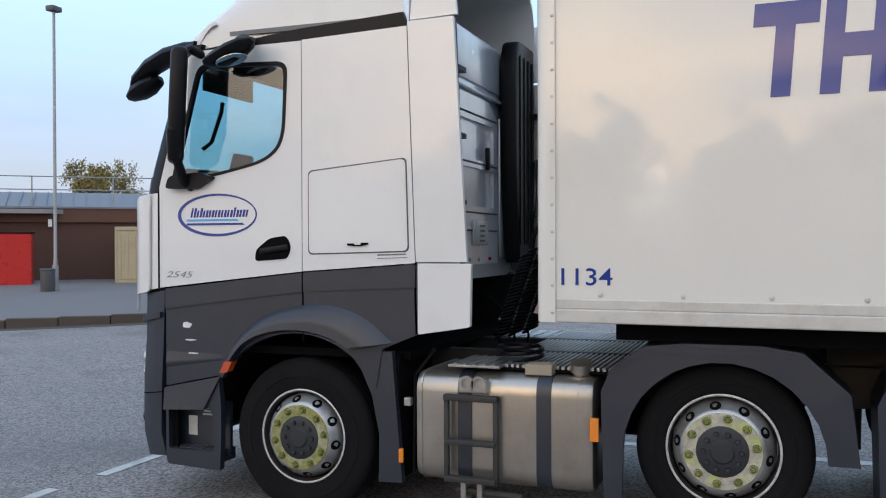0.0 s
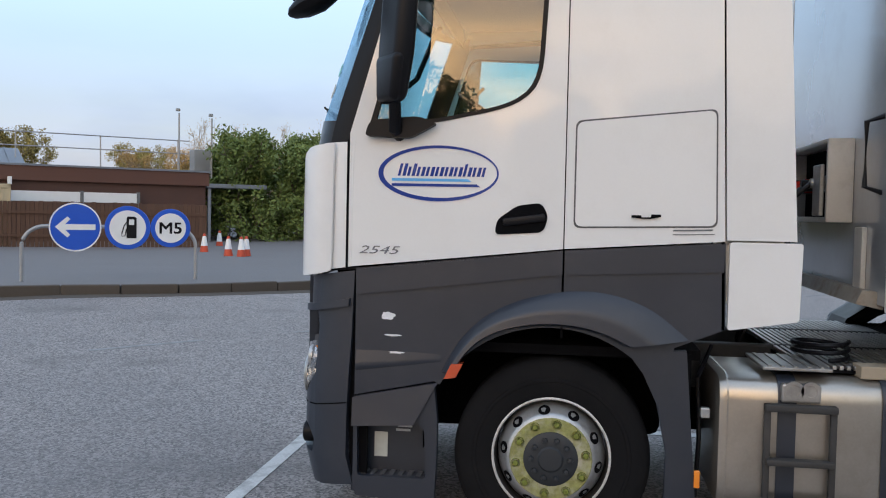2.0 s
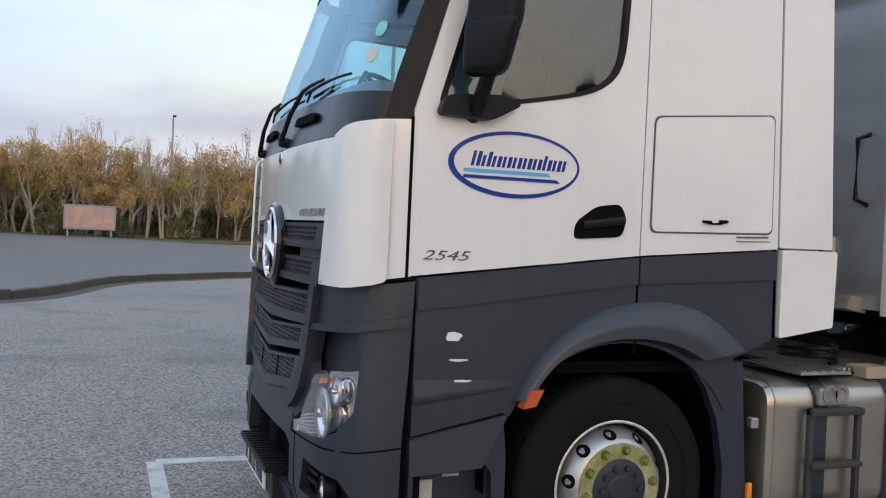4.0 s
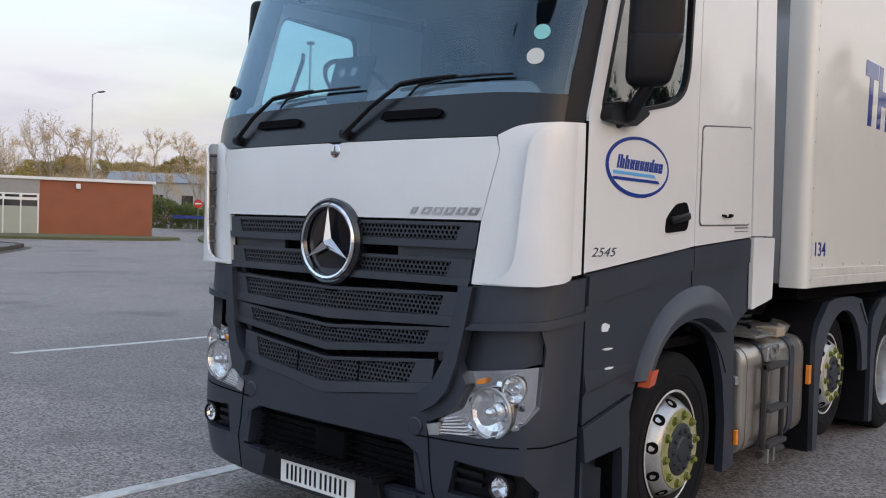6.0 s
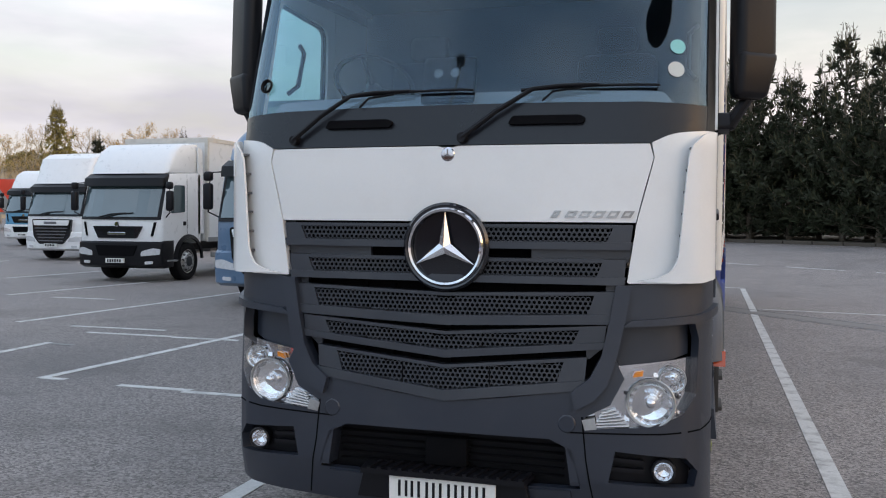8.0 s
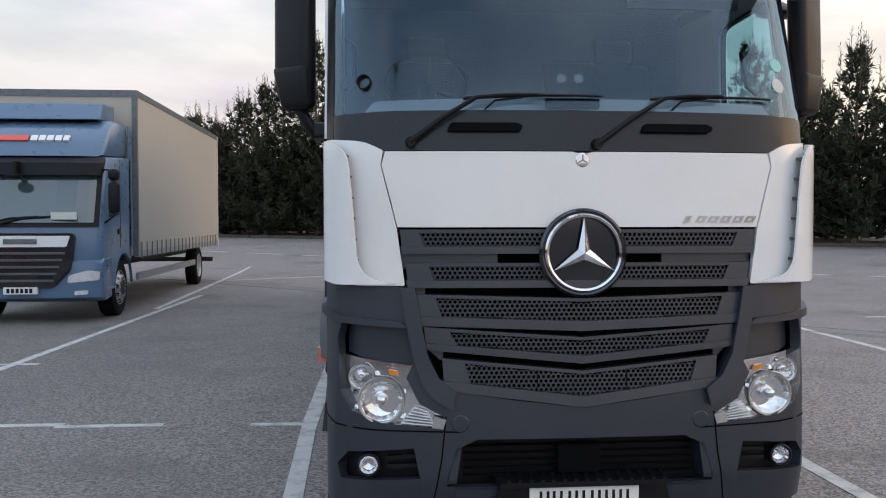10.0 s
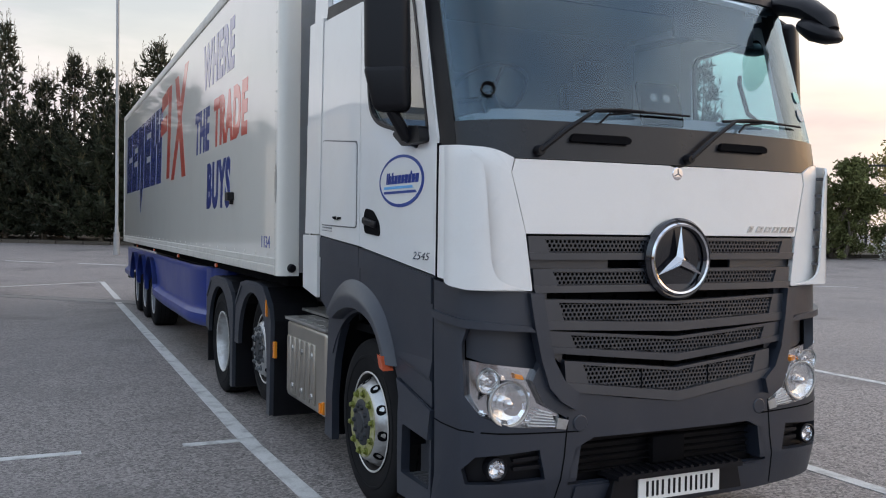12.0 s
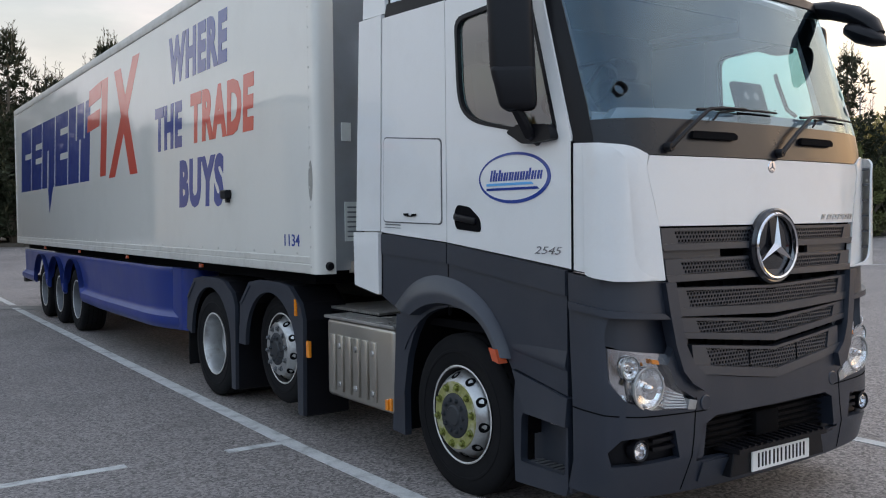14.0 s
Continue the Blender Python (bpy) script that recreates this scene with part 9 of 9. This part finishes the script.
            part("front_post", box(*sorted((s * 1.19, s * 1.283)), box_from - 0.015, box_from + 0.07, 1.0, box_h), "rimdark" if box_mat == "curtain" else "trailer_rail", b)
            if box_mat == "curtain":
                n = int((box_to - box_from) / 0.42)
                for k in range(n):
                    part("curtain_buckle", box(*sorted((s * 1.285, s * 1.30)), box_from + 0.2 + 0.42 * k, box_from + 0.235 + 0.42 * k, 0.95, 1.26), "rimdark", b)
            part("rear_post", box(*sorted((s * 1.2, s * 1.29)), box_to - 0.08, box_to + 0.02, 0.95, box_h), "trailer_rail", b)
            part("cab_deflector", prism([(cab_d - 0.15, 1.2), (cab_d + 0.12, 1.2), (cab_d + 0.06, top - 0.15), (cab_d - 0.15, top - 0.05)], *sorted((s * 1.17, s * 1.20)), "x"), fairing or body, t)
        part("front_header", box(-1.26, 1.26, box_from - 0.012, box_from + 0.05, box_h - 0.12, box_h + 0.008), "rimdark" if box_mat == "curtain" else "trailer_rail", b)
        part("underframe", box(-0.5, 0.5, 2.0, box_to - 0.2, 0.75, 1.0), "frame", t)
        part("rear_bar", box(-1.15, 1.15, box_to - 0.25, box_to - 0.12, 0.5, 0.62), "frame", t)
    return t


M["lens_white"] = material("lamp_lens_pale", (0.70, 0.72, 0.74), 0.12, metal=0.3, vary=0.25, scale=18, coat=0.6)
blue = parked_lorry("slate blue lorry with a cream curtain-sided body", -6.45, 10.7, "steelblue", "steelblue", 3.42, 2.0, "curtain", 2.15, 11.3, 4.05, "tall")
for x0, x1, mat, nm in ((-0.62, -0.05, "decal_red", "red block of the operator's mark"), (-0.01, 0.09, "sign_white", ""), (0.12, 0.22, "sign_white", ""), (0.25, 0.35, "sign_white", ""), (0.38, 0.48, "sign_white", ""), (0.51, 0.60, "sign_white", "")):
    part("roof_mark", prism([(0.415, 2.985), (0.515, 3.075), (0.545, 3.055), (0.44, 2.96)], x0, x1, "x"), mat, blue, nm)
part("window_notice", box(0.45, 0.85, -0.03, -0.01, 1.68, 1.80), "paper", blue, "small pale notice on the glass")
part("front_mirror", moved(lathe([(0.0, -0.05), (0.11, -0.03), (0.13, 0.02), (0.0, 0.05)], 16, "z"), pose(-0.1, -0.05, 2.36)), "black", blue, "", True)
part("front_mirror_arm", box(-0.13, -0.07, -0.03, 0.16, 2.38, 2.62, 0.02), "black", blue)
part("roof_deflector", prism([(0.9, 3.38), (1.9, 3.40), (1.9, 3.72), (1.15, 3.68)], -0.95, 0.95, "x", 0.03), "steelblue", blue)
parked_lorry("white lorry with a black bumper and box body", -12.9, 15.0, "white2", "black", 3.55, 1.9, "white2", 2.1, 9.5, 3.75, "low")
parked_lorry("white lorry with a tall roof and dark grille", -20.9, 22.2, "white2", "white2", 3.85, 2.2, "white2", 2.6, 14.0, 3.95, "tall")
parked_lorry("pale blue and white lorry among parked lorries", -29.4, 30.4, "cyan", "white2", 3.6, 2.2, "white2", 2.6, 12.0, 3.9, "low", fairing="white2")
# lorries across the far yard, side on
cabfar = parked_lorry("far white and blue lorry with a red and grey trailer", 0, 0, "white2", "sign_blue", 3.4, 2.2, None, 0, 0, 0, group="far lorries")
cabfar.matrix_basis = pose(-56.7, 50.9, ground_z(-56.7, 50.9), 0, 0, -70)
part("cab_skirt", box(-1.23, 1.23, 0.3, 2.6, 0.4, 1.05), "sign_blue", cabfar)
ft = thing("far_trailer", "grey and red curtain trailer across the yard", "trailer", "far lorries", pose(-55.0, 53.1, ground_z(-55, 53), 0, 0, -70))
part("body", box(-1.25, 1.25, 0, 11, 1.1, 3.9, 0.02), "sign_back", ft)
for q in ([(0.15, 1.3), (3.4, 1.3), (2.0, 3.0), (0.6, 2.2)], [(2.5, 3.85), (5.6, 3.85), (6.4, 1.4), (4.4, 1.3)]):
    part("red_shape", prism(q, 1.25, 1.262, "x"), "decal_red", ft, "flat red shape")
for a in (7.0, 8.3, 9.6):
    for s in (1, -1):
        wheel("wheel", pose(s * 1.05, a, 0.5) @ SIDE[s], ft, 0.5, True, "steel", 0.3)
fb = thing("flatbed_lorry", "blue flatbed trailer loaded with brown bundles", "trailer", "far lorries", pose(-58.9, 38.8, ground_z(-58.9, 38.8), 0, 0, 53))
part("deck", box(-1.0, 9.0, -1.25, 1.25, 1.0, 1.25), "skirt", fb)
for k in range(3):
    part("load", box(1.4 + 2.5 * k, 3.8 + 2.5 * k, -1.1, 1.1, 1.25, 2.3 + 0.15 * (k % 2), 0.05), "fascia", fb, "brown strapped bundle")
for a in (2.2, 3.5, 4.8, 8.2):
    for s in (1, -1):
        wheel("wheel", pose(a, s * 1.05, 0.5, 0, 0, 90 * s), fb, 0.5, True, "steel", 0.3)


# ---- litter by the front wheel ----
M["cup_red"] = material("red_paper", (0.50, 0.03, 0.035), 0.5, vary=0.08)
cup = thing("paper_cup", "red paper cup with a white rim lying by the tyre", "cup", m=pose(1.30, 1.10, 0.047, 0, 4, 18))
part("sleeve", lathe([(0.030, -0.055), (0.043, 0.050), (0.041, 0.050), (0.028, -0.053)], 22), "cup_red", cup, "", True)
part("rim", lathe([(0.043, 0.048), (0.0455, 0.051), (0.043, 0.055), (0.040, 0.052)], 22), "plate", cup, "white rolled rim", True)
part("base", lathe([(0.0, -0.052), (0.030, -0.052), (0.030, -0.056), (0.0, -0.056)], 18), "plate", cup)
part("white_shape", moved(prism([(-0.014, -0.012), (0.016, -0.004), (0.004, 0.014)], 0.0, 0.003, "z"), pose(0.005, 0.0, 0.0372, 0, -7, 0)), "plate", cup)
